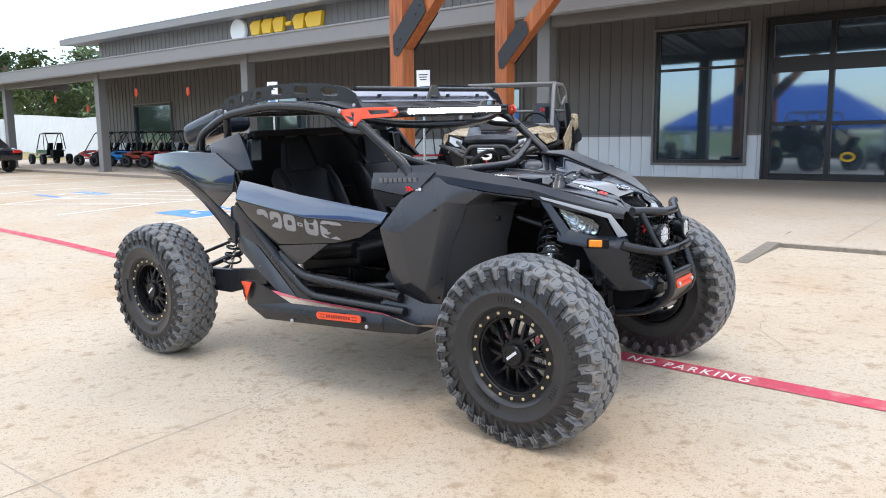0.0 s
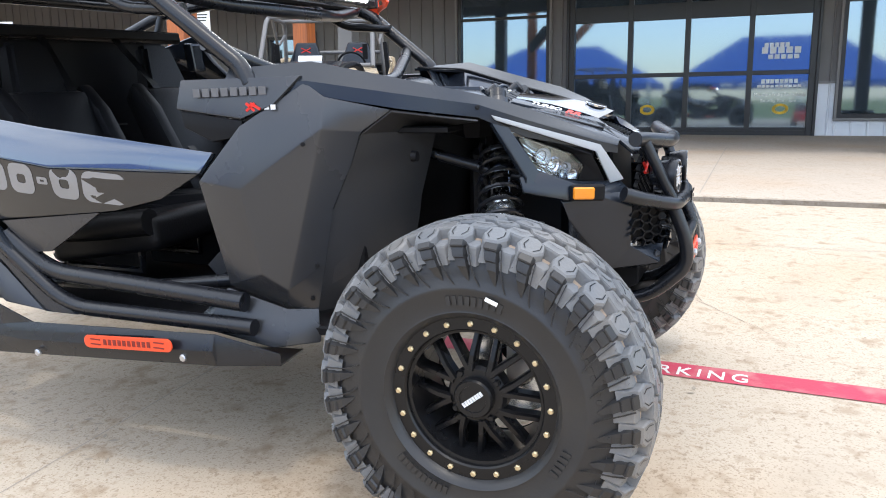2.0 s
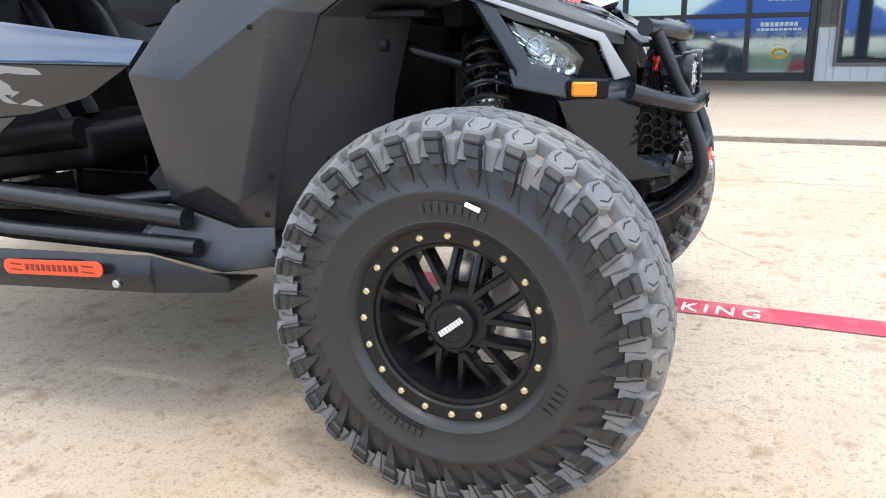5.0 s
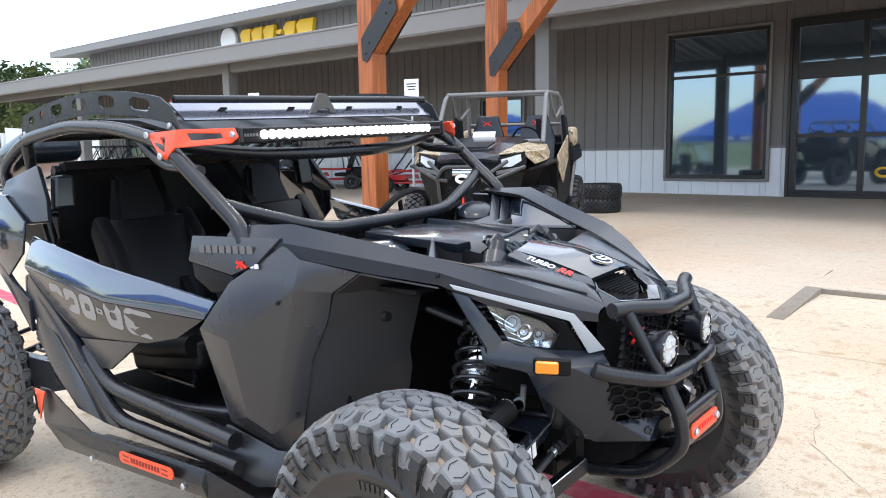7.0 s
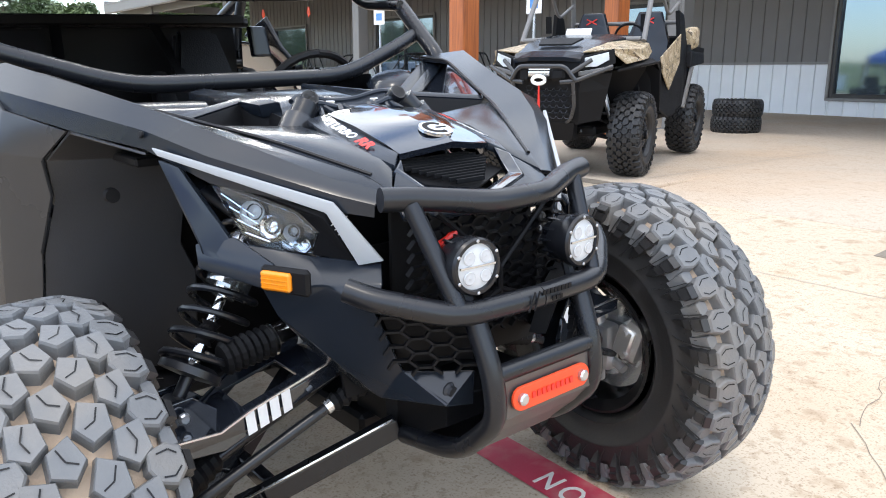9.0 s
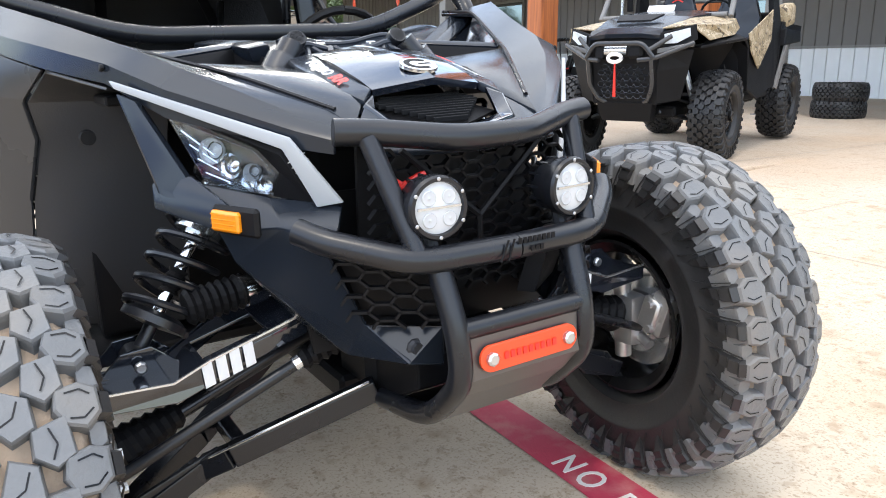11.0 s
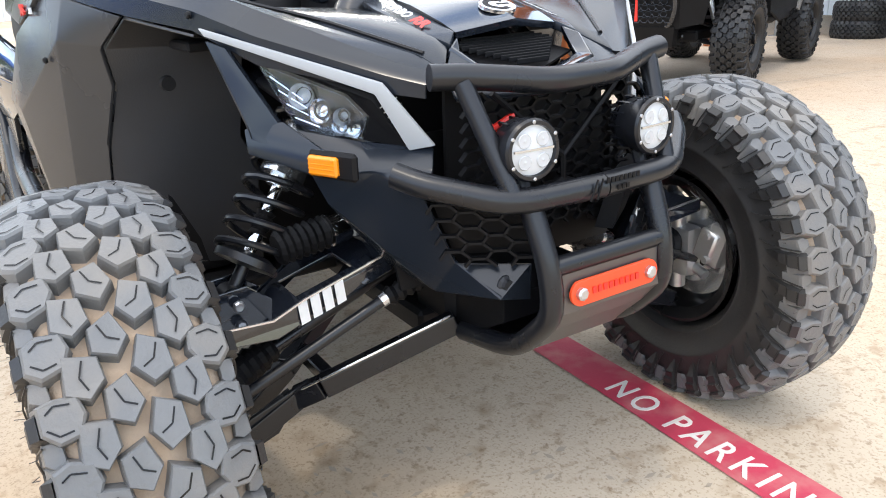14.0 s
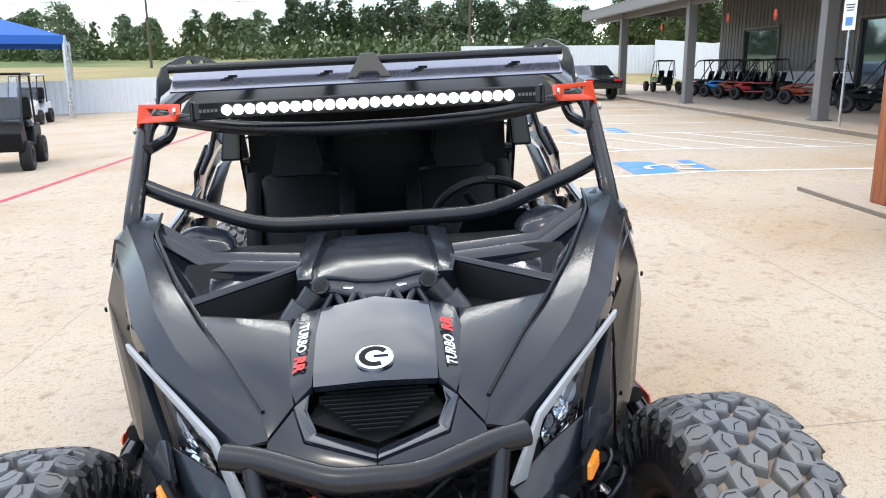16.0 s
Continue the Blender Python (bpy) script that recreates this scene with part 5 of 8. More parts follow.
def pod(s):
    root = new("driving_light")
    root.parent = bumper
    root.matrix_basis = pose(0.352, s * 0.139, 0.905, 0, 0, s * 4)
    tagged(root, "round black driving light with a clear ribbed lens")
    bm = bm_new()
    lathe(bm, [(0.0, -0.075), (0.030, -0.072), (0.036, -0.05), (0.046, -0.045), (0.049, -0.02), (0.053, -0.012), (0.0535, 0.008), (0.050, 0.013), (0.044, 0.013), (0.042, 0.004)], 36, "x")
    part("housing", bm, M_TUBE, root, "", True, 35)
    for k in range(12):
        a = 2 * math.pi * k / 12
        bm = bm_new()
        box(bm, (-0.045, 0.044 * math.cos(a), 0.044 * math.sin(a)), (0.03, 0.008, 0.004), Matrix.Rotation(a, 3, "X"))
        part("cooling_fin", bm, M_TUBE, root)
    bm = bm_new()
    lathe(bm, [(0.0425, 0.006), (0.030, 0.010), (0.0, 0.012)], 32, "x")
    part("lens", bm, M_POD, root, "lit clear lens", True)
    bm = bm_new()
    box(bm, (0.0125, 0, 0.002), (0.003, 0.078, 0.004))
    part("lens_divider", bm, M_SHOCK, root)
    for k, (dy, dz) in enumerate(((-0.018, 0.018), (0.018, 0.018), (-0.018, -0.018), (0.018, -0.018))):
        bm = bm_new()
        lathe(bm, [(0.013, 0.0), (0.0115, 0.0015), (0.004, 0.0005), (0.0, 0.002)], 14, "x")
        bmesh.ops.translate(bm, verts=bm.verts, vec=(0.0115, dy, dz))
        part("reflector_cup", bm, M_LENS, root, "", True)
    for k in range(6):
        a = 2 * math.pi * (k + 0.5) / 6
        stud("bezel_bolt", ME_SMALL, (0.012, 0.048 * math.cos(a), 0.048 * math.sin(a)), (1, 0, 0), root)
    bm = bm_new()
    tube(bm, [(-0.03, 0, -0.05), (-0.02, 0, -0.075)], 0.012, 8)
    part("stem", bm, M_PLATE, root)


ME_SMALL = finish(bolt_mesh(0.0035, 0.003, 6), "bolt", M_BOLT)
mirrored(pod)

# side panels
FL = {"a": (-0.800, 0.785, 1.105), "b": (-0.931, 0.823, 0.947), "c": (-0.905, 0.752, 0.612), "d": (-0.735, 0.700, 0.540), "e": (-0.635, 0.685, 0.535), "N": (-0.760, 0.785, 0.668), "n": (-0.700, 0.745, 0.612), "m": (-0.795, 0.812, 0.925),
      "k": (-0.566, 0.724, 1.092), "q": (-0.623, 0.702, 1.224), "t": (-0.565, 0.696, 1.182), "r": (-0.395, 0.612, 1.140), "s": (-0.475, 0.650, 1.078), "u": (-0.520, 0.632, 0.990), "v": (-0.575, 0.662, 0.848), "w": (-0.604, 0.678, 0.682)}
shell("door_flare", FL, ["a m b", "a k m", "a q t k", "b m N c", "m k n N", "k s u v", "k v w n", "c N n d", "n w e d", "t r s k"], M_FLARE, 0.010, 0.014, label="moulded dark grey side flare")
for s in (-1, 1):
    fl = [o for o in car.children if o.name.startswith("door_flare")][0 if s < 0 else 1]
    for x, y, z in ((-0.540, 0.640, 0.989), (-0.596, 0.674, 0.848), (-0.624, 0.690, 0.682), (-0.646, 0.692, 0.578), (-0.613, 0.744, 1.052)):
        stud("bolt", ME_STUD, (x, s * (y + 0.004), z), (0.6, s, 0), fl)
SK = {"a": (-0.905, 0.768, 0.612), "b": (-0.735, 0.708, 0.540), "c": (-0.630, 0.690, 0.545), "d": (-0.625, 0.700, 0.440), "e": (-0.735, 0.790, 0.440), "f": (-0.975, 0.815, 0.485), "h": (-1.000, 0.790, 0.520)}
shell("rocker_cover", SK, ["a b e f", "b c d e", "a f h"], M_FLARE, 0.012, 0.006, label="moulded dark grey rocker cover")
WELL = {"a": (-0.400, 0.605, 1.135), "b": (-0.160, 0.530, 1.100), "h": (-0.480, 0.642, 1.072), "u": (-0.525, 0.626, 0.985), "g": (-0.580, 0.656, 0.845), "w": (-0.609, 0.672, 0.680), "f": (-0.640, 0.680, 0.530), "I": (-0.350, 0.380, 1.070), "J": (-0.430, 0.360, 0.780), "E": (-0.490, 0.360, 0.520),
        "m": (-0.470, 0.530, 0.900), "n": (-0.400, 0.400, 0.860)}
for o in shell("wheel_liner", WELL, ["a b I h", "h I n m g u", "g m n J E f w"], M_LINER, 0.006, 0.004, label="black wheel-well liner"):
    s = -1 if o.data.vertices[0].co.y < 0 else 1
    bm = bm_new()
    tube(bm, [(-0.362, s * 0.55, 1.0), (-0.345, s * 0.55, 1.0)], [0.017, 0.015], 16)
    part("grommet", bm, M_MATTE, o, "", True)
NP = {"a": (-1.005, 0.772, 1.240), "b": (-0.63, 0.708, 1.244), "c": (-0.70, 0.752, 1.165), "d": (-0.80, 0.775, 1.125), "e": (-1.02, 0.785, 1.155)}
nps = shell("badge_panel", NP, ["a b c d e"], M_FLARE, 0.02, 0.006, label="grey satin panel with a model badge")
NP2 = {"a": (-1.015, 0.775, 1.150), "b": (-0.80, 0.768, 1.120), "c": (-0.80, 0.772, 1.075), "d": (-0.90, 0.785, 1.060), "e": (-1.00, 0.780, 1.100)}
shell("badge_base", NP2, ["a b c d e"], M_MATTE, 0.03, 0.006)
for s, o in zip((-1, 1), nps):
    P0, PX = Vector((-0.945, s * 0.777, 1.200)), Vector((0.0295, s * -0.0047, 0.0006))
    for k in range(8):
        bm = bm_new()
        box(bm, P0 + PX * k, (0.022, 0.004, 0.024), Matrix.Rotation(s * -0.16, 3, "Z"))
        part("badge_bar", bm, M_GREYTXT, o)
    bm = bm_new()
    for dx, dz, rot in ((0.175, -0.042, 0.7), (0.175, -0.042, -0.7), (0.192, -0.04, 0.5)):
        c = P0 + Vector((dx, s * -0.014 * 1.0, dz))
        box(bm, c, (0.034, 0.005, 0.007), Matrix.Rotation(s * -0.16, 3, "Z") @ Matrix.Rotation(rot, 3, "Y"))
    part("badge_cross", bm, M_REDTXT, o, "red cross-shaped badge")
    for k in range(2):
        bm = bm_new()
        box(bm, P0 + Vector((0.222 + 0.022 * k, s * -0.026, -0.043)), (0.014, 0.004, 0.014), Matrix.Rotation(s * -0.16, 3, "Z"))
        part("badge_bar", bm, M_WHTXT, o)
# doors: gloss upper strip, matte lower panel, knee wedge
DU = {"a": (-2.080, 0.832, 1.185), "b": (-1.530, 0.828, 1.108), "c": (-0.911, 0.771, 1.028), "d": (-0.949, 0.796, 0.965), "e": (-1.480, 0.866, 0.980), "f": (-2.080, 0.884, 1.065)}
DL = {"f": (-2.080, 0.884, 1.065), "e": (-1.480, 0.866, 0.980), "d": (-0.949, 0.796, 0.965), "g": (-1.092, 0.811, 0.885), "h": (-1.276, 0.819, 0.842), "i": (-1.780, 0.827, 0.795), "j": (-1.980, 0.851, 0.930)}
DK = {"h": (-1.337, 0.816, 0.836), "i": (-1.780, 0.824, 0.792), "k": (-1.660, 0.815, 0.685), "l": (-1.580, 0.814, 0.692), "m": (-1.480, 0.814, 0.750)}
doors = []
for s in (-1, 1):
    d = shell("door", DL, ["f e i j", "e d g h", "e h i"], M_PANEL, 0.020, 0.008, sides=(s,), label="half-height door with gloss upper strip and grey lettering")[0]
    shell("door_strip", DU, ["a b e f", "b c d e"], M_STRIP, 0.030, 0.010, parent=d, sides=(s,), label="gloss black-blue upper door strip")
    shell("knee_panel", DK, ["i h m l k"], M_FLARE, 0.016, 0.006, parent=d, sides=(s,))
    # six broad rounded shapes, slanted, laid on the panel
    skin = BVHTree.FromPolygons([v.co for v in d.data.vertices], [list(p.vertices) for p in d.data.polygons])

    def on_door(x, z):
        hit = skin.ray_cast(Vector((x, s * 1.2, z)), Vector((0, -s, 0)))[0]
        return hit if hit else Vector((x, s * 0.85, z))

    for du, w, h0, h1 in ((0.0, 0.100, 0.0, 0.100), (0.115, 0.102, 0.0, 0.100), (0.232, 0.102, 0.0, 0.100), (0.348, 0.042, 0.040, 0.064), (0.404, 0.102, 0.0, 0.100), (0.520, 0.155, 0.0, 0.100)):
        x0, z0, q = -1.905 + du * 1.02, 0.918 - 0.085 * du, 0.028 if h1 - h0 > 0.05 else 0.006
        at = lambda u, h: on_door(x0 + u + 0.14 * h, z0 - 0.085 * u + h)
        rim = []
        for cu, ch, a0 in ((w - q, h1 - q, 0), (q, h1 - q, 90), (q, h0 + q, 180), (w - q, h0 + q, 270)):
            rim += [(cu + q * math.cos(radians(a0 + k * 22.5)), ch + q * math.sin(radians(a0 + k * 22.5))) for k in range(5)]
        cu, ch = w / 2, (h0 + h1) / 2
        core = [(cu + (u - cu) * 0.36, ch + (h - ch) * 0.30) for u, h in rim]
        bm = bm_new()
        lift = Vector((0, s * 0.0016, 0))
        outer, inner = [bm.verts.new(at(u, h) + lift) for u, h in rim], [bm.verts.new(at(u, h) + lift) for u, h in core]
        for k in range(len(rim)):
            n = (k + 1) % len(rim)
            bm.faces.new((outer[k], outer[n], inner[n], inner[k]))
        part("decal_shape", bm, M_DECAL, d, "grey rounded door decal shape")
    doors.append(d)
# rear quarter
RF = {"a": (-3.010, 0.832, 1.335), "A": (-3.010, 0.645, 1.352), "b": (-2.714, 0.848, 1.352), "C": (-2.363, 0.645, 1.362), "c": (-2.307, 0.832, 1.345), "d": (-2.103, 0.848, 1.242), "e": (-2.125, 0.863, 1.110), "i": (-3.010, 0.853, 1.252), "h": (-2.656, 0.872, 1.205),
      "g": (-2.397, 0.879, 1.100), "f": (-2.250, 0.879, 1.010)}
shell("rear_fender", RF, ["A a b C", "C b c", "a i h b", "b h g c", "c g e d", "g f e"], M_GLOSS, 0.012, 0.010, label="gloss black-blue rear fender")
BLD = {"a": (-3.007, 0.844, 1.242), "b": (-2.656, 0.863, 1.195), "c": (-2.386, 0.872, 1.085), "d": (-2.239, 0.872, 0.980), "e": (-2.125, 0.863, 0.910), "k": (-2.148, 0.855, 0.770), "l": (-2.325, 0.848, 0.915), "m": (-2.465, 0.844, 1.015), "n": (-2.620, 0.842, 1.105), "o": (-2.820, 0.838, 1.185), "p": (-3.007, 0.832, 1.208)}
shell("fender_blade", BLD, ["a b o p", "b c m n o", "c d l m", "d e k l"], M_BODY, 0.020, 0.006, label="satin charcoal blade under the rear fender")
QW = {"a": (-2.455, 0.764, 1.400), "b": (-2.171, 0.744, 1.470), "c": (-2.070, 0.764, 1.330), "d": (-1.995, 0.799, 1.245), "e": (-2.137, 0.832, 1.232), "f": (-2.363, 0.827, 1.345)}
shell("quarter_wedge", QW, ["a b c f", "f c d e"], M_BODY, 0.025, 0.008, label="satin charcoal quarter wedge")
AR = {"a": (-2.193, 0.837, 1.010), "b": (-2.080, 0.868, 1.030), "c": (-1.800, 0.846, 0.780), "d": (-1.640, 0.851, 0.620), "e": (-1.439, 0.868, 0.500), "f": (-1.580, 0.870, 0.500), "g": (-1.760, 0.848, 0.640), "h": (-1.940, 0.840, 0.780), "i": (-2.216, 0.844, 0.840)}
shell("rear_arch", AR, ["a b c h i", "h c d g", "g d e f"], M_BODY, 0.03, 0.010, label="satin charcoal body arch behind the door")
AR2 = {"a": (-2.103, 0.844, 0.865), "b": (-1.940, 0.838, 0.770), "c": (-1.760, 0.845, 0.630), "d": (-1.580, 0.870, 0.505), "e": (-1.740, 0.883, 0.525), "f": (-1.940, 0.871, 0.640), "g": (-2.148, 0.842, 0.760)}
shell("arch_lower", AR2, ["a b f g", "b c e f", "c d e"], M_FLARE, 0.02, 0.006)
bars("rocker_tube", [(-1.780, 0.801, 0.740), (-1.600, 0.814, 0.625), (-0.821, 0.800, 0.580)], 0.030, n=12, rr=0.1)
bars("rocker_tube", [(-2.060, 0.832, 0.960), (-1.820, 0.828, 0.740), (-1.500, 0.843, 0.520), (-0.778, 0.820, 0.510)], 0.026, n=12, rr=0.1)
SILL = {"a": (-2.018, 0.903, 0.569), "b": (-1.904, 0.909, 0.579), "c": (-1.590, 0.913, 0.477), "d": (-0.883, 0.879, 0.497), "e": (-0.675, 0.850, 0.449), "f": (-0.675, 0.846, 0.409), "g": (-0.883, 0.881, 0.397), "h": (-1.833, 0.913, 0.349), "i": (-2.004, 0.907, 0.419),
        "j": (-0.883, 0.897, 0.447), "k": (-1.630, 0.931, 0.417), "A": (-0.703, 0.682, 0.397), "H": (-1.833, 0.728, 0.342)}
for s in (-1, 1):
    sill = shell("rock_slider", SILL, ["a b c i", "c d j k i", "i k h", "k j g h", "j d e f g", "h g f A H"], M_TUBE, 0.006, 0.004, sides=(s,), label="black plate rock slider with orange-red inserts")[0]
    bm = bm_new()
    prism(bm, [(-2.030, s * 0.915, 0.565), (-1.925, s * 0.919, 0.569), (-2.000, s * 0.919, 0.439)], (0, s * 0.006, 0), 0.002)
    tri = part("triangle_insert", bm, M_ORANGE, sill, "orange-red triangular insert")
    bm = bm_new()
    tube(bm, [(-2.007, s * 0.929, 0.545), (-2.001, s * 0.929, 0.502), (-2.003, s * 0.929, 0.495), (-1.989, s * 0.929, 0.467)], 0.004, 5)
    part("insert_mark", bm, M_MATTE, tri)
    bm = bm_new()
    pts = []
    for k in range(20):
        a = 2 * math.pi * k / 20
        u = (0.155 if math.cos(a) > 0 else -0.155) + 0.0215 * math.cos(a)
        pts.append((-1.185 + u, s * 0.917, 0.450 + 0.060 * u + 0.0215 * math.sin(a)))
    prism(bm, pts, (0, s * 0.006, 0), 0.002)
    ins = part("name_insert", bm, M_ORANGE, sill, "orange-red rounded insert")
    bm = bm_new()
    for k in range(10):
        box(bm, (-1.273 + k * 0.0195, s * 0.9235, 0.450 + 0.060 * (k * 0.0195 - 0.088)), (0.012, 0.002, 0.018))
    for x in (-1.312, -1.058):
        for dz in (-0.008, 0.008):
            box(bm, (x, s * 0.9235, 0.450 + 0.060 * (x + 1.185) + dz), (0.04, 0.002, 0.004))
    part("insert_engraving", bm, M_CARVED, ins)
    for x, z, y in ((-1.570, 0.378, 0.922), (-0.990, 0.418, 0.896)):
        stud("bolt", ME_SILV, (x, s * y, z), (0, s, 0), sill)

# ---- cage, roof rack and light bar ----
cage = new("roll_cage")
cage.parent = car
tagged(cage, "black tube roll cage")
bars("roof_tube", [(-2.793, 0.626, 1.360), (-2.640, 0.687, 1.460), (-2.337, 0.705, 1.578), (-1.900, 0.711, 1.622), (-1.520, 0.711, 1.600), (-1.260, 0.716, 1.552), (-1.140, 0.735, 1.515), (-0.830, 0.712, 1.275), (-0.800, 0.716, 1.220)], 0.027, parent=cage, n=14, rr=0.12)
bars("side_strut", [(-1.430, 0.705, 1.582), (-1.320, 0.698, 1.500), (-1.240, 0.698, 1.462), (-1.020, 0.707, 1.445)], 0.019, parent=cage, n=10, rr=0.05)
bars("b_pillar", [(-2.337, 0.705, 1.590), (-2.383, 0.674, 1.400), (-2.313, 0.624, 0.950)], 0.025, parent=cage, n=10, rr=0.05)
bm = bm_new()
tube(bm, [(-0.945, -0.718, 1.345), (-0.915, -0.619, 1.305), (-0.840, -0.345, 1.213), (-0.830, 0.0, 1.212), (-0.840, 0.345, 1.213), (-0.915, 0.619, 1.305), (-0.945, 0.718, 1.345)], 0.0245, 14, 0.10)
part("windscreen_tube", bm, M_TUBE, cage, "", True, 50)
bm = bm_new()
tube(bm, [(-1.190, -0.703, 1.535), (-1.130, -0.420, 1.488), (-1.06, -0.15, 1.476), (-1.06, 0.15, 1.476), (-1.130, 0.420, 1.488), (-1.190, 0.703, 1.535)], 0.024, 12, 0.10)
part("header_tube", bm, M_TUBE, cage, "", True, 50)
for z, x, r in ((1.440, -2.220, 0.022), (1.585, -2.280, 0.024), (1.250, -2.320, 0.024)):
    bm = bm_new()
    tube(bm, [(x, -0.655, z), (x, 0.655, z)], r, 10)
    part("cross_tube", bm, M_TUBE, cage, "", True, 50)
bm = bm_new()
box(bm, (-2.20, 0, 1.452), (0.050, 1.260, 0.045), bevel=0.008)
part("harness_bar", bm, M_MATTE, cage)
bars("rear_brace", [(-2.640, 0.687, 1.460), (-2.854, 0.572, 1.200), (-2.930, 0.450, 0.950)], 0.022, parent=cage, n=10, rr=0.05)
bm = bm_new()
sheet(bm, [[(x, y, z) for x, z in ((-2.24, 1.612), (-1.9, 1.648), (-1.52, 1.628), (-1.26, 1.575), (-1.15, 1.535))] for y in (-0.63, -0.3, 0.3, 0.63)], 0.012)
part("roof_panel", bm, M_MATTE, car, "matte black roof panel", True, 30)

rack = new("roof_rack")
rack.parent = car
tagged(rack, "low black roof rack with slotted side plates")


def side_plate(s):
    """A plate whose top sweeps in a flat arc, pierced by a row of eight-sided slots."""
    top = lambda x: 1.745 - (0.22 if x > -1.70 else 0.19) * (x + 1.70) ** 2
    low = lambda x: 1.658 - 0.19 * (x + 1.72) ** 2
    slots = [(-2.215, 0.026, 0.017), (-2.12, 0.016, 0.020), (-1.985, 0.048, 0.026), (-1.800, 0.052, 0.028), (-1.595, 0.056, 0.028), (-1.370, 0.066, 0.024)]
    bm = bm_new()
    xs = [-2.32, -2.29]
    for c, w, h in slots:
        xs += [c - w - 0.006, c - w, c - w * 0.6, c + w * 0.6, c + w, c + w + 0.006]
    xs += [-1.245, -1.18, -1.135]
    cols = []
    for x in xs:
        lo, hi = low(x), top(x)
        if x == -2.32:
            lo, hi = 1.590, 1.635
        if x == -1.18:
            hi = 1.662
        if x == -1.135:
            lo, hi = 1.562, 1.575
        m = (lo + hi) / 2 + 0.004
        h = 0.0
        for c, w, hh in slots:
            if abs(x - c) < w * 0.65:
                h = min(hh, (hi - lo) * 0.26)
            elif abs(abs(x - c) - w) < 1e-6:
                h = min(hh, (hi - lo) * 0.26) * 0.45
        cols.append([(-1.135 + (x + 1.135) * 1.06, s * 0.695, z) for z in (lo, m - h, m + h, hi)])
    vs = [[bm.verts.new(p) for p in c] for c in cols]
    for a, b, ca, cb in zip(vs, vs[1:], cols, cols[1:]):
        for k in range(3):
            if k == 1 and ca[2][2] - ca[1][2] > 0.004 and cb[2][2] - cb[1][2] > 0.004:
                continue
            try:
                bm.faces.new((a[k], b[k], b[k + 1], a[k + 1]))
            except ValueError:
                pass
    bmesh.ops.remove_doubles(bm, verts=bm.verts, dist=0.0005)
    bmesh.ops.recalc_face_normals(bm, faces=bm.faces)
    bmesh.ops.solidify(bm, geom=bm.faces[:], thickness=0.006)
    o = part("side_plate", bm, M_TUBE, rack)
    for x, z in ((-1.185, 1.598), (-2.275, 1.600)):
        stud("bolt", ME_SILV, (-1.135 + (x + 1.135) * 1.06, s * 0.700, z), (0, s, 0), o)


mirrored(side_plate)
bm = bm_new()
tube(bm, [(-1.215, -0.662, 1.690), (-1.215, 0.662, 1.690)], 0.0145, 12)
part("front_bar", bm, M_TUBE, rack, "", True, 50)
bm = bm_new()
tube(bm, [(-2.27, -0.66, 1.615), (-2.27, 0.66, 1.615)], 0.013, 10)
part("rear_bar", bm, M_TUBE, rack, "", True, 50)
bm = bm_new()
prism(bm, [(-1.262, -0.655, 1.676), (-1.262, 0.655, 1.676), (-1.172, 0.655, 1.612), (-1.172, -0.655, 1.612)], (0.004, 0, 0.005))
wind = part("wind_deflector", bm, M_SHEET, rack, "glossy dark wind deflector")
for y in (-0.48, -0.16, 0.16, 0.48):
    for k in range(3):
        bm = bm_new()
        box(bm, (-1.207 - 0.008 * k, y + 0.012 * k, 1.646 + 0.006 * k), (0.004, 0.030, 0.006), Matrix.Rotation(radians(-35), 3, "Y"))
        part("deflector_slot", bm, M_MATTE, wind)
bm = bm_new()
pts = [(-1.185, -0.075, 1.632), (-1.185, -0.040, 1.632), (-1.185, -0.030, 1.650), (-1.185, 0.030, 1.650), (-1.185, 0.040, 1.632), (-1.185, 0.075, 1.632), (-1.185, 0.022, 1.712), (-1.185, -0.022, 1.712)]
prism(bm, pts, (-0.012, 0, 0), 0.003)
part("centre_tab", bm, M_SKID, rack)
for y in (-0.45, -0.15, 0.15, 0.45):
    bm = bm_new()
    box(bm, (-1.75, y, 1.668), (0.98, 0.045, 0.012), Matrix.Rotation(radians(4), 3, "Y"), bevel=0.003)
    part("rack_slat", bm, M_TUBE, rack)

bar = new("light_bar")
bar.parent = car
bar.matrix_basis = pose(-1.02, 0, 1.556, 0, -3)
tagged(bar, "long straight LED light bar on orange-red brackets")
bm = bm_new()
box(bm, (-0.02, 0, 0), (0.055, 1.10, 0.056), bevel=0.004)
for k in range(44):
    box(bm, (-0.052, -0.53 + k * 0.0246, 0.002), (0.03, 0.005, 0.05))
tagged(part("housing", bm, M_TUBE, bar), "black finned light-bar housing")
for y in (-0.555, 0.555):
    bm = bm_new()
    box(bm, (-0.018, y, 0), (0.062, 0.010, 0.062), bevel=0.004)
    part("end_cap", bm, M_TUBE, bar)
bm = bm_new()
box(bm, (0.0085, 0, 0), (0.003, 1.06, 0.046), bevel=0.001)
part("face", bm, M_MATTE, bar)
for y in (-0.502, 0.502):
    bm = bm_new()
    for k in range(5):
        box(bm, (0.0105, y - 0.024 + 0.012 * k, 0.0), (0.002, 0.008, 0.010))
    part("maker_bars", bm, M_GREYTXT, bar)
bm = bm_new()
lathe(bm, [(0.0158, 0.0), (0.0152, 0.004), (0.010, 0.007), (0.0, 0.008)], 16, "x")
ME_LED = finish(bm, "led_lens", M_LED, True, 60)
for k in range(26):
    add("led_lens", ME_LED, bar, Matrix.Translation((0.0105, -0.445 + k * 0.0356, 0.0)))
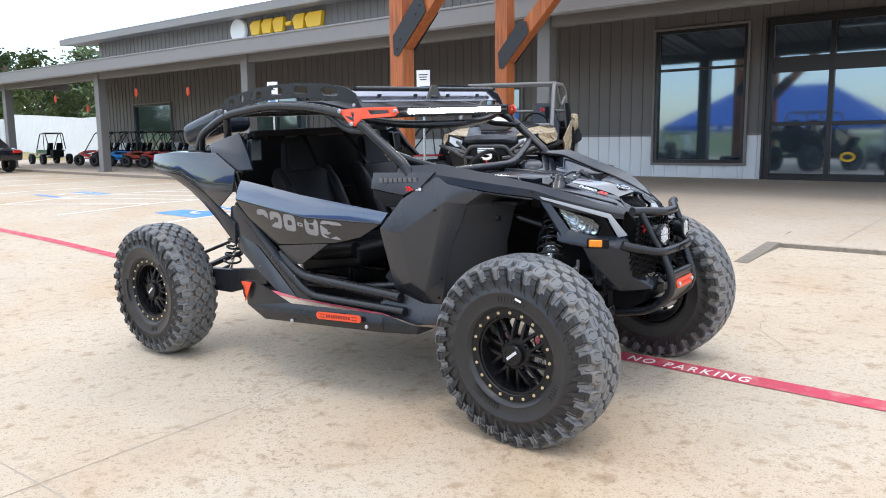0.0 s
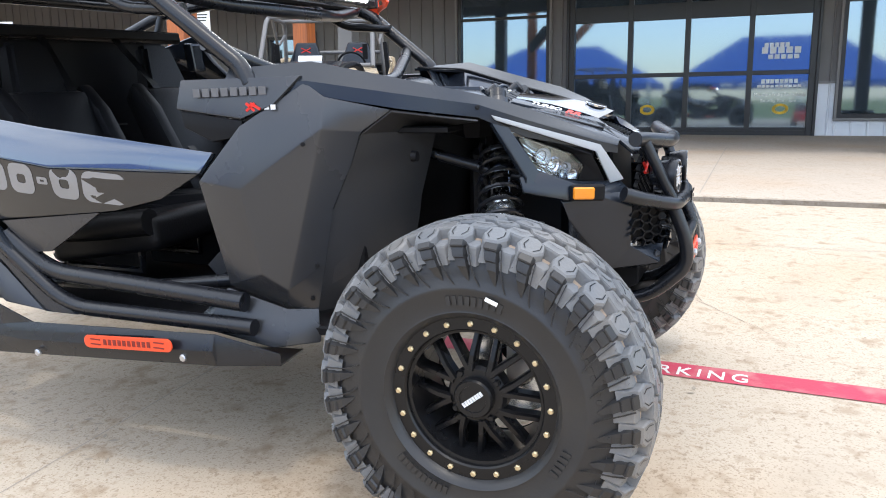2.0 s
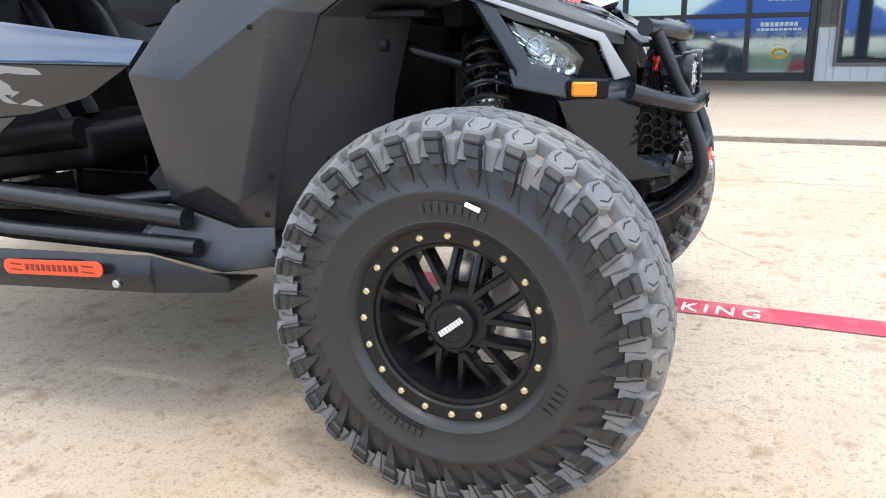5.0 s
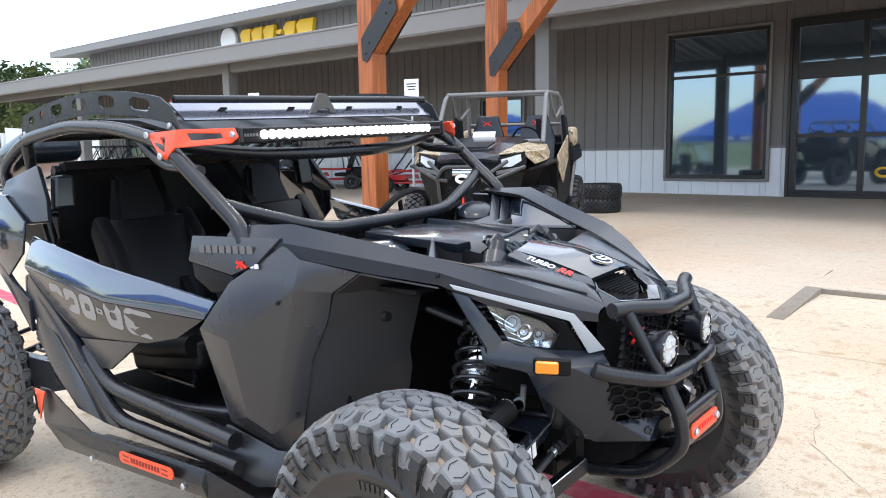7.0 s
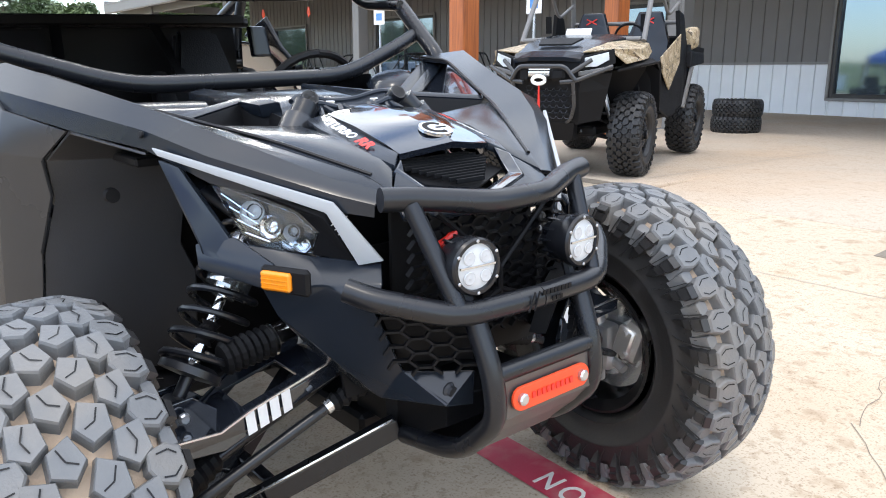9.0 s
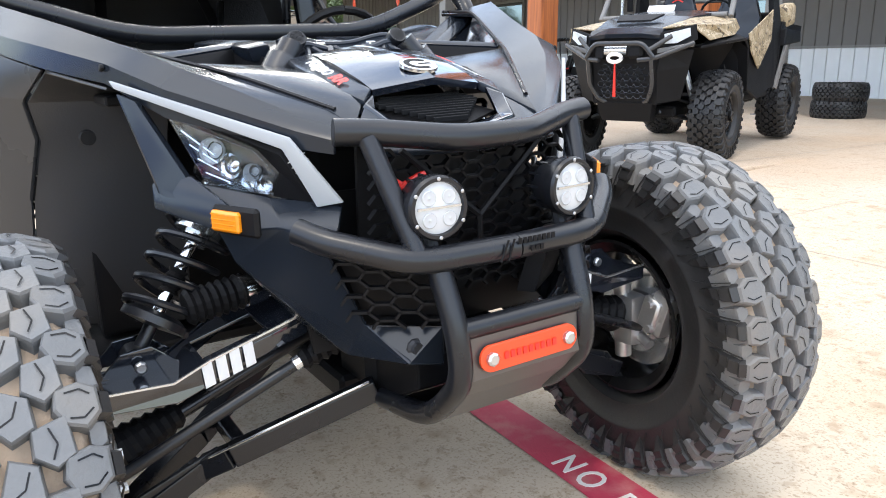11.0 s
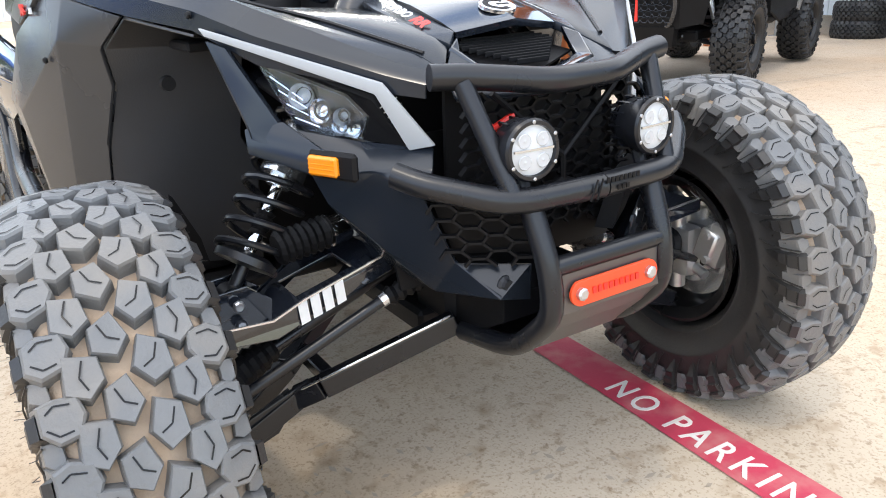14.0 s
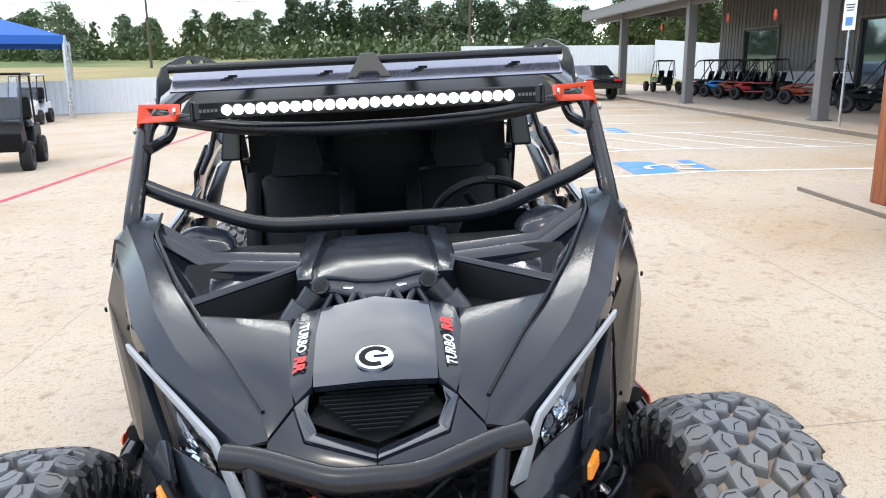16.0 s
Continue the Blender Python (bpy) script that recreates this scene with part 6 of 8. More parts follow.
for s in (-1, 1):
    O = {"a": (-1.270, 0.742, 1.578), "b": (-1.250, 0.746, 1.556), "c": (-1.165, 0.764, 1.492), "d": (-1.130, 0.766, 1.486), "e": (-1.095, 0.752, 1.524), "f": (-0.985, 0.602, 1.532), "g": (-0.965, 0.586, 1.552), "h": (-0.985, 0.586, 1.583), "i": (-1.095, 0.738, 1.584)}
    br = shell("light_bracket", {"c": O["c"], "d": O["d"], "e": O["e"], "i": O["i"], "a": O["a"], "b": O["b"], "p": (-1.180, 0.748, 1.560), "q": (-1.148, 0.756, 1.522), "r": (-1.150, 0.748, 1.560)},
               ["a b p i", "b c q p", "c d e r q", "e i p r"], M_ORANGE, 0.010, 0.003, sides=(s,), label="orange-red cut-out light bracket")[0]
    arm = shell("bracket_arm", {"e": O["e"], "f": O["f"], "g": O["g"], "h": O["h"], "i": O["i"], "p": (-1.078, 0.710, 1.570), "q": (-1.070, 0.700, 1.546), "r": (-1.005, 0.620, 1.550), "t": (-1.010, 0.624, 1.566)},
                ["e q p i", "i p t h", "h t r g", "g r f", "f r q e"], M_ORANGE, 0.010, 0.002, parent=br, sides=(s,))
    for p in ((-1.255, 0.750, 1.570), (-1.145, 0.772, 1.498), (-0.985, 0.594, 1.560)):
        stud("bolt", ME_SILV, (p[0], s * p[1], p[2]), (0.2, s, 0), br)

# ---- cabin ----
def seat(s):
    root = new("bucket_seat")
    root.parent = car
    root.matrix_basis = pose(-1.70, s * 0.355, 0.66, 0, 0, 0)
    tagged(root, "black vinyl bucket seat with a tall headrest")
    bm = bm_new()
    box(bm, (0.10, 0, 0.02), (0.52, 0.46, 0.13), Matrix.Rotation(radians(-9), 3, "Y"), bevel=0.04, seg=3)
    part("cushion", bm, M_SEAT, root, "", True)
    for e in (-1, 1):
        bm = bm_new()
        tube(bm, [(-0.18, e * 0.235, 0.05), (0.05, e * 0.245, 0.065), (0.34, e * 0.225, 0.10)], 0.048, 10, 0.08)
        part("cushion_bolster", bm, M_SEAT, root, "", True)
    bm = bm_new()
    prism(bm, [(-0.10, 0, 0.08), (-0.22, 0, 0.09), (-0.40, 0, 0.55), (-0.30, 0, 0.55)], (0, 0.36, 0), 0.03)
    bmesh.ops.translate(bm, verts=bm.verts, vec=(0, -0.18, 0))
    part("backrest", bm, M_SEAT, root, "", True)
    for e in (-1, 1):
        bm = bm_new()
        prism(bm, [(-0.04, 0, 0.10), (-0.20, 0, 0.08), (-0.39, 0, 0.50), (-0.34, 0, 0.58), (-0.24, 0, 0.47)], (0, 0.075, 0), 0.025)
        bmesh.ops.translate(bm, verts=bm.verts, vec=(0, e * 0.205 - 0.037, 0))
        part("back_bolster", bm, M_SEAT, root, "", True)
    bm = bm_new()
    poly_body(bm, {"a": (-0.31, -0.145, 0.50), "b": (-0.31, 0.145, 0.50), "c": (-0.385, 0.088, 0.745), "d": (-0.385, -0.088, 0.745), "A": (-0.41, -0.145, 0.50), "B": (-0.41, 0.145, 0.50), "C": (-0.455, 0.088, 0.735), "D": (-0.455, -0.088, 0.735)},
              ["a b c d", "A D C B", "a A B b", "b B C c", "c C D d", "d D A a"])
    bmesh.ops.recalc_face_normals(bm, faces=bm.faces)
    bmesh.ops.bevel(bm, geom=bm.edges[:], offset=0.018, segments=2, affect="EDGES")
    part("headrest", bm, M_SEAT, root, "", True)
    bm = bm_new()
    for e in (-1, 1):
        prism(bm, [(-0.285, e * 0.055, 0.47), (-0.305, e * 0.145, 0.53), (-0.29, e * 0.155, 0.47), (-0.27, e * 0.10, 0.43)], (0.01, 0, 0))
    part("harness_slot", bm, M_MATTE, root)
    for e in (-1, 1):
        bm = bm_new()
        tube(bm, [(-0.14, e * 0.16, 0.03), (-0.14, e * 0.16, -0.10), (0.22, e * 0.16, -0.10), (0.22, e * 0.16, 0.0)], 0.014, 8)
        part("seat_mount", bm, M_TUBE, root)


mirrored(seat)
bm = bm_new()
box(bm, (-1.30, 0, 0.475), (1.7, 1.40, 0.03), bevel=0.006)
part("floor_pan", bm, M_MATTE, car)
bm = bm_new()
prism(bm, [(-0.55, -0.56, 0.50), (-0.50, -0.56, 1.06), (-0.62, -0.56, 1.16), (-0.72, -0.56, 1.15), (-0.66, -0.56, 0.50)], (0, 1.12, 0), 0.01)
part("firewall", bm, M_MATTE, car)
bm = bm_new()
prism(bm, [(-0.62, -0.60, 1.155), (-0.80, -0.62, 1.165), (-1.00, -0.60, 1.10), (-0.96, -0.58, 0.94), (-0.70, -0.58, 0.90)], (0, 1.20, 0), 0.02)
dash = part("dashboard", bm, M_MATTE, car, "black moulded dashboard", True, 30)
bm = bm_new()
prism(bm, [(-0.985, 0.25, 1.115), (-0.985, 0.50, 1.115), (-0.93, 0.47, 1.205), (-0.93, 0.28, 1.205)], (0.06, 0, 0.01), 0.008)
part("gauge_pod", bm, M_MATTE, dash)
for s in (-1, 1):
    bm = bm_new()
    lathe(bm, [(0.0, 0.02), (0.05, 0.022), (0.072, 0.014), (0.085, 0.0), (0.085, -0.03)], 24, "z")
    bmesh.ops.transform(bm, matrix=pose(-0.80, s * 0.50, 1.190, s * 14, 10), verts=bm.verts)
    part("speaker", bm, M_BODY, car, "round dash speaker", True, 40)
sw = new("steering_wheel")
sw.parent = car
sw.matrix_basis = pose(-1.12, 0.365, 1.14, 0, -62, 0)
tagged(sw, "black steering wheel")
bm = bm_new()
ring = []
for k in range(28):
    a = 2 * math.pi * k / 28
    ring.append((0.165 * math.cos(a), 0.175 * math.sin(a), 0))
tube(bm, ring + [ring[0]], 0.015, 8, 0, False)
part("rim", bm, M_SEAT, sw, "", True)
bm = bm_new()
box(bm, (0, 0, -0.015), (0.07, 0.09, 0.03), bevel=0.012)
for a in (90, 210, 330):
    box(bm, (0.08 * math.cos(radians(a)), 0.08 * math.sin(radians(a)), -0.008), (0.13, 0.024, 0.012), Matrix.Rotation(radians(a), 3, "Z"), bevel=0.004)
tube(bm, [(0, 0, -0.02), (0.02, 0, -0.28)], 0.02, 8)
part("hub", bm, M_MATTE, sw)
bm = bm_new()
for y in (0.18, -0.18):
    box(bm, (-1.3, y, 0.62), (0.9, 0.02, 0.24), bevel=0.006)
box(bm, (-1.3, 0, 0.70), (0.95, 0.16, 0.14), bevel=0.03, seg=2)
part("centre_console", bm, M_MATTE, car)
bm = bm_new()
prism(bm, [(-2.26, -0.62, 0.55), (-2.26, 0.62, 0.55), (-2.30, 0.62, 1.44), (-2.30, -0.62, 1.44)], (-0.03, 0, 0))
box(bm, (-2.62, 0, 1.14), (0.50, 1.15, 0.16), bevel=0.03)
box(bm, (-2.55, 0, 0.85), (0.55, 0.7, 0.45), bevel=0.04)
part("engine_bay", bm, M_MATTE, car, "dark engine bay and cargo bed")
bm = bm_new()
box(bm, (-2.74, -0.50, 1.50), (0.46, 0.28, 0.16), Matrix.Rotation(radians(-14), 3, "Y"), bevel=0.07, seg=4)
part("intake_box", bm, M_BODY, car, "rounded grey intake box", True)
bm = bm_new()
prism(bm, [(-2.72, 0.05, 1.30), (-2.35, 0.05, 1.30), (-2.30, 0.05, 1.40), (-2.42, 0.05, 1.45), (-2.70, 0.05, 1.42)], (0, 0.5, 0), 0.02)
part("cargo_lid", bm, M_GLOSS, car)
# seat belts
for s in (-1, 1):
    bm = bm_new()
    pts = [(-2.20, s * 0.20, 1.44), (-2.02, s * 0.24, 1.22), (-1.90, s * 0.28, 0.95), (-1.72, s * 0.30, 0.76)]
    sheet(bm, [[(x, y - 0.022, z), (x, y + 0.022, z)] for x, y, z in pts], 0.003)
    part("seat_belt", bm, M_SEAT, car)
    bm = bm_new()
    prism(bm, [(-2.16, s * 0.62, 1.42), (-2.16, s * 0.70, 1.42), (-2.15, s * 0.72, 1.28), (-2.15, s * 0.63, 1.28)], (0.05, 0, 0), 0.012)
    part("shoulder_guard", bm, M_BODY, car)
bars("interior_rail", [(-1.72, 0.70, 0.55), (-1.25, 0.70, 0.57), (-0.80, 0.68, 0.63)], 0.022, n=8, rr=0.1)
bm = bm_new()
prism(bm, [(-1.04, -0.64, 0.60), (-0.90, -0.64, 0.68), (-0.88, -0.64, 0.74), (-0.98, -0.64, 0.73), (-1.08, -0.64, 0.64)], (0, 0.02, 0), 0.003)
part("pedal_bracket", bm, M_PLATE, car)

# ---- front suspension ----
def coil(bm, p0, p1, rad, wire, turns, n=8):
    a, b = Vector(p0), Vector(p1)
    d = (b - a).normalized()
    u = d.orthogonal().normalized()
    w = d.cross(u)
    k = int(turns * 14)
    pts = [a.lerp(b, i / k) + rad * (math.cos(2 * math.pi * turns * i / k) * u + math.sin(2 * math.pi * turns * i / k) * w) for i in range(k + 1)]
    tube(bm, pts, wire, n)


def front_corner(s):
    top, eye = Vector((-0.235, s * 0.122, 1.185)), Vector((-0.083, s * 0.560, 0.605))
    d = (eye - top).normalized()
    L = (eye - top).length
    sh = new("shock_absorber")
    sh.parent = car
    tagged(sh, "coil-over shock with silver body and black springs")

    def seg(name, a, b, r, m, label="", n=18):
        bm = bm_new()
        tube(bm, [top + d * a, top + d * b], r, n)
        return part(name, bm, m, sh, label, True, 40)

    seg("top_cap", 0.020, 0.075, 0.030, M_TUBE)
    seg("top_clamp", 0.060, 0.118, 0.040, M_FLARE, "dark grey clamp")
    seg("damper_body", 0.110, 0.445, 0.040, M_CHROME, "polished silver damper body")
    seg("crossover_ring", 0.440, 0.478, 0.047, M_SHOCK)
    seg("gland_nut", 0.478, 0.500, 0.026, M_SHOCK)
    seg("piston_rod", 0.490, L - 0.04, 0.0125, M_CHROME, "chrome piston rod")
    bm = bm_new()
    tube(bm, [top + d * (L - 0.185 + 0.008 * i) for i in range(7)], [0.016 if i % 2 else 0.021 for i in range(7)], 14)
    part("bump_stop", bm, M_MATTE, sh)
    bm = bm_new()
    coil(bm, top + d * 0.235, top + d * 0.375, 0.060, 0.0070, 3.4)
    part("upper_spring", bm, M_TUBE, sh, "", True)
    bm = bm_new()
    coil(bm, top + d * 0.375, eye - d * 0.075, 0.067, 0.0074, 6.4)
    part("lower_spring", bm, M_TUBE, sh, "", True)
    bm = bm_new()
    tube(bm, [eye - d * 0.095, eye - d * 0.085, eye - d * 0.070, eye - d * 0.066], [0.045, 0.064, 0.064, 0.02], 20)
    tube(bm, [eye - d * 0.07, eye - d * 0.015], 0.014, 10)
    tube(bm, [eye + Vector((-0.022, 0, 0)), eye + Vector((0.022, 0, 0))], 0.026, 16)
    part("lower_eye", bm, M_TUBE, sh, "", True, 40)
    stud("bolt", ME_SILV, eye + Vector((0.056, 0, 0)), (1, 0, 0), sh)
    # open round socket on the tower
    f, f0 = Vector((0.80, 0, 0.60)).normalized(), Vector((-0.240, s * 0.123, 1.178))
    bm = bm_new()
    tube(bm, [f0 - f * 0.03, f0 + f * 0.008, f0 + f * 0.014, f0 + f * 0.014, f0 + f * 0.008, f0 - f * 0.02], [0.0215, 0.0215, 0.0195, 0.0160, 0.0140, 0.0130], 20, 0, False)
    part("tower_socket", bm, M_TUBE, sh, "round black open socket", True, 50)
    # remote reservoir with a ribbed guard
    rs = [0.037 if i % 2 else 0.030 for i in range(15)]
    bm = bm_new()
    a, b = Vector((-0.055, s * 0.462, 0.690)), Vector((-0.062, s * 0.350, 0.702))
    tube(bm, [a.lerp(b, i / 14) for i in range(15)], rs, 14)
    part("reservoir_guard", bm, M_MATTE, sh)
    bm = bm_new()
    e = (b - a).normalized()
    tube(bm, [b, b + e * 0.003, b + e * 0.030, b + e * 0.046, b + e * 0.048], [0.030, 0.035, 0.035, 0.033, 0.028], 20)
    part("reservoir_body", bm, M_CHROME, sh, "", True, 40)
    bm = bm_new()
    tube(bm, [b + e * 0.045, b + e * 0.07], 0.024, 12)
    tube(bm, [b + e * 0.055 + Vector((0.02, 0, -0.02)), b + e * 0.055 + Vector((0.03, 0, 0.06))], 0.010, 8)
    part("reservoir_fitting", bm, M_CAST, sh, "", True, 40)
    # upper arm: boxed front plate, top plate with a slot, shock mount
    ua = new("upper_arm")
    ua.parent = car
    tagged(ua, "black boxed upper control arm with white lettering shapes")
    lowp = [(0.045, 0.655, 0.560), (0.050, 0.514, 0.550), (0.045, 0.443, 0.572), (0.035, 0.255, 0.622)]
    upp = [(0.045, 0.255, 0.668), (0.050, 0.455, 0.616), (0.050, 0.520, 0.590), (0.045, 0.655, 0.596)]
    bm = bm_new()
    prism(bm, [(x, s * y, z) for x, y, z in lowp + upp], (-0.007, 0, 0), 0.002)
    part("front_plate", bm, M_GLOSS, ua)
    bm = bm_new()
    for poly in ([(0.042, 0.255, 0.660), (0.048, 0.330, 0.641), (-0.20, 0.330, 0.641), (-0.26, 0.255, 0.660)], [(0.048, 0.330, 0.641), (0.048, 0.455, 0.608), (0.005, 0.455, 0.608), (0.005, 0.330, 0.641)],
                 [(-0.095, 0.330, 0.641), (-0.095, 0.455, 0.608), (-0.13, 0.455, 0.608), (-0.20, 0.330, 0.641)], [(0.048, 0.455, 0.608), (0.048, 0.520, 0.584), (-0.11, 0.520, 0.584), (-0.13, 0.455, 0.608)],
                 [(0.048, 0.520, 0.584), (0.045, 0.655, 0.588), (-0.09, 0.655, 0.588), (-0.11, 0.520, 0.584)]):
        prism(bm, [(x, s * y, z) for x, y, z in poly], (0, 0, -0.007), 0.0015)
    part("top_plate", bm, M_GLOSS, ua)
    bm = bm_new()
    for path in ([(-0.26, 0.255, 0.645), (-0.13, 0.455, 0.588), (-0.10, 0.52, 0.566), (-0.085, 0.655, 0.566)],):
        path = [Vector((x, s * y, z)) for x, y, z in path]
        for p, q in zip(path, path[1:]):
            prism(bm, [p - Vector((0, 0, 0.024)), q - Vector((0, 0, 0.024)), q + Vector((0, 0, 0.022)), p + Vector((0, 0, 0.022))], (0.007, 0, 0))
    part("rear_plate", bm, M_GLOSS, ua)
    for xx in (-0.040, -0.122):
        bm = bm_new()
        prism(bm, [(xx, s * 0.470, 0.580), (xx, s * 0.640, 0.585), (xx, s * 0.590, 0.632), (xx, s * 0.535, 0.636)], (-0.006, 0, 0), 0.002)
        part("shock_tab", bm, M_GLOSS, ua)
    bm = bm_new()
    tube(bm, [(0.050, s * 0.650, 0.598), (0.053, s * 0.520, 0.591), (0.053, s * 0.455, 0.617), (0.048, s * 0.265, 0.667)], 0.003, 5)
    part("weld_bead", bm, M_SHOCK, ua, "", True)
    # slanted letter shapes on the front plate
    P = Vector((0.0515, s * 0.462, 0.590))
    ax = Vector((-0.006, s * -0.966, 0.258)).normalized()
    nr = Vector((1, 0, 0))
    up = nr.cross(ax).normalized()
    if up.z < 0:
        up = -up
    q = Matrix((ax, nr, up)).transposed()
    for k in range(4):
        bm = bm_new()
        c = P + ax * (0.027 * k)
        lo, hi = c - up * 0.022, c + up * 0.022 + ax * 0.008
        prism(bm, [lo - ax * 0.010, lo + ax * 0.010, hi + ax * 0.010, hi - ax * 0.010], nr * 0.0025, 0.0008)
        part("letter_shape", bm, M_WHTXT, ua, "white slanted letter shape")
    # lower arm
    la = new("lower_arm")
    la.parent = car
    tagged(la, "black welded lower control arm")
    for name, path in (("front_leg", [(0.085, 0.140, 0.490), (0.00, 0.42, 0.392), (-0.035, 0.47, 0.365), (-0.03, 0.64, 0.290)]), ("rear_leg", [(-0.36, 0.160, 0.490), (-0.14, 0.45, 0.385), (-0.075, 0.64, 0.290)])):
        bm = bm_new()
        path = [Vector((x, s * y, z)) for x, y, z in path]
        for p, q in zip(path, path[1:]):
            ax = (q - p).normalized()
            nn = ax.cross(Vector((0, 0, 1))).normalized()
            upv = nn.cross(ax).normalized()
            prism(bm, [p - upv * 0.022 - nn * 0.018, q - upv * 0.022 - nn * 0.018, q + upv * 0.022 - nn * 0.018, p + upv * 0.022 - nn * 0.018], nn * 0.036, 0.003)
        part(name, bm, M_TUBE, la)
    bm = bm_new()
    box(bm, (-0.10, s * 0.40, 0.40), (0.16, 0.03, 0.03), bevel=0.003)
    part("cross_member", bm, M_TUBE, la)
    bm = bm_new()
    prism(bm, [(-0.02, s * 0.44, 0.405), (-0.02, s * 0.60, 0.35), (-0.02, s * 0.66, 0.26), (-0.02, s * 0.52, 0.305)], (-0.012, 0, 0), 0.003)
    part("gusset", bm, M_TUBE, la)
    bm = bm_new()
    tube(bm, [(0.098, s * 0.160, 0.513), (0.018, s * 0.42, 0.420), (-0.006, s * 0.465, 0.398)], 0.003, 5)
    part("weld_bead", bm, M_SHOCK, la, "", True)
    bm = bm_new()
    tube(bm, [(0.030, s * 0.66, 0.42), (0.06, s * 0.29, 0.575)], 0.012, 10)
    part("tie_rod", bm, M_TUBE, car, "", True)
    bm = bm_new()
    tube(bm, [(0.0595, s * 0.298, 0.572), (0.0605, s * 0.285, 0.578)], 0.015, 10)
    part("tie_rod_collar", bm, M_SHOCK, car, "", True)
    bm = bm_new()
    p, q = Vector((0.061, s * 0.285, 0.578)), Vector((0.07, s * 0.19, 0.605))
    tube(bm, [p.lerp(q, i / 10) for i in range(11)], [0.022 if i % 2 else 0.016 for i in range(11)], 12)
    part("tie_rod_boot", bm, M_MATTE, car)
    # axle, boot, knuckle, disc and caliper behind the wheel
    hub = Vector((0.0, s * 0.66, 0.44))
    bm = bm_new()
    tube(bm, [(-0.07, s * 0.16, 0.60), (-0.03, s * 0.60, 0.46)], 0.015, 10)
    part("drive_shaft", bm, M_TUBE, car, "", True)
    bm = bm_new()
    a, b = Vector((-0.04, s * 0.50, 0.492)), Vector((-0.02, s * 0.62, 0.453))
    tube(bm, [a.lerp(b, i / 12) for i in range(13)], [0.020 + 0.026 * i / 12 + (0.006 if i % 2 else 0) for i in range(13)], 16)
    part("axle_boot", bm, M_MATTE, car)
    bm = bm_new()
    rings = lathe(bm, [(0.060, s * 0.700), (0.135, s * 0.700), (0.137, s * 0.697), (0.137, s * 0.691), (0.135, s * 0.688), (0.060, s * 0.688)], 40)
    bmesh.ops.translate(bm, verts=bm.verts, vec=(0, 0, 0.44))
    part("brake_disc", bm, M_SHOCK, car, "slotted steel brake disc", True, 40)
    bm = bm_new()
    box(bm, (0.0, s * 0.655, 0.44), (0.075, 0.06, 0.14), bevel=0.02, seg=2)
    tube(bm, [(-0.02, s * 0.645, 0.54), (-0.02, s * 0.655, 0.33)], 0.022, 12)
    tube(bm, [(0.03, s * 0.66, 0.40), (0.075, s * 0.655, 0.385)], 0.014, 10)
    part("knuckle", bm, M_CAST, car, "cast aluminium knuckle", True, 40)
    bm = bm_new()
    box(bm, (0.098, s * 0.685, 0.475), (0.060, 0.075, 0.12), Matrix.Rotation(radians(18), 3, "Y"), bevel=0.014, seg=2)
    box(bm, (0.080, s * 0.645, 0.475), (0.055, 0.02, 0.09), Matrix.Rotation(radians(18), 3, "Y"), bevel=0.006)
    for z in (0.44, 0.505):
        tube(bm, [(0.09, s * 0.64, z), (0.09, s * 0.625, z)], 0.010, 8)
    part("brake_caliper", bm, M_CAST, car, "bare metal brake caliper", True, 40)


mirrored(front_corner)
bm = bm_new()
box(bm, (0.0, 0, 0.60), (0.16, 0.30, 0.26), bevel=0.02)
box(bm, (-0.22, 0, 0.63), (0.30, 0.24, 0.20), bevel=0.02)
prism(bm, [(0.045, -0.132, 0.54), (0.045, -0.132, 0.455), (0.10, -0.132, 0.462), (0.25, -0.132, 0.545), (0.25, -0.132, 0.60), (0.06, -0.132, 0.60)], (0, 0.264, 0), 0.004)
box(bm, (-0.14, 0, 0.84), (0.34, 0.44, 0.30), bevel=0.02)
box(bm, (-0.55, 0, 0.46), (1.10, 0.36, 0.06), bevel=0.01)
part("front_frame", bm, M_MATTE, car, "dark front frame and differential")
bars("frame_tube", [(-0.45, 0.30, 0.52), (-0.10, 0.25, 0.66), (0.10, 0.23, 0.66)], 0.018, n=8, rr=0.05)
bars("frame_tube", [(-0.50, 0.36, 1.02), (-0.15, 0.31, 0.92), (0.10, 0.26, 0.88)], 0.018, n=8, rr=0.05)
# tower brace across the hood: a dished casting between two curved rails, tied to a front rail by webs
brace = new("tower_brace")
brace.parent = car
tagged(brace, "black cast brace between the shock towers")
REAR = [(-0.275, 0.150, 1.176), (-0.292, 0.122, 1.188), (-0.300, 0.085, 1.182), (-0.305, 0.045, 1.172), (-0.306, 0.0, 1.169)]
RIDGE = [(-0.236, 0.140, 1.160), (-0.238, 0.100, 1.172), (-0.236, 0.070, 1.162), (-0.232, 0.035, 1.154), (-0.230, 0.0, 1.152)]
FRONT = [(-0.190, 0.150, 1.128), (-0.186, 0.110, 1.138), (-0.186, 0.070, 1.140), (-0.190, 0.035, 1.140), (-0.192, 0.0, 1.140)]
whole = lambda half: [(x, -y, z) for x, y, z in half] + [(x, y, z) for x, y, z in half[-2::-1]]
for nm, half, r in (("rear_rail", REAR, 0.007), ("ridge_rail", RIDGE, 0.008), ("front_rail", FRONT, 0.009)):
    bm = bm_new()
    tube(bm, whole(half), r, 8, 0.03)
    part(nm, bm, M_BODY, brace, "", True, 40)
bm = bm_new()
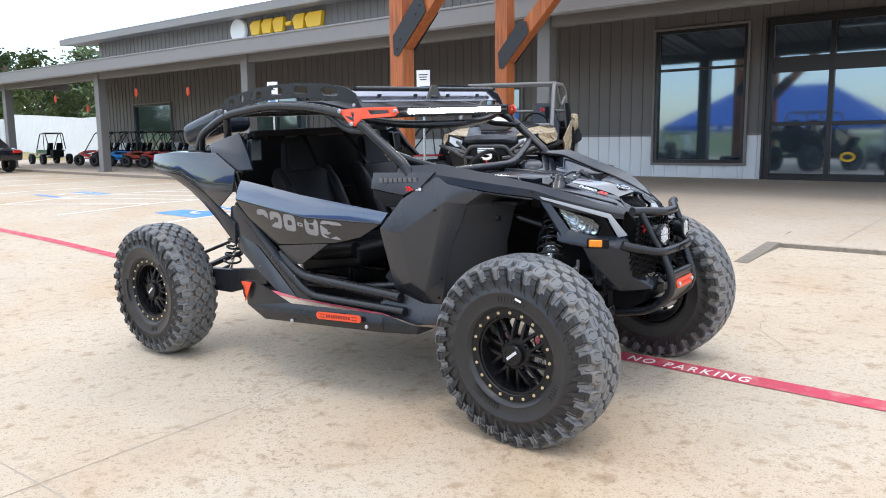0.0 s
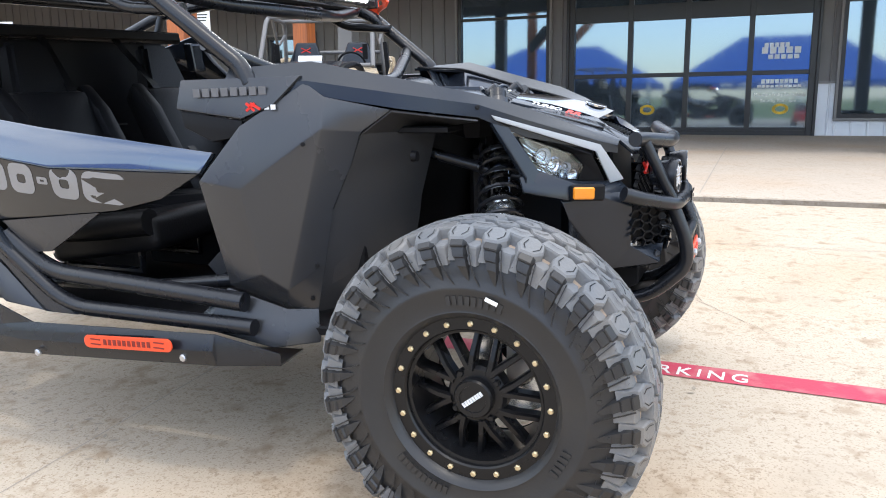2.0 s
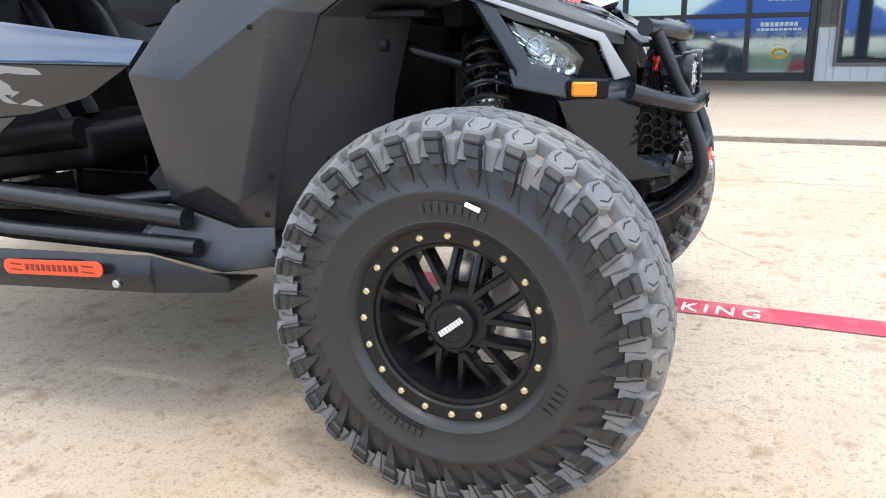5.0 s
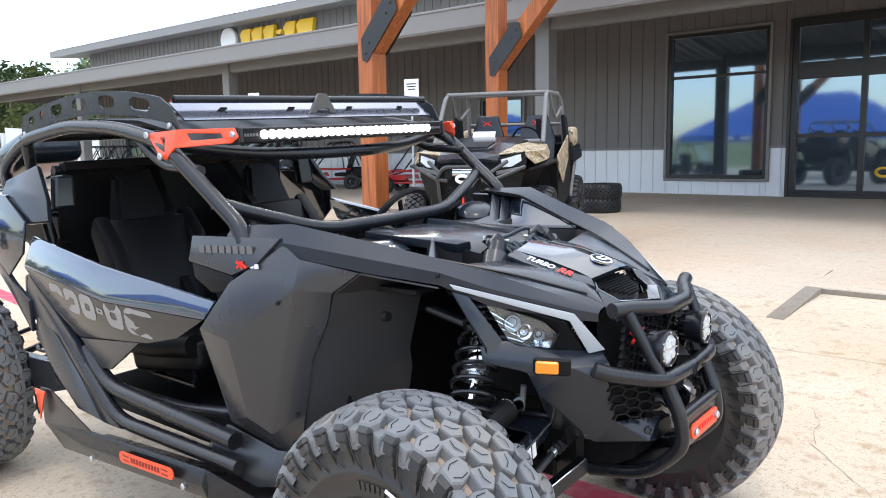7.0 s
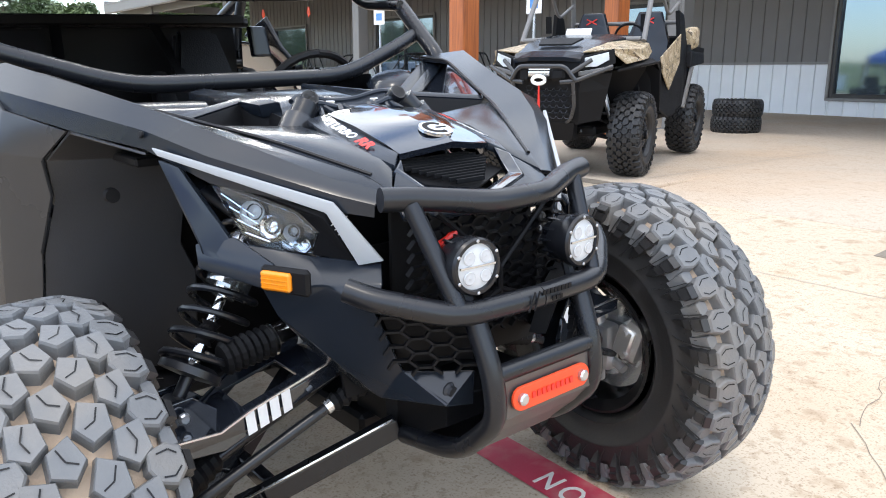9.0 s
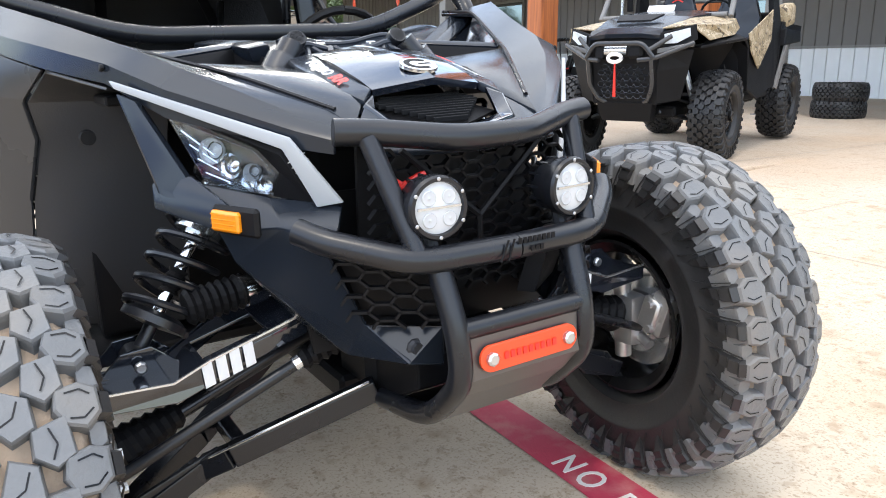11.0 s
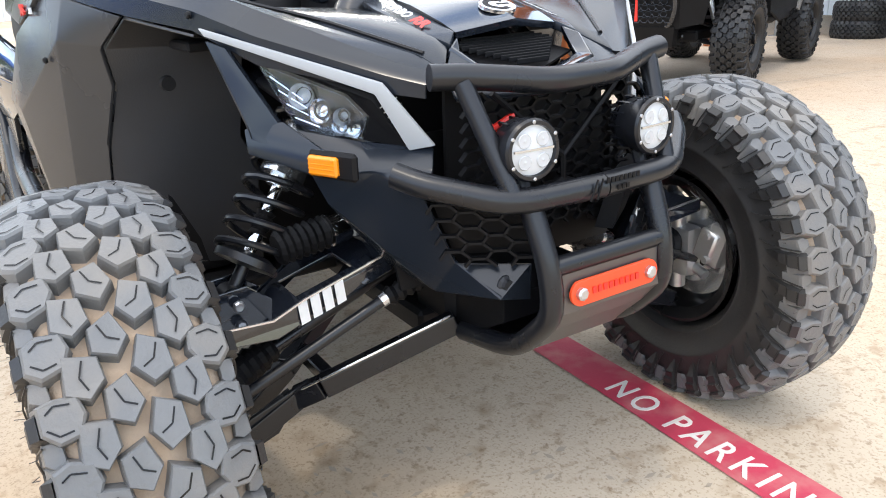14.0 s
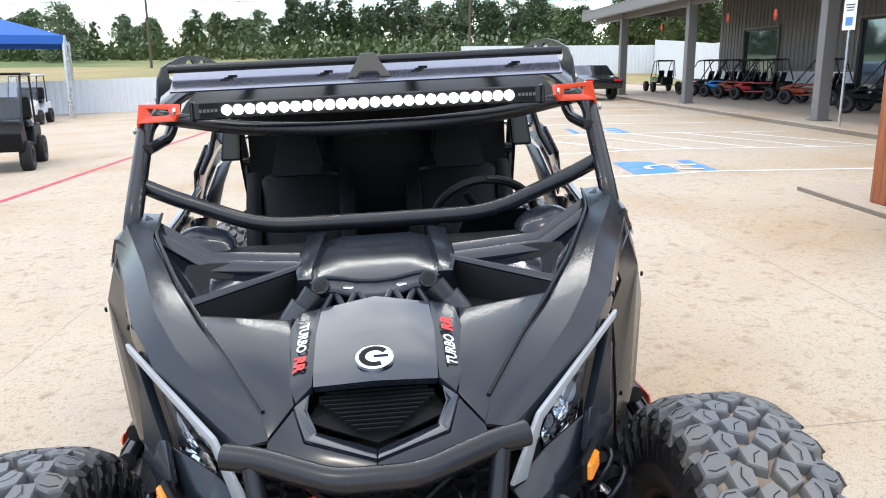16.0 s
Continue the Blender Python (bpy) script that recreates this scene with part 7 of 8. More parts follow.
sheet(bm, [whole(REAR), [((a[0] + b[0]) / 2, a[1] * 0.5 + b[1] * 0.5, (a[2] + b[2]) / 2 - 0.010) for a, b in zip(whole(REAR), whole(RIDGE))], whole(RIDGE)], 0.005)
part("brace_web_plate", bm, M_BODY, brace, "", True, 40)
for s in (-1, 1):
    for y0, y1 in ((0.100, 0.118), (0.088, 0.070), (0.046, 0.064), (0.036, 0.016)):
        bm = bm_new()
        tube(bm, [(-0.235, s * y0, 1.160), (-0.188, s * y1, 1.138)], 0.0085, 8)
        part("brace_web", bm, M_BODY, brace, "", True, 40)
    bm = bm_new()
    tube(bm, [(-0.262, s * 0.124, 1.146), (-0.222, s * 0.132, 1.132), (-0.180, s * 0.138, 1.112)], [0.017, 0.016, 0.013], 12)
    part("tower_foot", bm, M_BODY, brace, "", True, 40)
    bm = bm_new()
    box(bm, (-0.250, s * 0.062, 1.168), (0.016, 0.024, 0.012), Matrix.Rotation(s * 0.5, 3, "Z"), bevel=0.003)
    part("brace_clip", bm, M_SHOCK, car)
bm = bm_new()
sheet(bm, [[(-0.76, -0.19, 1.160), (-0.77, -0.10, 1.182), (-0.77, 0.10, 1.182), (-0.76, 0.19, 1.160)], [(-0.55, -0.19, 1.162), (-0.56, -0.10, 1.186), (-0.56, 0.10, 1.186), (-0.55, 0.19, 1.162)],
           [(-0.36, -0.165, 1.152), (-0.34, -0.08, 1.170), (-0.34, 0.08, 1.170), (-0.36, 0.165, 1.152)], [(-0.30, -0.15, 1.13), (-0.31, -0.07, 1.150), (-0.31, 0.07, 1.150), (-0.30, 0.15, 1.13)]], 0.012)
sheet(bm, [[(-0.30, -0.17, 1.105), (-0.30, 0.17, 1.105)], [(-0.16, -0.17, 1.105), (-0.16, 0.17, 1.105)]], 0.01)
part("hood_rear", bm, M_BODY, car, "satin charcoal rear hood section", True, 30)
RIB = {"a": (-0.78, 0.150, 1.198), "b": (-0.40, 0.158, 1.186), "c": (-0.33, 0.152, 1.176), "d": (-0.36, 0.192, 1.168), "e": (-0.44, 0.204, 1.176), "f": (-0.78, 0.205, 1.190)}
shell("hood_rib", RIB, ["a b e f", "b c d e"], M_BODY, 0.035, 0.006)

# ---- rear suspension ----
def rear_corner(s):
    bm = bm_new()
    prism(bm, [(-2.00, s * 0.70, 0.52), (-2.44, s * 0.66, 0.40), (-3.04, s * 0.64, 0.38), (-3.04, s * 0.64, 0.52), (-2.44, s * 0.66, 0.56), (-2.00, s * 0.70, 0.62)], (0, s * 0.05, 0), 0.01)
    part("trailing_arm", bm, M_TUBE, car)
    for z0, z1 in ((0.62, 0.55), (0.52, 0.44), (0.44, 0.36)):
        bm = bm_new()
        tube(bm, [(-3.12, s * 0.20, z0), (-3.06, s * 0.66, z1)], 0.013, 8)
        part("radius_rod", bm, M_TUBE, car, "", True)
    top, low = Vector((-2.28, s * 0.62, 1.12)), Vector((-2.48, s * 0.665, 0.56))
    sh = new("rear_shock")
    sh.parent = car
    tagged(sh, "rear coil-over shock with black spring")
    bm = bm_new()
    tube(bm, [top, top.lerp(low, 0.5)], 0.028, 12)
    part("damper_body", bm, M_MATTE, sh, "", True)
    bm = bm_new()
    tube(bm, [top.lerp(low, 0.5), low], 0.011, 10)
    part("piston_rod", bm, M_CHROME, sh, "", True)
    bm = bm_new()
    coil(bm, top.lerp(low, 0.15), top.lerp(low, 0.93), 0.054, 0.0075, 9)
    part("spring", bm, M_TUBE, sh, "", True)
    bm = bm_new()
    tube(bm, [(-2.98, s * 0.20, 0.55), (-2.98, s * 0.74, 0.45)], 0.018, 10)
    part("rear_axle", bm, M_TUBE, car, "", True)
    bm = bm_new()
    lathe(bm, [(0.05, s * 0.740), (0.120, s * 0.740), (0.120, s * 0.730), (0.05, s * 0.730)], 32)
    bmesh.ops.translate(bm, verts=bm.verts, vec=(-2.98, 0, 0.44))
    part("brake_disc", bm, M_SHOCK, car, "", True, 40)


mirrored(rear_corner)

# ---- road markings ----
def flat(name, pts, material, fz, label, h=0.005, category="road marking", parent=None):
    bm = bm_new()
    vs = [bm.verts.new((x, y, fz(x, y) + h)) for x, y in pts]
    bm.faces.new(vs)
    o = part(name, bm, material, parent)
    return tagged(o, label, category, kind="structure") if parent is None else o


th = math.atan2(lot_z(0, 1) - lot_z(0, 0), 1)
words = lettering("stripe_lettering", "NO PARKING", 0.120, Matrix(), M_WHITE, None, 0.001, 0.0, 1.28, 0.0008, gap=1.35)
wide = max(v.co.x for v in words.data.vertices) - min(v.co.x for v in words.data.vertices)
words.matrix_basis = facing((0.241, RED_Y - 0.030, lot_z(0.241, RED_Y - 0.030) + 0.0052), (1, -0.045, 0), (0.0, 1, 0.04)) @ Matrix.Diagonal((0.735 / wide, 1, 1, 1))
tagged(words, "white stencilled words NO PARKING on the red stripe", "road marking", kind="structure")
bm = bm_new()
for x, y0, y1 in ((-9.1, 2.6, 9.2), (-11.95, 2.6, 8.7), (-15.1, 2.6, 8.9), (-17.8, 2.6, 9.0), (-20.6, 2.6, 9.1), (-23.4, 2.6, 9.2), (-26.2, 2.6, 9.2)):
    strip(bm, x, y0, x, y1, 0.10, lot_z)
for k in range(5):
    strip(bm, -15.05, 3.0 + k * 1.15, -12.0, 4.4 + k * 1.15, 0.10, lot_z)
for x in range(-40, 22, 3):
    strip(bm, x, -18, x + 0.4, -12.6, 0.10, lot_z)
tagged(part("parking_lines", bm, M_WHITE), "faded white parking bay lines", "road marking", kind="structure")
bm = bm_new()
strip(bm, -48, -4.35, -6, -5.75, 0.13, lot_z)
tagged(part("red_line", bm, M_RED), "faded red painted line across the lot", "road marking", kind="structure")
for cx, cy in ((-9.75, 4.22), (-15.9, 4.85)):
    pad = flat("accessible_bay_mark", [(cx - 0.78, cy - 0.60), (cx + 0.55, cy - 0.66), (cx + 0.66, cy + 0.56), (cx - 0.62, cy + 0.60)], M_BLUE, lot_z, "blue painted bay square with a white wheelchair symbol", 0.004)
    bm = bm_new()
    def sy(u, w):
        x, y = cx + u, cy + w
        return (x, y, lot_z(x, y) + 0.008)
    ring = [sy(0.02 + 0.27 * math.cos(a), -0.08 + 0.27 * math.sin(a)) for a in [0.5 + i * 0.3 for i in range(17)]]
    inn = [sy(0.02 + 0.18 * math.cos(a), -0.08 + 0.18 * math.sin(a)) for a in [0.5 + i * 0.3 for i in range(17)]]
    sheet(bm, [[p, q] for p, q in zip(ring, inn)])
    sheet(bm, [[sy(-0.10, 0.06), sy(-0.10, 0.15)], [sy(0.28, 0.06), sy(0.28, 0.15)]])
    sheet(bm, [[sy(-0.16, 0.15), sy(-0.16, 0.50)], [sy(-0.06, 0.15), sy(-0.06, 0.50)]])
    sheet(bm, [[sy(0.25, 0.10), sy(0.33, 0.10)], [sy(0.38, 0.42), sy(0.46, 0.40)]])
    part("symbol", bm, M_WHITE, pad)
# cracks and tyre scuffs
rnd = random.Random(11)
bm = bm_new()
for x, y, dx, dy, n in ((0.33, 1.62, 0.05, -0.055, 9), (0.36, 1.62, -0.02, 0.06, 8), (2.2, 1.1, 0.07, 0.03, 8)):
    for i in range(n):
        x2, y2 = x + dx + rnd.uniform(-0.025, 0.025), y + dy + rnd.uniform(-0.02, 0.02)
        strip(bm, x, y, x2, y2, rnd.uniform(0.0015, 0.004), lot_z, 0.0025)
        x, y = x2, y2
tagged(part("concrete_cracks", bm, M_CRACK), "fine dark crack in the concrete", "crack", kind="structure")
M_SCUFF = mat("tyre_dust_mark", (0.38, 0.32, 0.25), 0.9, var=0.2, scale=20)
bm = bm_new()
def scuff(x0, y0, x1, y1, gap, w=0.09):
    d = Vector((x1 - x0, y1 - y0))
    L = d.length
    d.normalize()
    n = Vector((-d.y, d.x))
    k = 0.0
    while k < L:
        for r in (-1, 0, 1):
            if rnd.random() < 0.62:
                p = Vector((x0, y0)) + d * (k + rnd.uniform(-0.02, 0.02)) + n * (r * w * 0.7 + rnd.uniform(-0.02, 0.02))
                q = d.lerp(n * rnd.choice((-1, 1)), 0.45).normalized() * rnd.uniform(0.012, 0.024)
                m = Vector((-q.y, q.x)) * rnd.uniform(0.25, 0.5)
                vs = [bm.verts.new((c.x, c.y, lot_z(c.x, c.y) + 0.0025)) for c in (p - q, p + m, p + q, p - m)]
                bm.faces.new(vs)
        k += gap
scuff(-2.0, -0.95, 0.35, -2.15, 0.055)
scuff(-2.6, -0.35, -1.4, -0.75, 0.07)
scuff(-0.35, -0.40, 0.35, 0.45, 0.05, 0.14)
scuff(-9.0, -4.2, -4.5, -2.6, 0.09)
scuff(-11.0, -3.2, -6.0, -2.9, 0.10)
tagged(part("tyre_marks", bm, M_SCUFF), "dusty tyre tread marks on concrete", "tyre mark", kind="stuff")

# ---- accessible-parking signs ----
def parking_sign(x, y):
    z = slab_z(x, y)
    root = thing("parking_sign", pose(x, y, z, 0, 0, 20), "white and blue accessible-parking sign on a thin steel pole", "sign", "parking signs")
    bm = bm_new()
    tube(bm, [(0, 0, 0), (0, 0, 2.65)], 0.030, 8)
    part("pole", bm, M_BOLT, root, "", True)
    bm = bm_new()
    box(bm, (0, -0.035, 2.35), (0.32, 0.006, 0.62), bevel=0.002)
    part("sign_plate", bm, M_SIGN, root)
    bm = bm_new()
    box(bm, (0, -0.040, 2.22), (0.17, 0.003, 0.17))
    part("symbol_panel", bm, M_BLUE, root, "blue symbol panel")
    bm = bm_new()
    for k in range(3):
        box(bm, (0, -0.040, 2.56 - k * 0.055), (0.22 - 0.03 * k, 0.003, 0.022))
    part("sign_bars", bm, M_FRAME, root)


parking_sign(-14.84, 9.95)
parking_sign(-9.5, 9.9)

# ---- second side-by-side ----
R2 = 0.420


def small_wheel(parent, x, y, z, r, w, spin=0, steer=0, label="black off-road wheel"):
    """A lugged off-road wheel, face to -y for negative y."""
    k = r / 0.457
    m = pose(x, y, z, 0, 0, (0 if y < 0 else 180) + steer) @ pose(0, 0, 0, 0, spin, 0) @ Matrix.Diagonal((k, w / TW, k, 1))
    o = add("wheel", ME_BARREL, parent, m, label)
    add("tyre", ME_BLACK, o)
    dark_tread(add("tread", ME_TREAD, o))
    for me in ME_RIBS:
        dark_tread(add("sidewall_tread", me, o))
    add("spokes", ME_SPOKES, o)
    add("hub_cap", ME_CAP, o)
    return o


def camo_vehicle():
    root = thing("camo_side_by_side", pose(-4.09, 5.00, 0.235, 0, 1.2, -68.2), "tall side-by-side with tan camo panels, winch and black bumper", "off-road vehicle")

    def P(n, bm, m, lab="", sm=False):
        """A part of the body; ahead of the front axle the body draws in."""
        for v in bm.verts:
            k = min(1.0, max(0.0, (v.co.x - 0.25) / 0.25))
            v.co.y *= 1 - 0.08 * k
            v.co.x -= 0.22 * max(0.0, v.co.x - 0.3)
        return part(n, bm, m, root, lab, sm)

    for x, y, z, st in ((0, -0.73, R2 - 0.055, 2), (0, 0.68, R2, 2), (-2.30, -0.68, R2 - 0.03, 0), (-2.30, 0.68, R2, 0)):
        small_wheel(root, x, y, z, R2, 0.29, x * 30 + y * 40, st)
    for s in (-1, 1):
        Y = lambda d: {k: (v[0], s * v[1], v[2]) for k, v in d.items()}
        def sh(name, d, faces, m, th=0.015, lab=""):
            bm = bm_new()
            poly_body(bm, Y(d), faces)
            bmesh.ops.recalc_face_normals(bm, faces=bm.faces)
            bmesh.ops.solidify(bm, geom=bm.faces[:], thickness=th)
            bmesh.ops.bevel(bm, geom=[e for e in bm.edges if len(e.link_faces) == 2 and e.calc_face_angle(0) > radians(30)], offset=0.004, segments=1, affect="EDGES")
            return P(name, bm, m, lab)
        sh("front_fender", {"a": (0.62, 0.36, 1.215), "b": (0.53, 0.62, 1.240), "c": (0.30, 0.71, 1.235), "d": (-0.06, 0.735, 1.245), "e": (-0.34, 0.70, 1.300), "f": (-0.42, 0.46, 1.350), "g": (0.05, 0.40, 1.310),
                            "h": (0.36, 0.72, 1.100), "i": (0.10, 0.775, 1.135), "j": (-0.16, 0.755, 1.150), "k": (-0.38, 0.730, 1.210)},
           ["a b c g", "c d g", "d e f g", "b h i c", "c i j d", "d j k e"], M_CAMO, lab="tan camo front fender")
        sh("fender_flare", {"a": (0.42, 0.66, 1.05), "b": (0.24, 0.80, 1.09), "c": (-0.30, 0.82, 1.115), "d": (-0.43, 0.82, 1.04), "e": (-0.54, 0.80, 0.62), "f": (0.20, 0.62, 1.115), "g": (-0.38, 0.68, 1.17), "h": (-0.54, 0.60, 0.62)},
           ["a b f", "b c g f", "c d g", "d e h g"], M_MATTE, 0.025)
        sh("fender_liner", {"a": (0.30, 0.64, 1.05), "b": (-0.40, 0.70, 1.12), "c": (-0.52, 0.72, 0.55), "d": (-0.44, 0.36, 0.55), "e": (0.05, 0.34, 1.05)}, ["a b e", "b c d e"], M_MATTE)
        sh("front_skirt", {"a": (0.70, 0.38, 1.02), "b": (0.52, 0.65, 1.02), "c": (0.50, 0.61, 0.88), "d": (0.46, 0.52, 0.58), "e": (0.62, 0.34, 0.55), "f": (0.70, 0.35, 0.84)}, ["a b c f", "f c d e"], M_MATTE, 0.02)
        sh("lamp_trim", {"a": (0.735, 0.36, 1.035), "b": (0.56, 0.655, 1.085), "c": (0.56, 0.66, 1.050), "d": (0.735, 0.36, 0.995)}, ["a b c d"], M_COLUMN, 0.03, "grey trim bar under the headlamp")
        sh("door", {"a": (-0.46, 0.75, 1.10), "b": (-1.38, 0.765, 1.30), "c": (-1.42, 0.765, 0.62), "d": (-0.95, 0.765, 0.52), "e": (-0.50, 0.75, 0.66)}, ["a b c d e"], M_MATTE, 0.03)
        sh("door_panel", {"a": (-0.44, 0.810, 1.16), "b": (-1.20, 0.820, 1.40), "c": (-1.18, 0.825, 1.10), "d": (-0.80, 0.820, 0.82), "e": (-0.52, 0.815, 1.00)}, ["a b c d e"], M_CAMO, lab="tan camo door panel")
        sh("rear_quarter", {"a": (-1.40, 0.74, 1.66), "b": (-1.62, 0.74, 1.62), "c": (-1.80, 0.76, 1.25), "d": (-1.62, 0.78, 0.62), "e": (-1.42, 0.77, 0.60), "f": (-1.42, 0.78, 1.20)}, ["a b c f", "f c d e"], M_MATTE, 0.05)
        sh("rear_fender", {"b": (-1.80, 0.77, 1.30), "c": (-2.70, 0.77, 1.26), "d": (-2.74, 0.75, 1.08), "e": (-1.95, 0.79, 1.06), "f": (-1.66, 0.78, 0.70)}, ["b c d e", "b e f"], M_MATTE, 0.03)
        bm = bm_new()
        box(bm, (-2.10, s * 0.72, 1.37), (0.34, 0.16, 0.25), Matrix.Rotation(0.12, 3, "Y"), bevel=0.07, seg=4)
        P("bed_corner", bm, M_CAMO, "tan camo bed corner", True)
        bm = bm_new()
        prism(bm, [(-1.74, s * 0.68, 1.04), (-1.78, s * 0.68, 1.22), (-2.42, s * 0.68, 1.20), (-2.46, s * 0.68, 1.08)], (0, s * 0.15, 0), 0.02)
        P("rear_fender_top", bm, M_MATTE)
        sh("rear_strut", {"a": (-1.90, 0.83, 1.05), "b": (-1.80, 0.83, 1.05), "c": (-1.60, 0.80, 0.60), "d": (-1.68, 0.80, 0.58)}, ["a b c d"], M_COLUMN, 0.03, "grey strut by the rear wheel")
        sh("lamp_frame", {"a": (0.70, 0.36, 1.170), "b": (0.50, 0.655, 1.240), "c": (0.49, 0.670, 1.110), "d": (0.62, 0.52, 1.050), "e": (0.71, 0.37, 1.050)}, ["a b c d e"], M_MATTE, 0.03)
        sh("headlamp", {"a": (0.708, 0.41, 1.158), "b": (0.560, 0.615, 1.210), "c": (0.565, 0.625, 1.140), "d": (0.645, 0.52, 1.080), "e": (0.705, 0.42, 1.075)}, ["a b c d e"], M_LENS, 0.02, "clear headlamp")
        for pts, r in (([(-0.30, 0.66, 1.32), (-0.66, 0.63, 1.86), (-0.78, 0.62, 1.92), (-1.62, 0.62, 1.93), (-1.78, 0.64, 1.84), (-1.88, 0.66, 1.20)], 0.027), ([(-0.95, 0.62, 1.92), (-1.30, 0.64, 1.60), (-1.80, 0.64, 1.78)], 0.018)):
            bm = bm_new()
            tube(bm, [(x, s * y, z) for x, y, z in pts], r, 10, 0.12)
            P("cage_tube", bm, M_COLUMN, "grey-black cage tube", True)
        bm = bm_new()
        box(bm, (-1.40, s * 0.34, 1.02), (0.48, 0.46, 0.16), bevel=0.04, seg=2)
        P("seat_cushion", bm, M_SEAT, "", True)
        bm = bm_new()
        yc = s * 0.34
        prism(bm, [(-1.50, yc - 0.25, 1.05), (-1.50, yc + 0.25, 1.05), (-1.57, yc + 0.25, 1.34), (-1.62, yc + 0.19, 1.50), (-1.65, yc + 0.13, 1.67), (-1.65, yc - 0.13, 1.67), (-1.62, yc - 0.19, 1.50), (-1.57, yc - 0.25, 1.34)], (-0.09, 0, 0), 0.02)
        P("seat_back", bm, M_BODY, "black seat back with a small red cross mark")
        bm = bm_new()
        for k in (-1, 1):
            box(bm, (-1.618, yc, 1.57), (0.004, 0.14, 0.014), Matrix.Rotation(k * 0.45, 3, "X"))
        P("seat_mark", bm, M_REDTXT)
        for nm, a, b, r in (("lower_arm", (0.30, 0.24, 0.46), (0.02, 0.56, 0.36), 0.024), ("lower_arm", (-0.28, 0.24, 0.46), (-0.02, 0.56, 0.36), 0.024), ("upper_arm", (0.25, 0.26, 0.62), (0.02, 0.54, 0.50), 0.018)):
            bm = bm_new()
            tube(bm, [(a[0], s * a[1], a[2]), (b[0], s * b[1], b[2])], r, 8)
            P(nm, bm, M_TUBE)
        bm = bm_new()
        tube(bm, [(0.10, s * 0.34, 1.00), (0.06, s * 0.50, 0.50)], 0.032, 8)
        P("shock", bm, M_CAST, "", True)
        bm = bm_new()
        prism(bm, [(-0.70, s * 0.50, 1.60), (-0.70, s * 0.56, 1.60), (-0.72, s * 0.56, 1.42), (-0.72, s * 0.50, 1.42)], (-0.03, 0, 0), 0.006)
        P("speaker_pod", bm, M_MATTE)
        for pts in ([(0.86, 0.20, 0.94), (0.82, 0.34, 0.95), (0.60, 0.67, 1.08)], [(0.84, 0.30, 1.02), (0.70, 0.48, 1.14)], [(0.83, 0.33, 0.95), (0.76, 0.33, 0.72), (0.66, 0.26, 0.58), (0.58, 0.16, 0.55)]):
            bm = bm_new()
            tube(bm, [(x, s * y, z) for x, y, z in pts], 0.021, 10, 0.06)
            P("bumper_tube", bm, M_FLARE, "", True)
    bm = bm_new()
    tube(bm, [(0.83, -0.35, 0.96), (0.87, -0.25, 1.085), (0.87, 0.25, 1.085), (0.83, 0.35, 0.96)], 0.022, 10, 0.06)
    P("bumper_hoop", bm, M_FLARE, "", True)
    for z, x0 in ((1.92, -0.74), (1.94, -1.62), (1.34, -0.30), (1.34, -1.88), (1.55, -1.84)):
        bm = bm_new()
        tube(bm, [(x0, -0.63, z), (x0, 0.63, z)], 0.024, 10)
        P("cage_cross_tube", bm, M_COLUMN, "", True)
    bm = bm_new()
    sheet(bm, [[(0.77 - 0.05 * y * y, y * 0.37, 1.150), (0.62, y * 0.38, 1.205), (0.05, y * 0.42, 1.315), (-0.45, y * 0.52, 1.375)] for y in (-1, -0.5, 0.5, 1)], 0.04)
    for v in bm.verts:
        if abs(v.co.y) < 0.32:
            v.co.z += 0.02
    P("hood", bm, M_BODY, "dark hood")
    bm = bm_new()
    prism(bm, [(0.44, -0.18, 1.272), (0.44, 0.18, 1.272), (0.22, 0.22, 1.330), (0.22, -0.22, 1.330)], (0, 0, 0.018), 0.006)
    P("hood_vent", bm, M_MATTE)
    bm = bm_new()
    prism(bm, [(0.62, -0.34, 0.54), (0.62, 0.34, 0.54), (0.68, 0.36, 0.86), (0.68, 0.38, 1.16), (0.68, -0.38, 1.16), (0.68, -0.36, 0.86)], (-0.20, 0, 0), 0.01)
    P("front_fascia", bm, M_MATTE)
    bm = bm_new()
    for k in range(6):
        z = 0.62 + 0.052 * k
        for m in range(-3, 4):
            c = (m + (0.5 if k % 2 else 0)) * 0.078
            if abs(c) < 0.27:
                tube(bm, [(0.685, c + 0.030 * math.cos(a) * 1.25, z + 0.025 * math.sin(a)) for a in [q * math.pi / 3 for q in range(7)]], 0.0045, 4, 0, False)
    P("front_grille", bm, M_BODY)
    bm = bm_new()
    prism(bm, [(0.64, -0.30, 0.56), (0.64, 0.30, 0.56), (0.56, 0.26, 0.38), (0.56, -0.26, 0.38)], (-0.14, 0, 0), 0.012)
    P("skid_plate", bm, M_MATTE)
    bm = bm_new()
    tube(bm, [(0.80, -0.22, 1.01), (0.80, 0.20, 1.01)], 0.045, 12)
    box(bm, (0.80, -0.20, 1.01), (0.12, 0.09, 0.12), bevel=0.015)
    box(bm, (0.80, 0.17, 1.01), (0.13, 0.16, 0.12), bevel=0.03)
    P("winch", bm, M_MATTE, "black winch with silver drum")
    bm = bm_new()
    tube(bm, [(0.80, -0.15, 1.02), (0.80, 0.08, 1.02)], 0.049, 14)
    P("winch_drum", bm, M_SHOCK, "silver winch drum", True)
    bm = bm_new()
    ring = [(0.89, -0.02 + 0.07 * math.cos(a), 0.96 + 0.035 * math.sin(a)) for a in [i * math.pi / 8 for i in range(17)]]
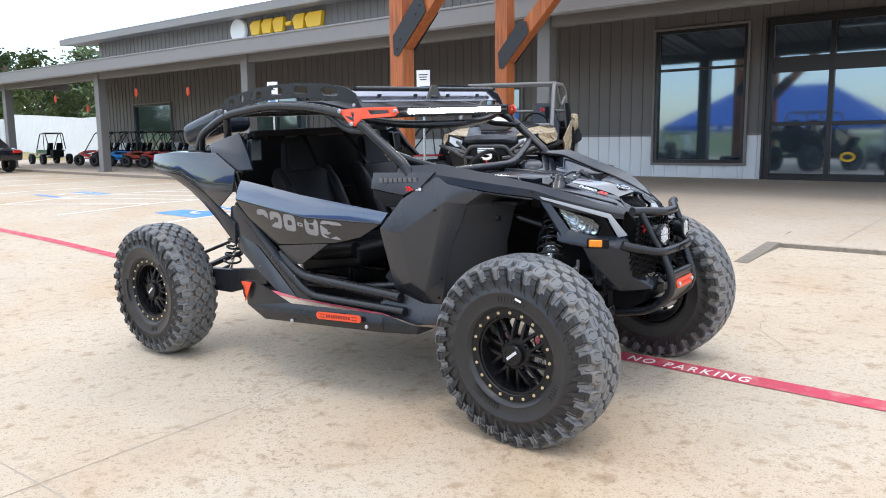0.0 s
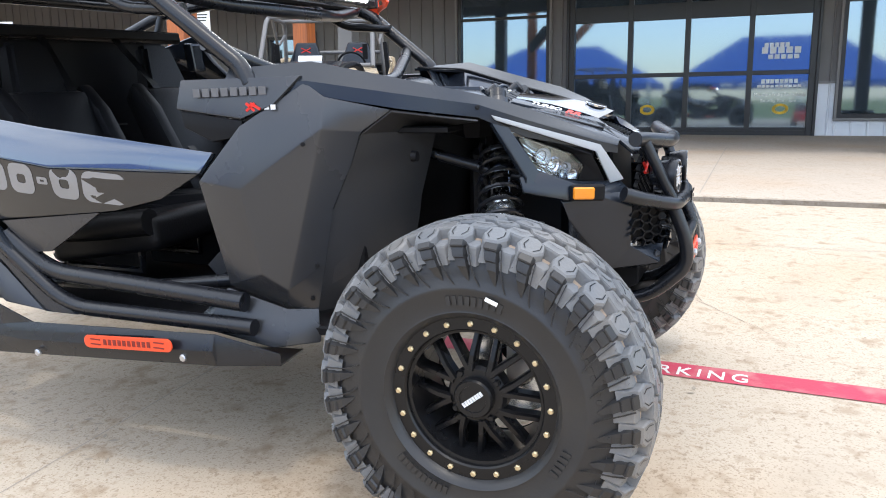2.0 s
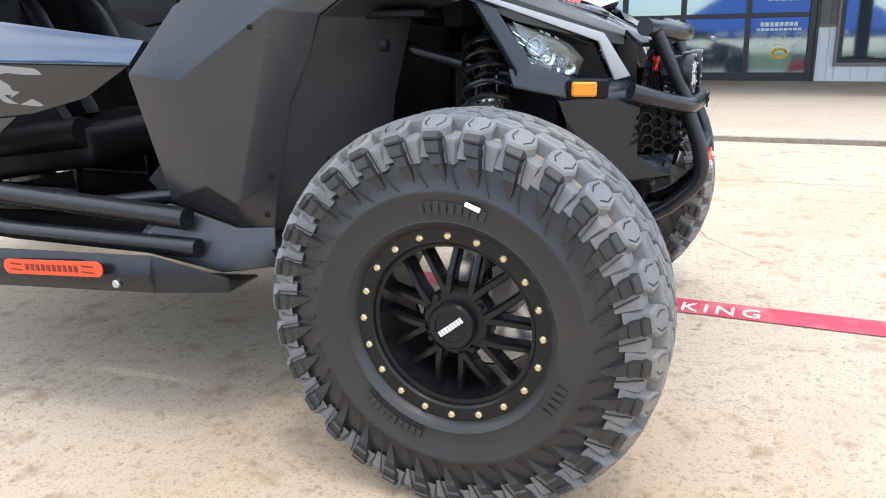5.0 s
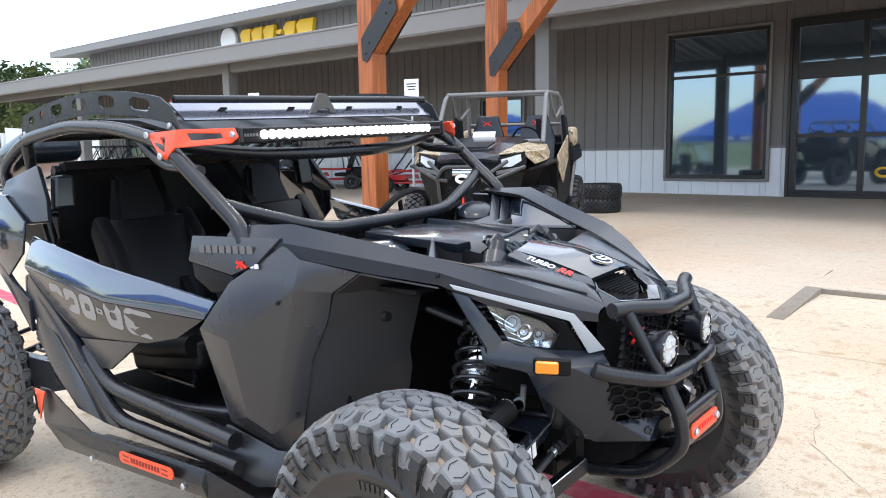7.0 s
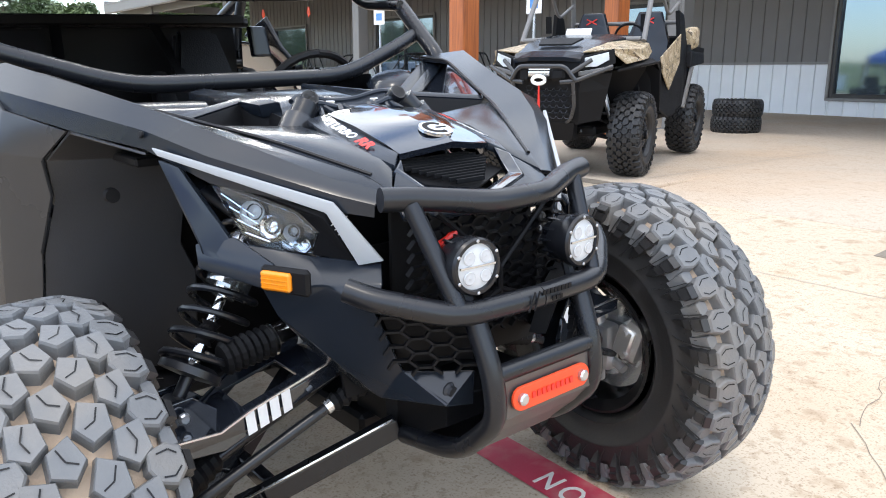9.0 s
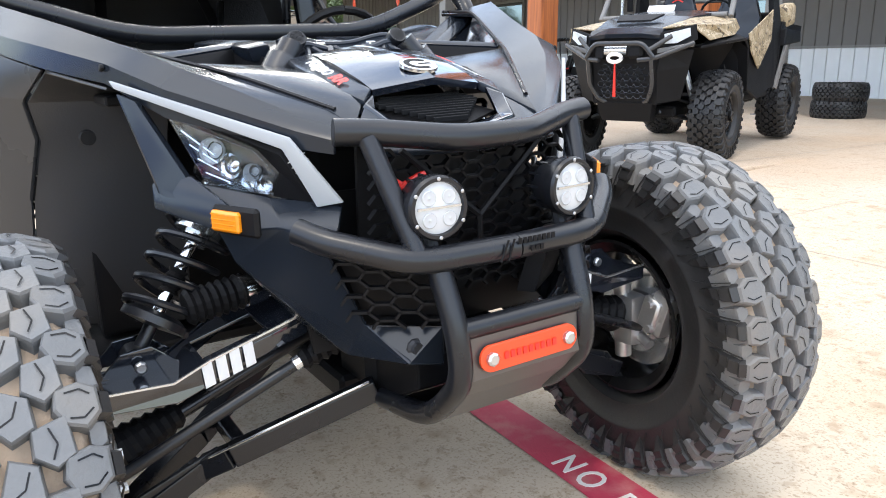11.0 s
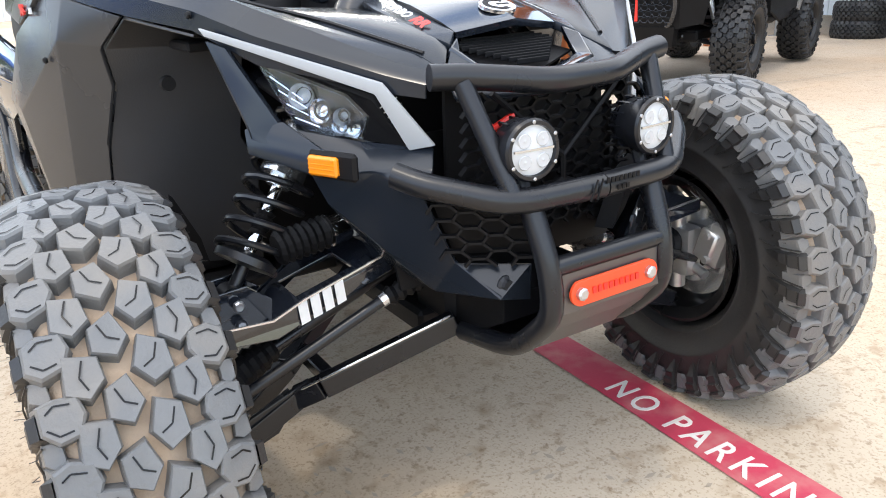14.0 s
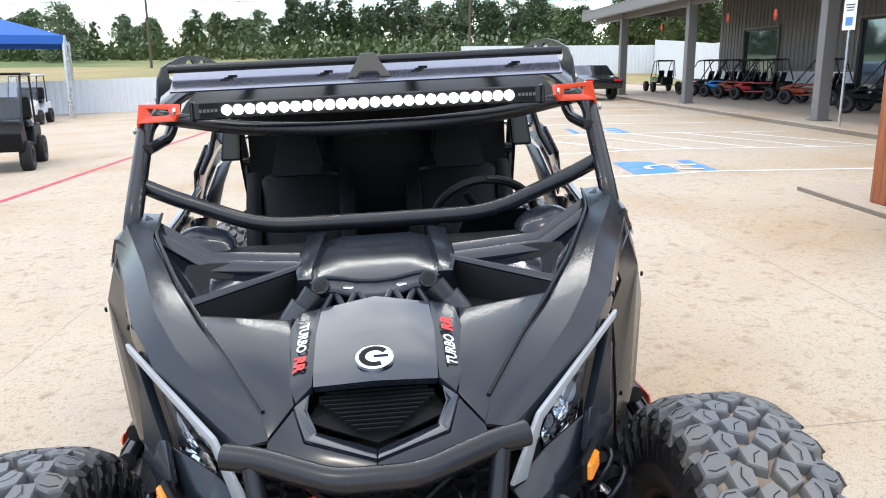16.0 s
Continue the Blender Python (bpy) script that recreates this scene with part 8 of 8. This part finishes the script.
    tube(bm, ring, 0.018, 8, 0, False)
    P("winch_hook", bm, M_PAPER, "pale winch hook", True)
    bm = bm_new()
    prism(bm, [(0.895, -0.020, 0.92), (0.895, -0.006, 0.92), (0.885, 0.004, 0.62), (0.885, -0.028, 0.62)], (0.004, 0, 0))
    P("winch_strap", bm, M_REDTXT, "red winch strap")
    bm = bm_new()
    box(bm, (-1.0, 0, 0.46), (2.6, 0.80, 0.10), bevel=0.02)
    box(bm, (0.1, 0, 0.72), (0.7, 0.44, 0.60), bevel=0.02)
    box(bm, (-1.0, 0, 0.54), (1.3, 1.42, 0.06), bevel=0.01)
    box(bm, (-2.20, 0, 1.15), (0.80, 1.30, 0.30), bevel=0.02)
    box(bm, (-0.46, 0, 0.95), (0.10, 1.24, 0.70), bevel=0.02)
    box(bm, (-1.90, 0, 1.0), (0.12, 1.30, 0.8), bevel=0.02)
    P("chassis", bm, M_MATTE)
    bm = bm_new()
    box(bm, (-0.62, 0, 1.27), (0.26, 1.16, 0.16), bevel=0.03, seg=2)
    P("dashboard", bm, M_MATTE)
    bm = bm_new()
    ring = [(-0.92 + 0.06 * math.sin(a), 0.34 + 0.17 * math.cos(a), 1.36 + 0.15 * math.sin(a)) for a in [i * math.pi / 10 for i in range(21)]]
    tube(bm, ring, 0.014, 8, 0, False)
    tube(bm, [(-0.92, 0.34, 1.36), (-0.64, 0.34, 1.26)], 0.02, 8)
    P("steering_wheel", bm, M_SEAT)
    bm = bm_new()
    box(bm, (-0.50, -0.10, 1.41), (0.004, 0.28, 0.12), Matrix.Rotation(radians(-35), 3, "Y"))
    P("paper_tag", bm, M_PAPER, "white paper tag")


camo_vehicle()

# stacked spare tyres
for k in range(4):
    x, y = (-5.62 if k < 2 else 2.86) + 0.012 * k, 10.75
    root = thing("spare_tyre", pose(x, y, slab_z(x, y) + 0.135 + 0.262 * (k % 2), 90, 0, 30 * k) @ Matrix.Diagonal((0.87, 0.95, 0.87, 1)), "black off-road tyre lying flat in a stack", "tyre", "stacked tyres")
    add("carcass", ME_BLACK, root)
    dark_tread(add("tread", ME_TREAD, root))
    for me in ME_RIBS:
        dark_tread(add("sidewall_tread", me, root))

# ---- youth buggies under the canopy ----
def buggy(x, y, rz, paint, label):
    root = thing("youth_buggy", pose(x, y, slab_z(x, y), 0, 0, rz), label, "go-kart", "youth buggies")
    for wx, wy in ((0.85, -0.55), (0.85, 0.55), (-0.65, -0.58), (-0.65, 0.58)):
        small_wheel(root, wx, wy, 0.24, 0.24, 0.17, wx * 50)
    for s in (-1, 1):
        for nm, pts, r, m in (("frame_tube", [(1.15, 0.25, 0.35), (0.5, 0.48, 0.30), (-0.6, 0.45, 0.32)], 0.025, paint), ("nose_tube", [(1.20, 0.22, 0.42), (0.55, 0.40, 0.62), (0.0, 0.50, 0.60), (-0.6, 0.40, 0.62)], 0.022, paint),
                              ("cage_tube", [(0.70, 0.38, 0.58), (0.05, 0.40, 1.38), (-0.55, 0.38, 1.42), (-0.85, 0.36, 0.70)], 0.022, M_TUBE), ("cage_brace", [(-0.30, 0.38, 1.40), (-0.40, 0.42, 0.60)], 0.018, M_TUBE),
                              ("front_arm", [(0.80, 0.20, 0.34), (0.85, 0.50, 0.25)], 0.018, M_TUBE)):
            bm = bm_new()
            tube(bm, [(a, s * b, c) for a, b, c in pts], r, 8, 0.10)
            part(nm, bm, m, root, "", True)
        bm = bm_new()
        prism(bm, [(0.95, s * 0.28, 0.50), (0.30, s * 0.48, 0.50), (0.25, s * 0.48, 0.38), (0.95, s * 0.28, 0.38)], (0, s * 0.02, 0), 0.005)
        part("side_panel", bm, paint, root)
        bm = bm_new()
        box(bm, (-0.25, s * 0.20, 0.45), (0.34, 0.32, 0.10), bevel=0.03)
        prism(bm, [(-0.40, s * 0.20 - 0.14, 0.46), (-0.40, s * 0.20 + 0.14, 0.46), (-0.56, s * 0.20 + 0.12, 0.98), (-0.56, s * 0.20 - 0.12, 0.98)], (-0.07, 0, 0), 0.02)
        part("seat", bm, M_SEAT, root)
    bm = bm_new()
    for z, xx in ((1.40, 0.03), (1.42, -0.52), (0.60, 0.62)):
        tube(bm, [(xx, -0.38, z), (xx, 0.38, z)], 0.02, 8)
    prism(bm, [(0.0, -0.38, 1.41), (0.0, 0.38, 1.41), (-0.5, 0.38, 1.44), (-0.5, -0.38, 1.44)], (0, 0, 0.012))
    part("roof", bm, M_TUBE, root)
    bm = bm_new()
    box(bm, (-0.78, 0, 0.50), (0.36, 0.5, 0.34), bevel=0.04)
    box(bm, (0.2, 0, 0.30), (1.5, 0.5, 0.03), bevel=0.005)
    part("engine", bm, M_MATTE, root)
    bm = bm_new()
    prism(bm, [(1.22, -0.22, 0.52), (1.22, 0.22, 0.52), (0.70, 0.34, 0.66), (0.70, -0.34, 0.66)], (0, 0, -0.05), 0.01)
    part("nose_cowl", bm, paint, root)


K_GREEN = mat("green_buggy_paint", (0.01, 0.22, 0.06), 0.3, var=0.05)
K_RED = mat("red_buggy_paint", (0.45, 0.02, 0.02), 0.3, var=0.05)
K_BLUE = mat("blue_buggy_paint", (0.02, 0.22, 0.55), 0.3, var=0.05)
K_ORANGE = mat("orange_buggy_paint", (0.34, 0.055, 0.02), 0.3, var=0.05)
buggy(-35.0, 13.2, 175, K_GREEN, "green two-seat youth buggy with a black cage")
buggy(-30.7, 13.5, 200, K_RED, "dark red youth buggy parked in a row")
buggy(-29.5, 13.6, 205, M_MATTE, "black youth buggy parked in a row")
buggy(-28.3, 13.6, 205, K_BLUE, "blue youth buggy parked in a row")
buggy(-27.0, 13.6, 205, K_ORANGE, "orange youth buggy parked in a row")
buggy(-25.8, 13.7, 205, K_RED, "red youth buggy parked in a row")
buggy(-22.6, 13.9, 215, K_ORANGE, "orange youth buggy beside a column")
buggy(-18.2, 13.3, 215, M_MATTE, "black youth buggy under the canopy")
buggy(-16.2, 13.8, 215, K_RED, "red youth buggy under the canopy")
buggy(-12.4, 13.5, 200, K_RED, "red and orange youth buggy under the canopy")
# hanging orange flags
for x, y, z in ((-33.5, 10.9, 2.9), (-29.9, 11.2, 3.1), (-28.9, 12.0, 2.7), (-24.2, 11.4, 3.1), (-21.0, 11.4, 3.0)):
    fl = thing("hanging_flag", pose(x, y, z), "small orange-red flag hanging from the canopy deck", "flag", "hanging flags")
    bm = bm_new()
    prism(bm, [(-0.06, 0, 0.25), (0.07, 0, 0.25), (0.08, 0.03, 0.05), (0.0, 0.0, -0.08), (-0.07, -0.02, 0.08)], (0, 0.01, 0))
    part("cloth", bm, M_ORANGE, fl)
    bm = bm_new()
    tube(bm, [(0, 0.005, 0.22), (0, 0.005, 4.05 + (y - FY) * 0.12 - z)], 0.006, 5)
    part("cord", bm, M_TUBE, fl)

# ---- fences ----
def fence(name, x0, y0, x1, y1, h, label):
    bm = bm_new()
    d = Vector((x1 - x0, y1 - y0))
    L = d.length
    d.normalize()
    n = Vector((-d.y, d.x))
    rows, k = [], 0.0
    while k < L:
        for dk, o in ((0, 0), (0.12, 0), (0.15, 0.03), (0.25, 0.03), (0.28, 0)):
            p = Vector((x0, y0)) + d * min(k + dk, L) + n * o
            z = lot_z(p.x, p.y)
            rows.append([(p.x, p.y, z - 0.1), (p.x, p.y, z + h)])
        k += 0.30
    sheet(bm, rows, 0.01)
    return tagged(part(name, bm, M_FENCE), label, "fence", kind="structure")


fence("fence_west", -37.5, -55, -36.0, 5.2, 1.55, "white ribbed steel fence along the lot")
fence("fence_north", -60, 21.5, -33.4, 18.0, 2.6, "tall white ribbed steel fence beside the building")
fence("fence_back", -60, 6.0, -60, 22.0, 2.2, "white ribbed steel fence behind the buggies")

# ---- trees ----
def tree_mesh(seed, h, wide, leaf, pine):
    rnd = random.Random(seed)
    tr = bm_new()
    pts = [(rnd.uniform(-0.1, 0.1) * i, rnd.uniform(-0.1, 0.1) * i, h * 0.14 * i) for i in range(6)]
    tube(tr, pts, [0.26, 0.22, 0.18, 0.13, 0.09, 0.04], 7)
    limbs = []
    for i in range(9):
        a, z0 = rnd.uniform(0, 6.28), h * rnd.uniform(0.25, 0.62)
        e = (wide * rnd.uniform(0.4, 0.8) * math.cos(a), wide * rnd.uniform(0.4, 0.8) * math.sin(a), z0 + h * rnd.uniform(0.08, 0.25))
        tube(tr, [(0, 0, z0), (e[0] * 0.5, e[1] * 0.5, z0 + (e[2] - z0) * 0.4), e], [0.07, 0.05, 0.015], 5)
        limbs.append(e)
    cr = []
    clumps = []
    for i in range(72 if not pine else 60):
        t = rnd.random() ** 1.1
        z = h * (0.07 + 0.90 * t)
        rad = wide * (1.15 * math.sin(math.pi * min(1, 0.22 + 0.70 * t)) if not pine else 1.10 * (1.05 - t) ** 0.6)
        a = rnd.uniform(0, 6.28)
        q = rad * math.sqrt(rnd.random())
        clumps.append((q * math.cos(a), q * math.sin(a), z, wide * rnd.uniform(0.20, 0.38)))
    clumps += [(*e, wide * 0.3) for e in limbs]
    verts, faces = [], []
    for cx, cy, cz, cr_ in clumps:
        for k in range(46):
            u = Vector((rnd.gauss(0, 1), rnd.gauss(0, 1), rnd.gauss(0, 0.8)))
            u = u.normalized() * cr_ * rnd.uniform(0.55, 1.05)
            c = Vector((cx, cy, cz)) + u
            a = Vector((rnd.gauss(0, 1), rnd.gauss(0, 1), rnd.gauss(0, 0.7))).normalized() * leaf * rnd.uniform(0.6, 1.3)
            b = a.orthogonal().normalized() * leaf * rnd.uniform(0.3, 0.7)
            i0 = len(verts)
            verts += [c - a, c + b, c + a, c - b]
            faces.append((i0, i0 + 1, i0 + 2, i0 + 3))
    me = bpy.data.meshes.new("crown")
    me.from_pydata(verts, [], faces)
    me.materials.append(M_LEAF2 if pine else M_LEAF)
    return finish(tr, "trunk", M_BARK), me


KINDS = [tree_mesh(3, 10.5, 3.6, 0.34, False), tree_mesh(8, 12.5, 4.2, 0.36, False), tree_mesh(13, 13.5, 2.7, 0.30, True), tree_mesh(21, 8.0, 3.2, 0.32, False), tree_mesh(34, 11.5, 3.4, 0.34, True)]
rnd = random.Random(77)


def far_z(x, y):
    return lot_z(x, y)


def plant(x, y, k, sc, rz):
    root = thing("tree", pose(x, y, far_z(x, y) - 0.1, 0, 0, rz) @ Matrix.Scale(sc, 4), ("dark green pine" if k in (2, 4) else "leafy green broadleaf tree") + " in a far tree line", "tree", "trees beyond the lot")
    add("trunk", KINDS[k][0], root)
    add("crown", KINDS[k][1], root)


for i in range(92):
    i, far = i / 2, 9 * (i % 2)
    y = -74 + i * 3.3 + rnd.uniform(-1.2, 1.2)
    plant(-110 - far - rnd.uniform(0, 8) + max(0, y - 10) * 0.45, y, rnd.choice((0, 1, 1, 2, 4, 4, 0)), rnd.uniform(0.46, 0.70) * (1.06 if y > -15 else 0.74), rnd.uniform(0, 360))
for x, y, k, sc in ((-66, 27, 1, 0.75), (-62, 31, 0, 0.80), (-70, 33, 1, 0.85), (-58, 35, 3, 0.95), (-75, 24, 3, 0.9), (-64, 38, 1, 0.9), (-80, 30, 4, 0.9), (-72, 40, 0, 0.9), (-55, 29, 3, 0.65), (-84, 20, 3, 0.8), (-90, -36, 1, 0.62), (-52, 24.5, 3, 0.5)):
    plant(x, y, k, sc * 0.84, rnd.uniform(0, 360))
# low brush along the field
verts, faces = [], []
for i in range(9000):
    y = rnd.uniform(-85, 60)
    x = -98 + rnd.uniform(-6, 6) + max(0, y - 10) * 0.45
    z = far_z(x, y) + abs(rnd.gauss(0, 1.1))
    c = Vector((x, y, z))
    a = Vector((rnd.gauss(0, 1), rnd.gauss(0, 1), rnd.gauss(0, 1))).normalized() * 0.42
    b = a.orthogonal().normalized() * 0.25
    i0 = len(verts)
    verts += [c - a, c + b, c + a, c - b]
    faces.append((i0, i0 + 1, i0 + 2, i0 + 3))
me = bpy.data.meshes.new("brush")
me.from_pydata(verts, [], faces)
me.materials.append(M_LEAF)
tagged(new("brush", me), "low green brush under the tree line", "bushes", kind="stuff")

# ---- utility poles and wires ----
POLES = [(-75, -48), (-75, -22), (-72, 8), (-70, 26)]
for x, y in POLES:
    root = thing("utility_pole", pose(x, y, far_z(x, y)), "weathered wooden utility pole with a cross arm", "pole", "utility poles")
    bm = bm_new()
    tube(bm, [(0, 0, -0.3), (0, 0, 6.6)], [0.14, 0.10], 8)
    part("pole", bm, M_BARK, root, "", True)
    bm = bm_new()
    box(bm, (0, 0, 6.3), (0.1, 1.8, 0.1))
    part("cross_arm", bm, M_BARK, root)
bm = bm_new()
for (x0, y0), (x1, y1) in zip(POLES, POLES[1:]):
    for o, z in ((-0.8, 6.4), (0.8, 6.4), (0, 5.4)):
        a, b = Vector((x0, y0 + o, far_z(x0, y0) + z)), Vector((x1, y1 + o, far_z(x1, y1) + z))
        tube(bm, [a.lerp(b, t / 8) - Vector((0, 0, 0.5 * 4 * (t / 8) * (1 - t / 8))) for t in range(9)], 0.02, 4)
tagged(part("power_lines", bm, M_TUBE), "thin sagging power lines", "cable", kind="structure")

# ---- blue shade canopies, parked carts and a car across the lot ----
M_SAIL = mat("blue_shade_fabric", (0.012, 0.11, 0.44), 0.6, var=0.08, scale=0.6)


def shade(x, y, w, d, z0, z1, rz=0):
    root = thing("shade_canopy", pose(x, y, lot_z(x, y), 0, 0, rz), "blue fabric shade canopy on grey steel posts", "canopy", "shade canopies")
    for sx in (-1, 1):
        for sy in (-1, 1):
            bm = bm_new()
            tube(bm, [(sx * w / 2, sy * d / 2, 0), (sx * w / 2 - sx * 0.1, sy * d / 2, z0)], 0.10, 10)
            part("post", bm, M_BOLT, root, "", True)
    bm = bm_new()
    v = {"a": (-w / 2, -d / 2, z0), "b": (w / 2, -d / 2, z0), "c": (w / 2, d / 2, z0), "d": (-w / 2, d / 2, z0), "e": (-w / 5, 0, z1), "f": (w / 5, 0, z1),
         "A": (-w / 2, -d / 2, z0 - 0.35), "B": (w / 2, -d / 2, z0 - 0.35), "C": (w / 2, d / 2, z0 - 0.35), "D": (-w / 2, d / 2, z0 - 0.35)}
    poly_body(bm, v, ["a b f e", "b c f", "c d e f", "d a e", "a A B b", "b B C c", "c C D d", "d D A a"])
    part("fabric", bm, M_SAIL, root)
    for k in range(7):
        bm = bm_new()
        box(bm, (-w * 0.25 + k * w * 0.08, d / 2 + 0.01, z0 - 0.18), (w * 0.05, 0.01, 0.16))
        part("valance_bar", bm, M_SIGN, root)


shade(-34.9, -18.35, 8, 8, 3.5, 4.7, 20)
shade(-12.0, -19, 13, 8, 2.7, 5.2)
shade(2.0, -20, 13, 8, 2.7, 5.5)
shade(16.0, -20, 13, 8, 2.7, 5.2)


def cart(x, y, rz, paint, label):
    """A small utility cart: body, bench, roof on posts, four wheels."""
    root = thing("utility_cart", pose(x, y, lot_z(x, y), 0, 0, rz), label, "utility cart", "parked carts")
    for wx, wy in ((0.8, -0.5), (0.8, 0.5), (-0.8, -0.5), (-0.8, 0.5)):
        small_wheel(root, wx, wy, 0.29, 0.29, 0.2, wx * 50)
    bm = bm_new()
    prism(bm, [(1.15, -0.5, 0.40), (1.20, -0.5, 0.75), (0.75, -0.5, 0.95), (0.55, -0.5, 0.50), (-0.2, -0.5, 0.48), (-0.3, -0.5, 0.80), (-1.2, -0.5, 0.82), (-1.2, -0.5, 0.42)], (0, 1.0, 0), 0.03)
    part("body", bm, paint, root)
    bm = bm_new()
    box(bm, (-0.15, 0, 0.86), (0.45, 0.95, 0.14), bevel=0.04)
    box(bm, (-0.42, 0, 1.15), (0.12, 0.95, 0.45), bevel=0.04)
    part("bench", bm, M_SEAT, root)
    for s in (-1, 1):
        bm = bm_new()
        tube(bm, [(0.85, s * 0.48, 0.9), (0.45, s * 0.48, 1.80), (-0.6, s * 0.48, 1.82), (-0.7, s * 0.48, 0.8)], 0.022, 8, 0.08)
        part("roof_post", bm, M_TUBE, root, "", True)
    bm = bm_new()
    box(bm, (-0.08, 0, 1.84), (1.15, 1.05, 0.05), bevel=0.02)
    part("roof", bm, paint, root)
    bm = bm_new()
    prism(bm, [(0.84, -0.46, 0.95), (0.84, 0.46, 0.95), (0.47, 0.46, 1.78), (0.47, -0.46, 1.78)], (0.006, 0, 0.002))
    o = part("windscreen", bm, M_CLEAR, root)
    o.visible_shadow = False


cart(-29.5, -13.6, 10, M_GALV, "pale utility cart parked by the shade canopy")
cart(-14.6, -7.6, 15, M_MATTE, "black utility cart parked across the lot")
cart(-6.0, -15.0, 80, M_MATTE, "black utility cart parked across the lot")
cart(3.0, -15.5, 95, K_RED, "red utility cart parked across the lot")


def sedan(x, y, rz):
    root = thing("parked_car", pose(x, y, lot_z(x, y), 0, 0, rz), "dark grey parked saloon car", "car")
    bm = bm_new()
    prof = [(-2.2, 0.45), (-2.25, 0.85), (-1.5, 0.98), (-0.85, 1.40), (0.45, 1.42), (1.10, 1.0), (2.1, 0.85), (2.25, 0.45)]
    rows = [[(px, s * wy, pz if pz < 1.2 else pz - 0.02 * abs(s)) for px, pz in prof] for s, wy in ((-1, 0.88), (-1, 0.70), (1, 0.70), (1, 0.88))]
    prism(bm, [(px, -0.88, pz) for px, pz in prof], (0, 1.76, 0), 0.10)
    part("body", bm, M_GLOSS, root, "", True)
    bm = bm_new()
    prism(bm, [(-1.42, -0.885, 1.0), (-0.85, -0.885, 1.33), (0.42, -0.885, 1.35), (0.95, -0.885, 1.0)], (0, 1.77, 0))
    part("side_glass", bm, M_PANE, root)
    for wx in (-1.4, 1.4):
        for wy in (-0.80, 0.80):
            small_wheel(root, wx, wy, 0.33, 0.33, 0.2)
    for s in (-1, 1):
        bm = bm_new()
        box(bm, (-2.24, s * 0.62, 0.80), (0.05, 0.35, 0.10), bevel=0.02)
        part("tail_lamp", bm, M_REDTXT, root)


sedan(-31.5, 8.3, 192)
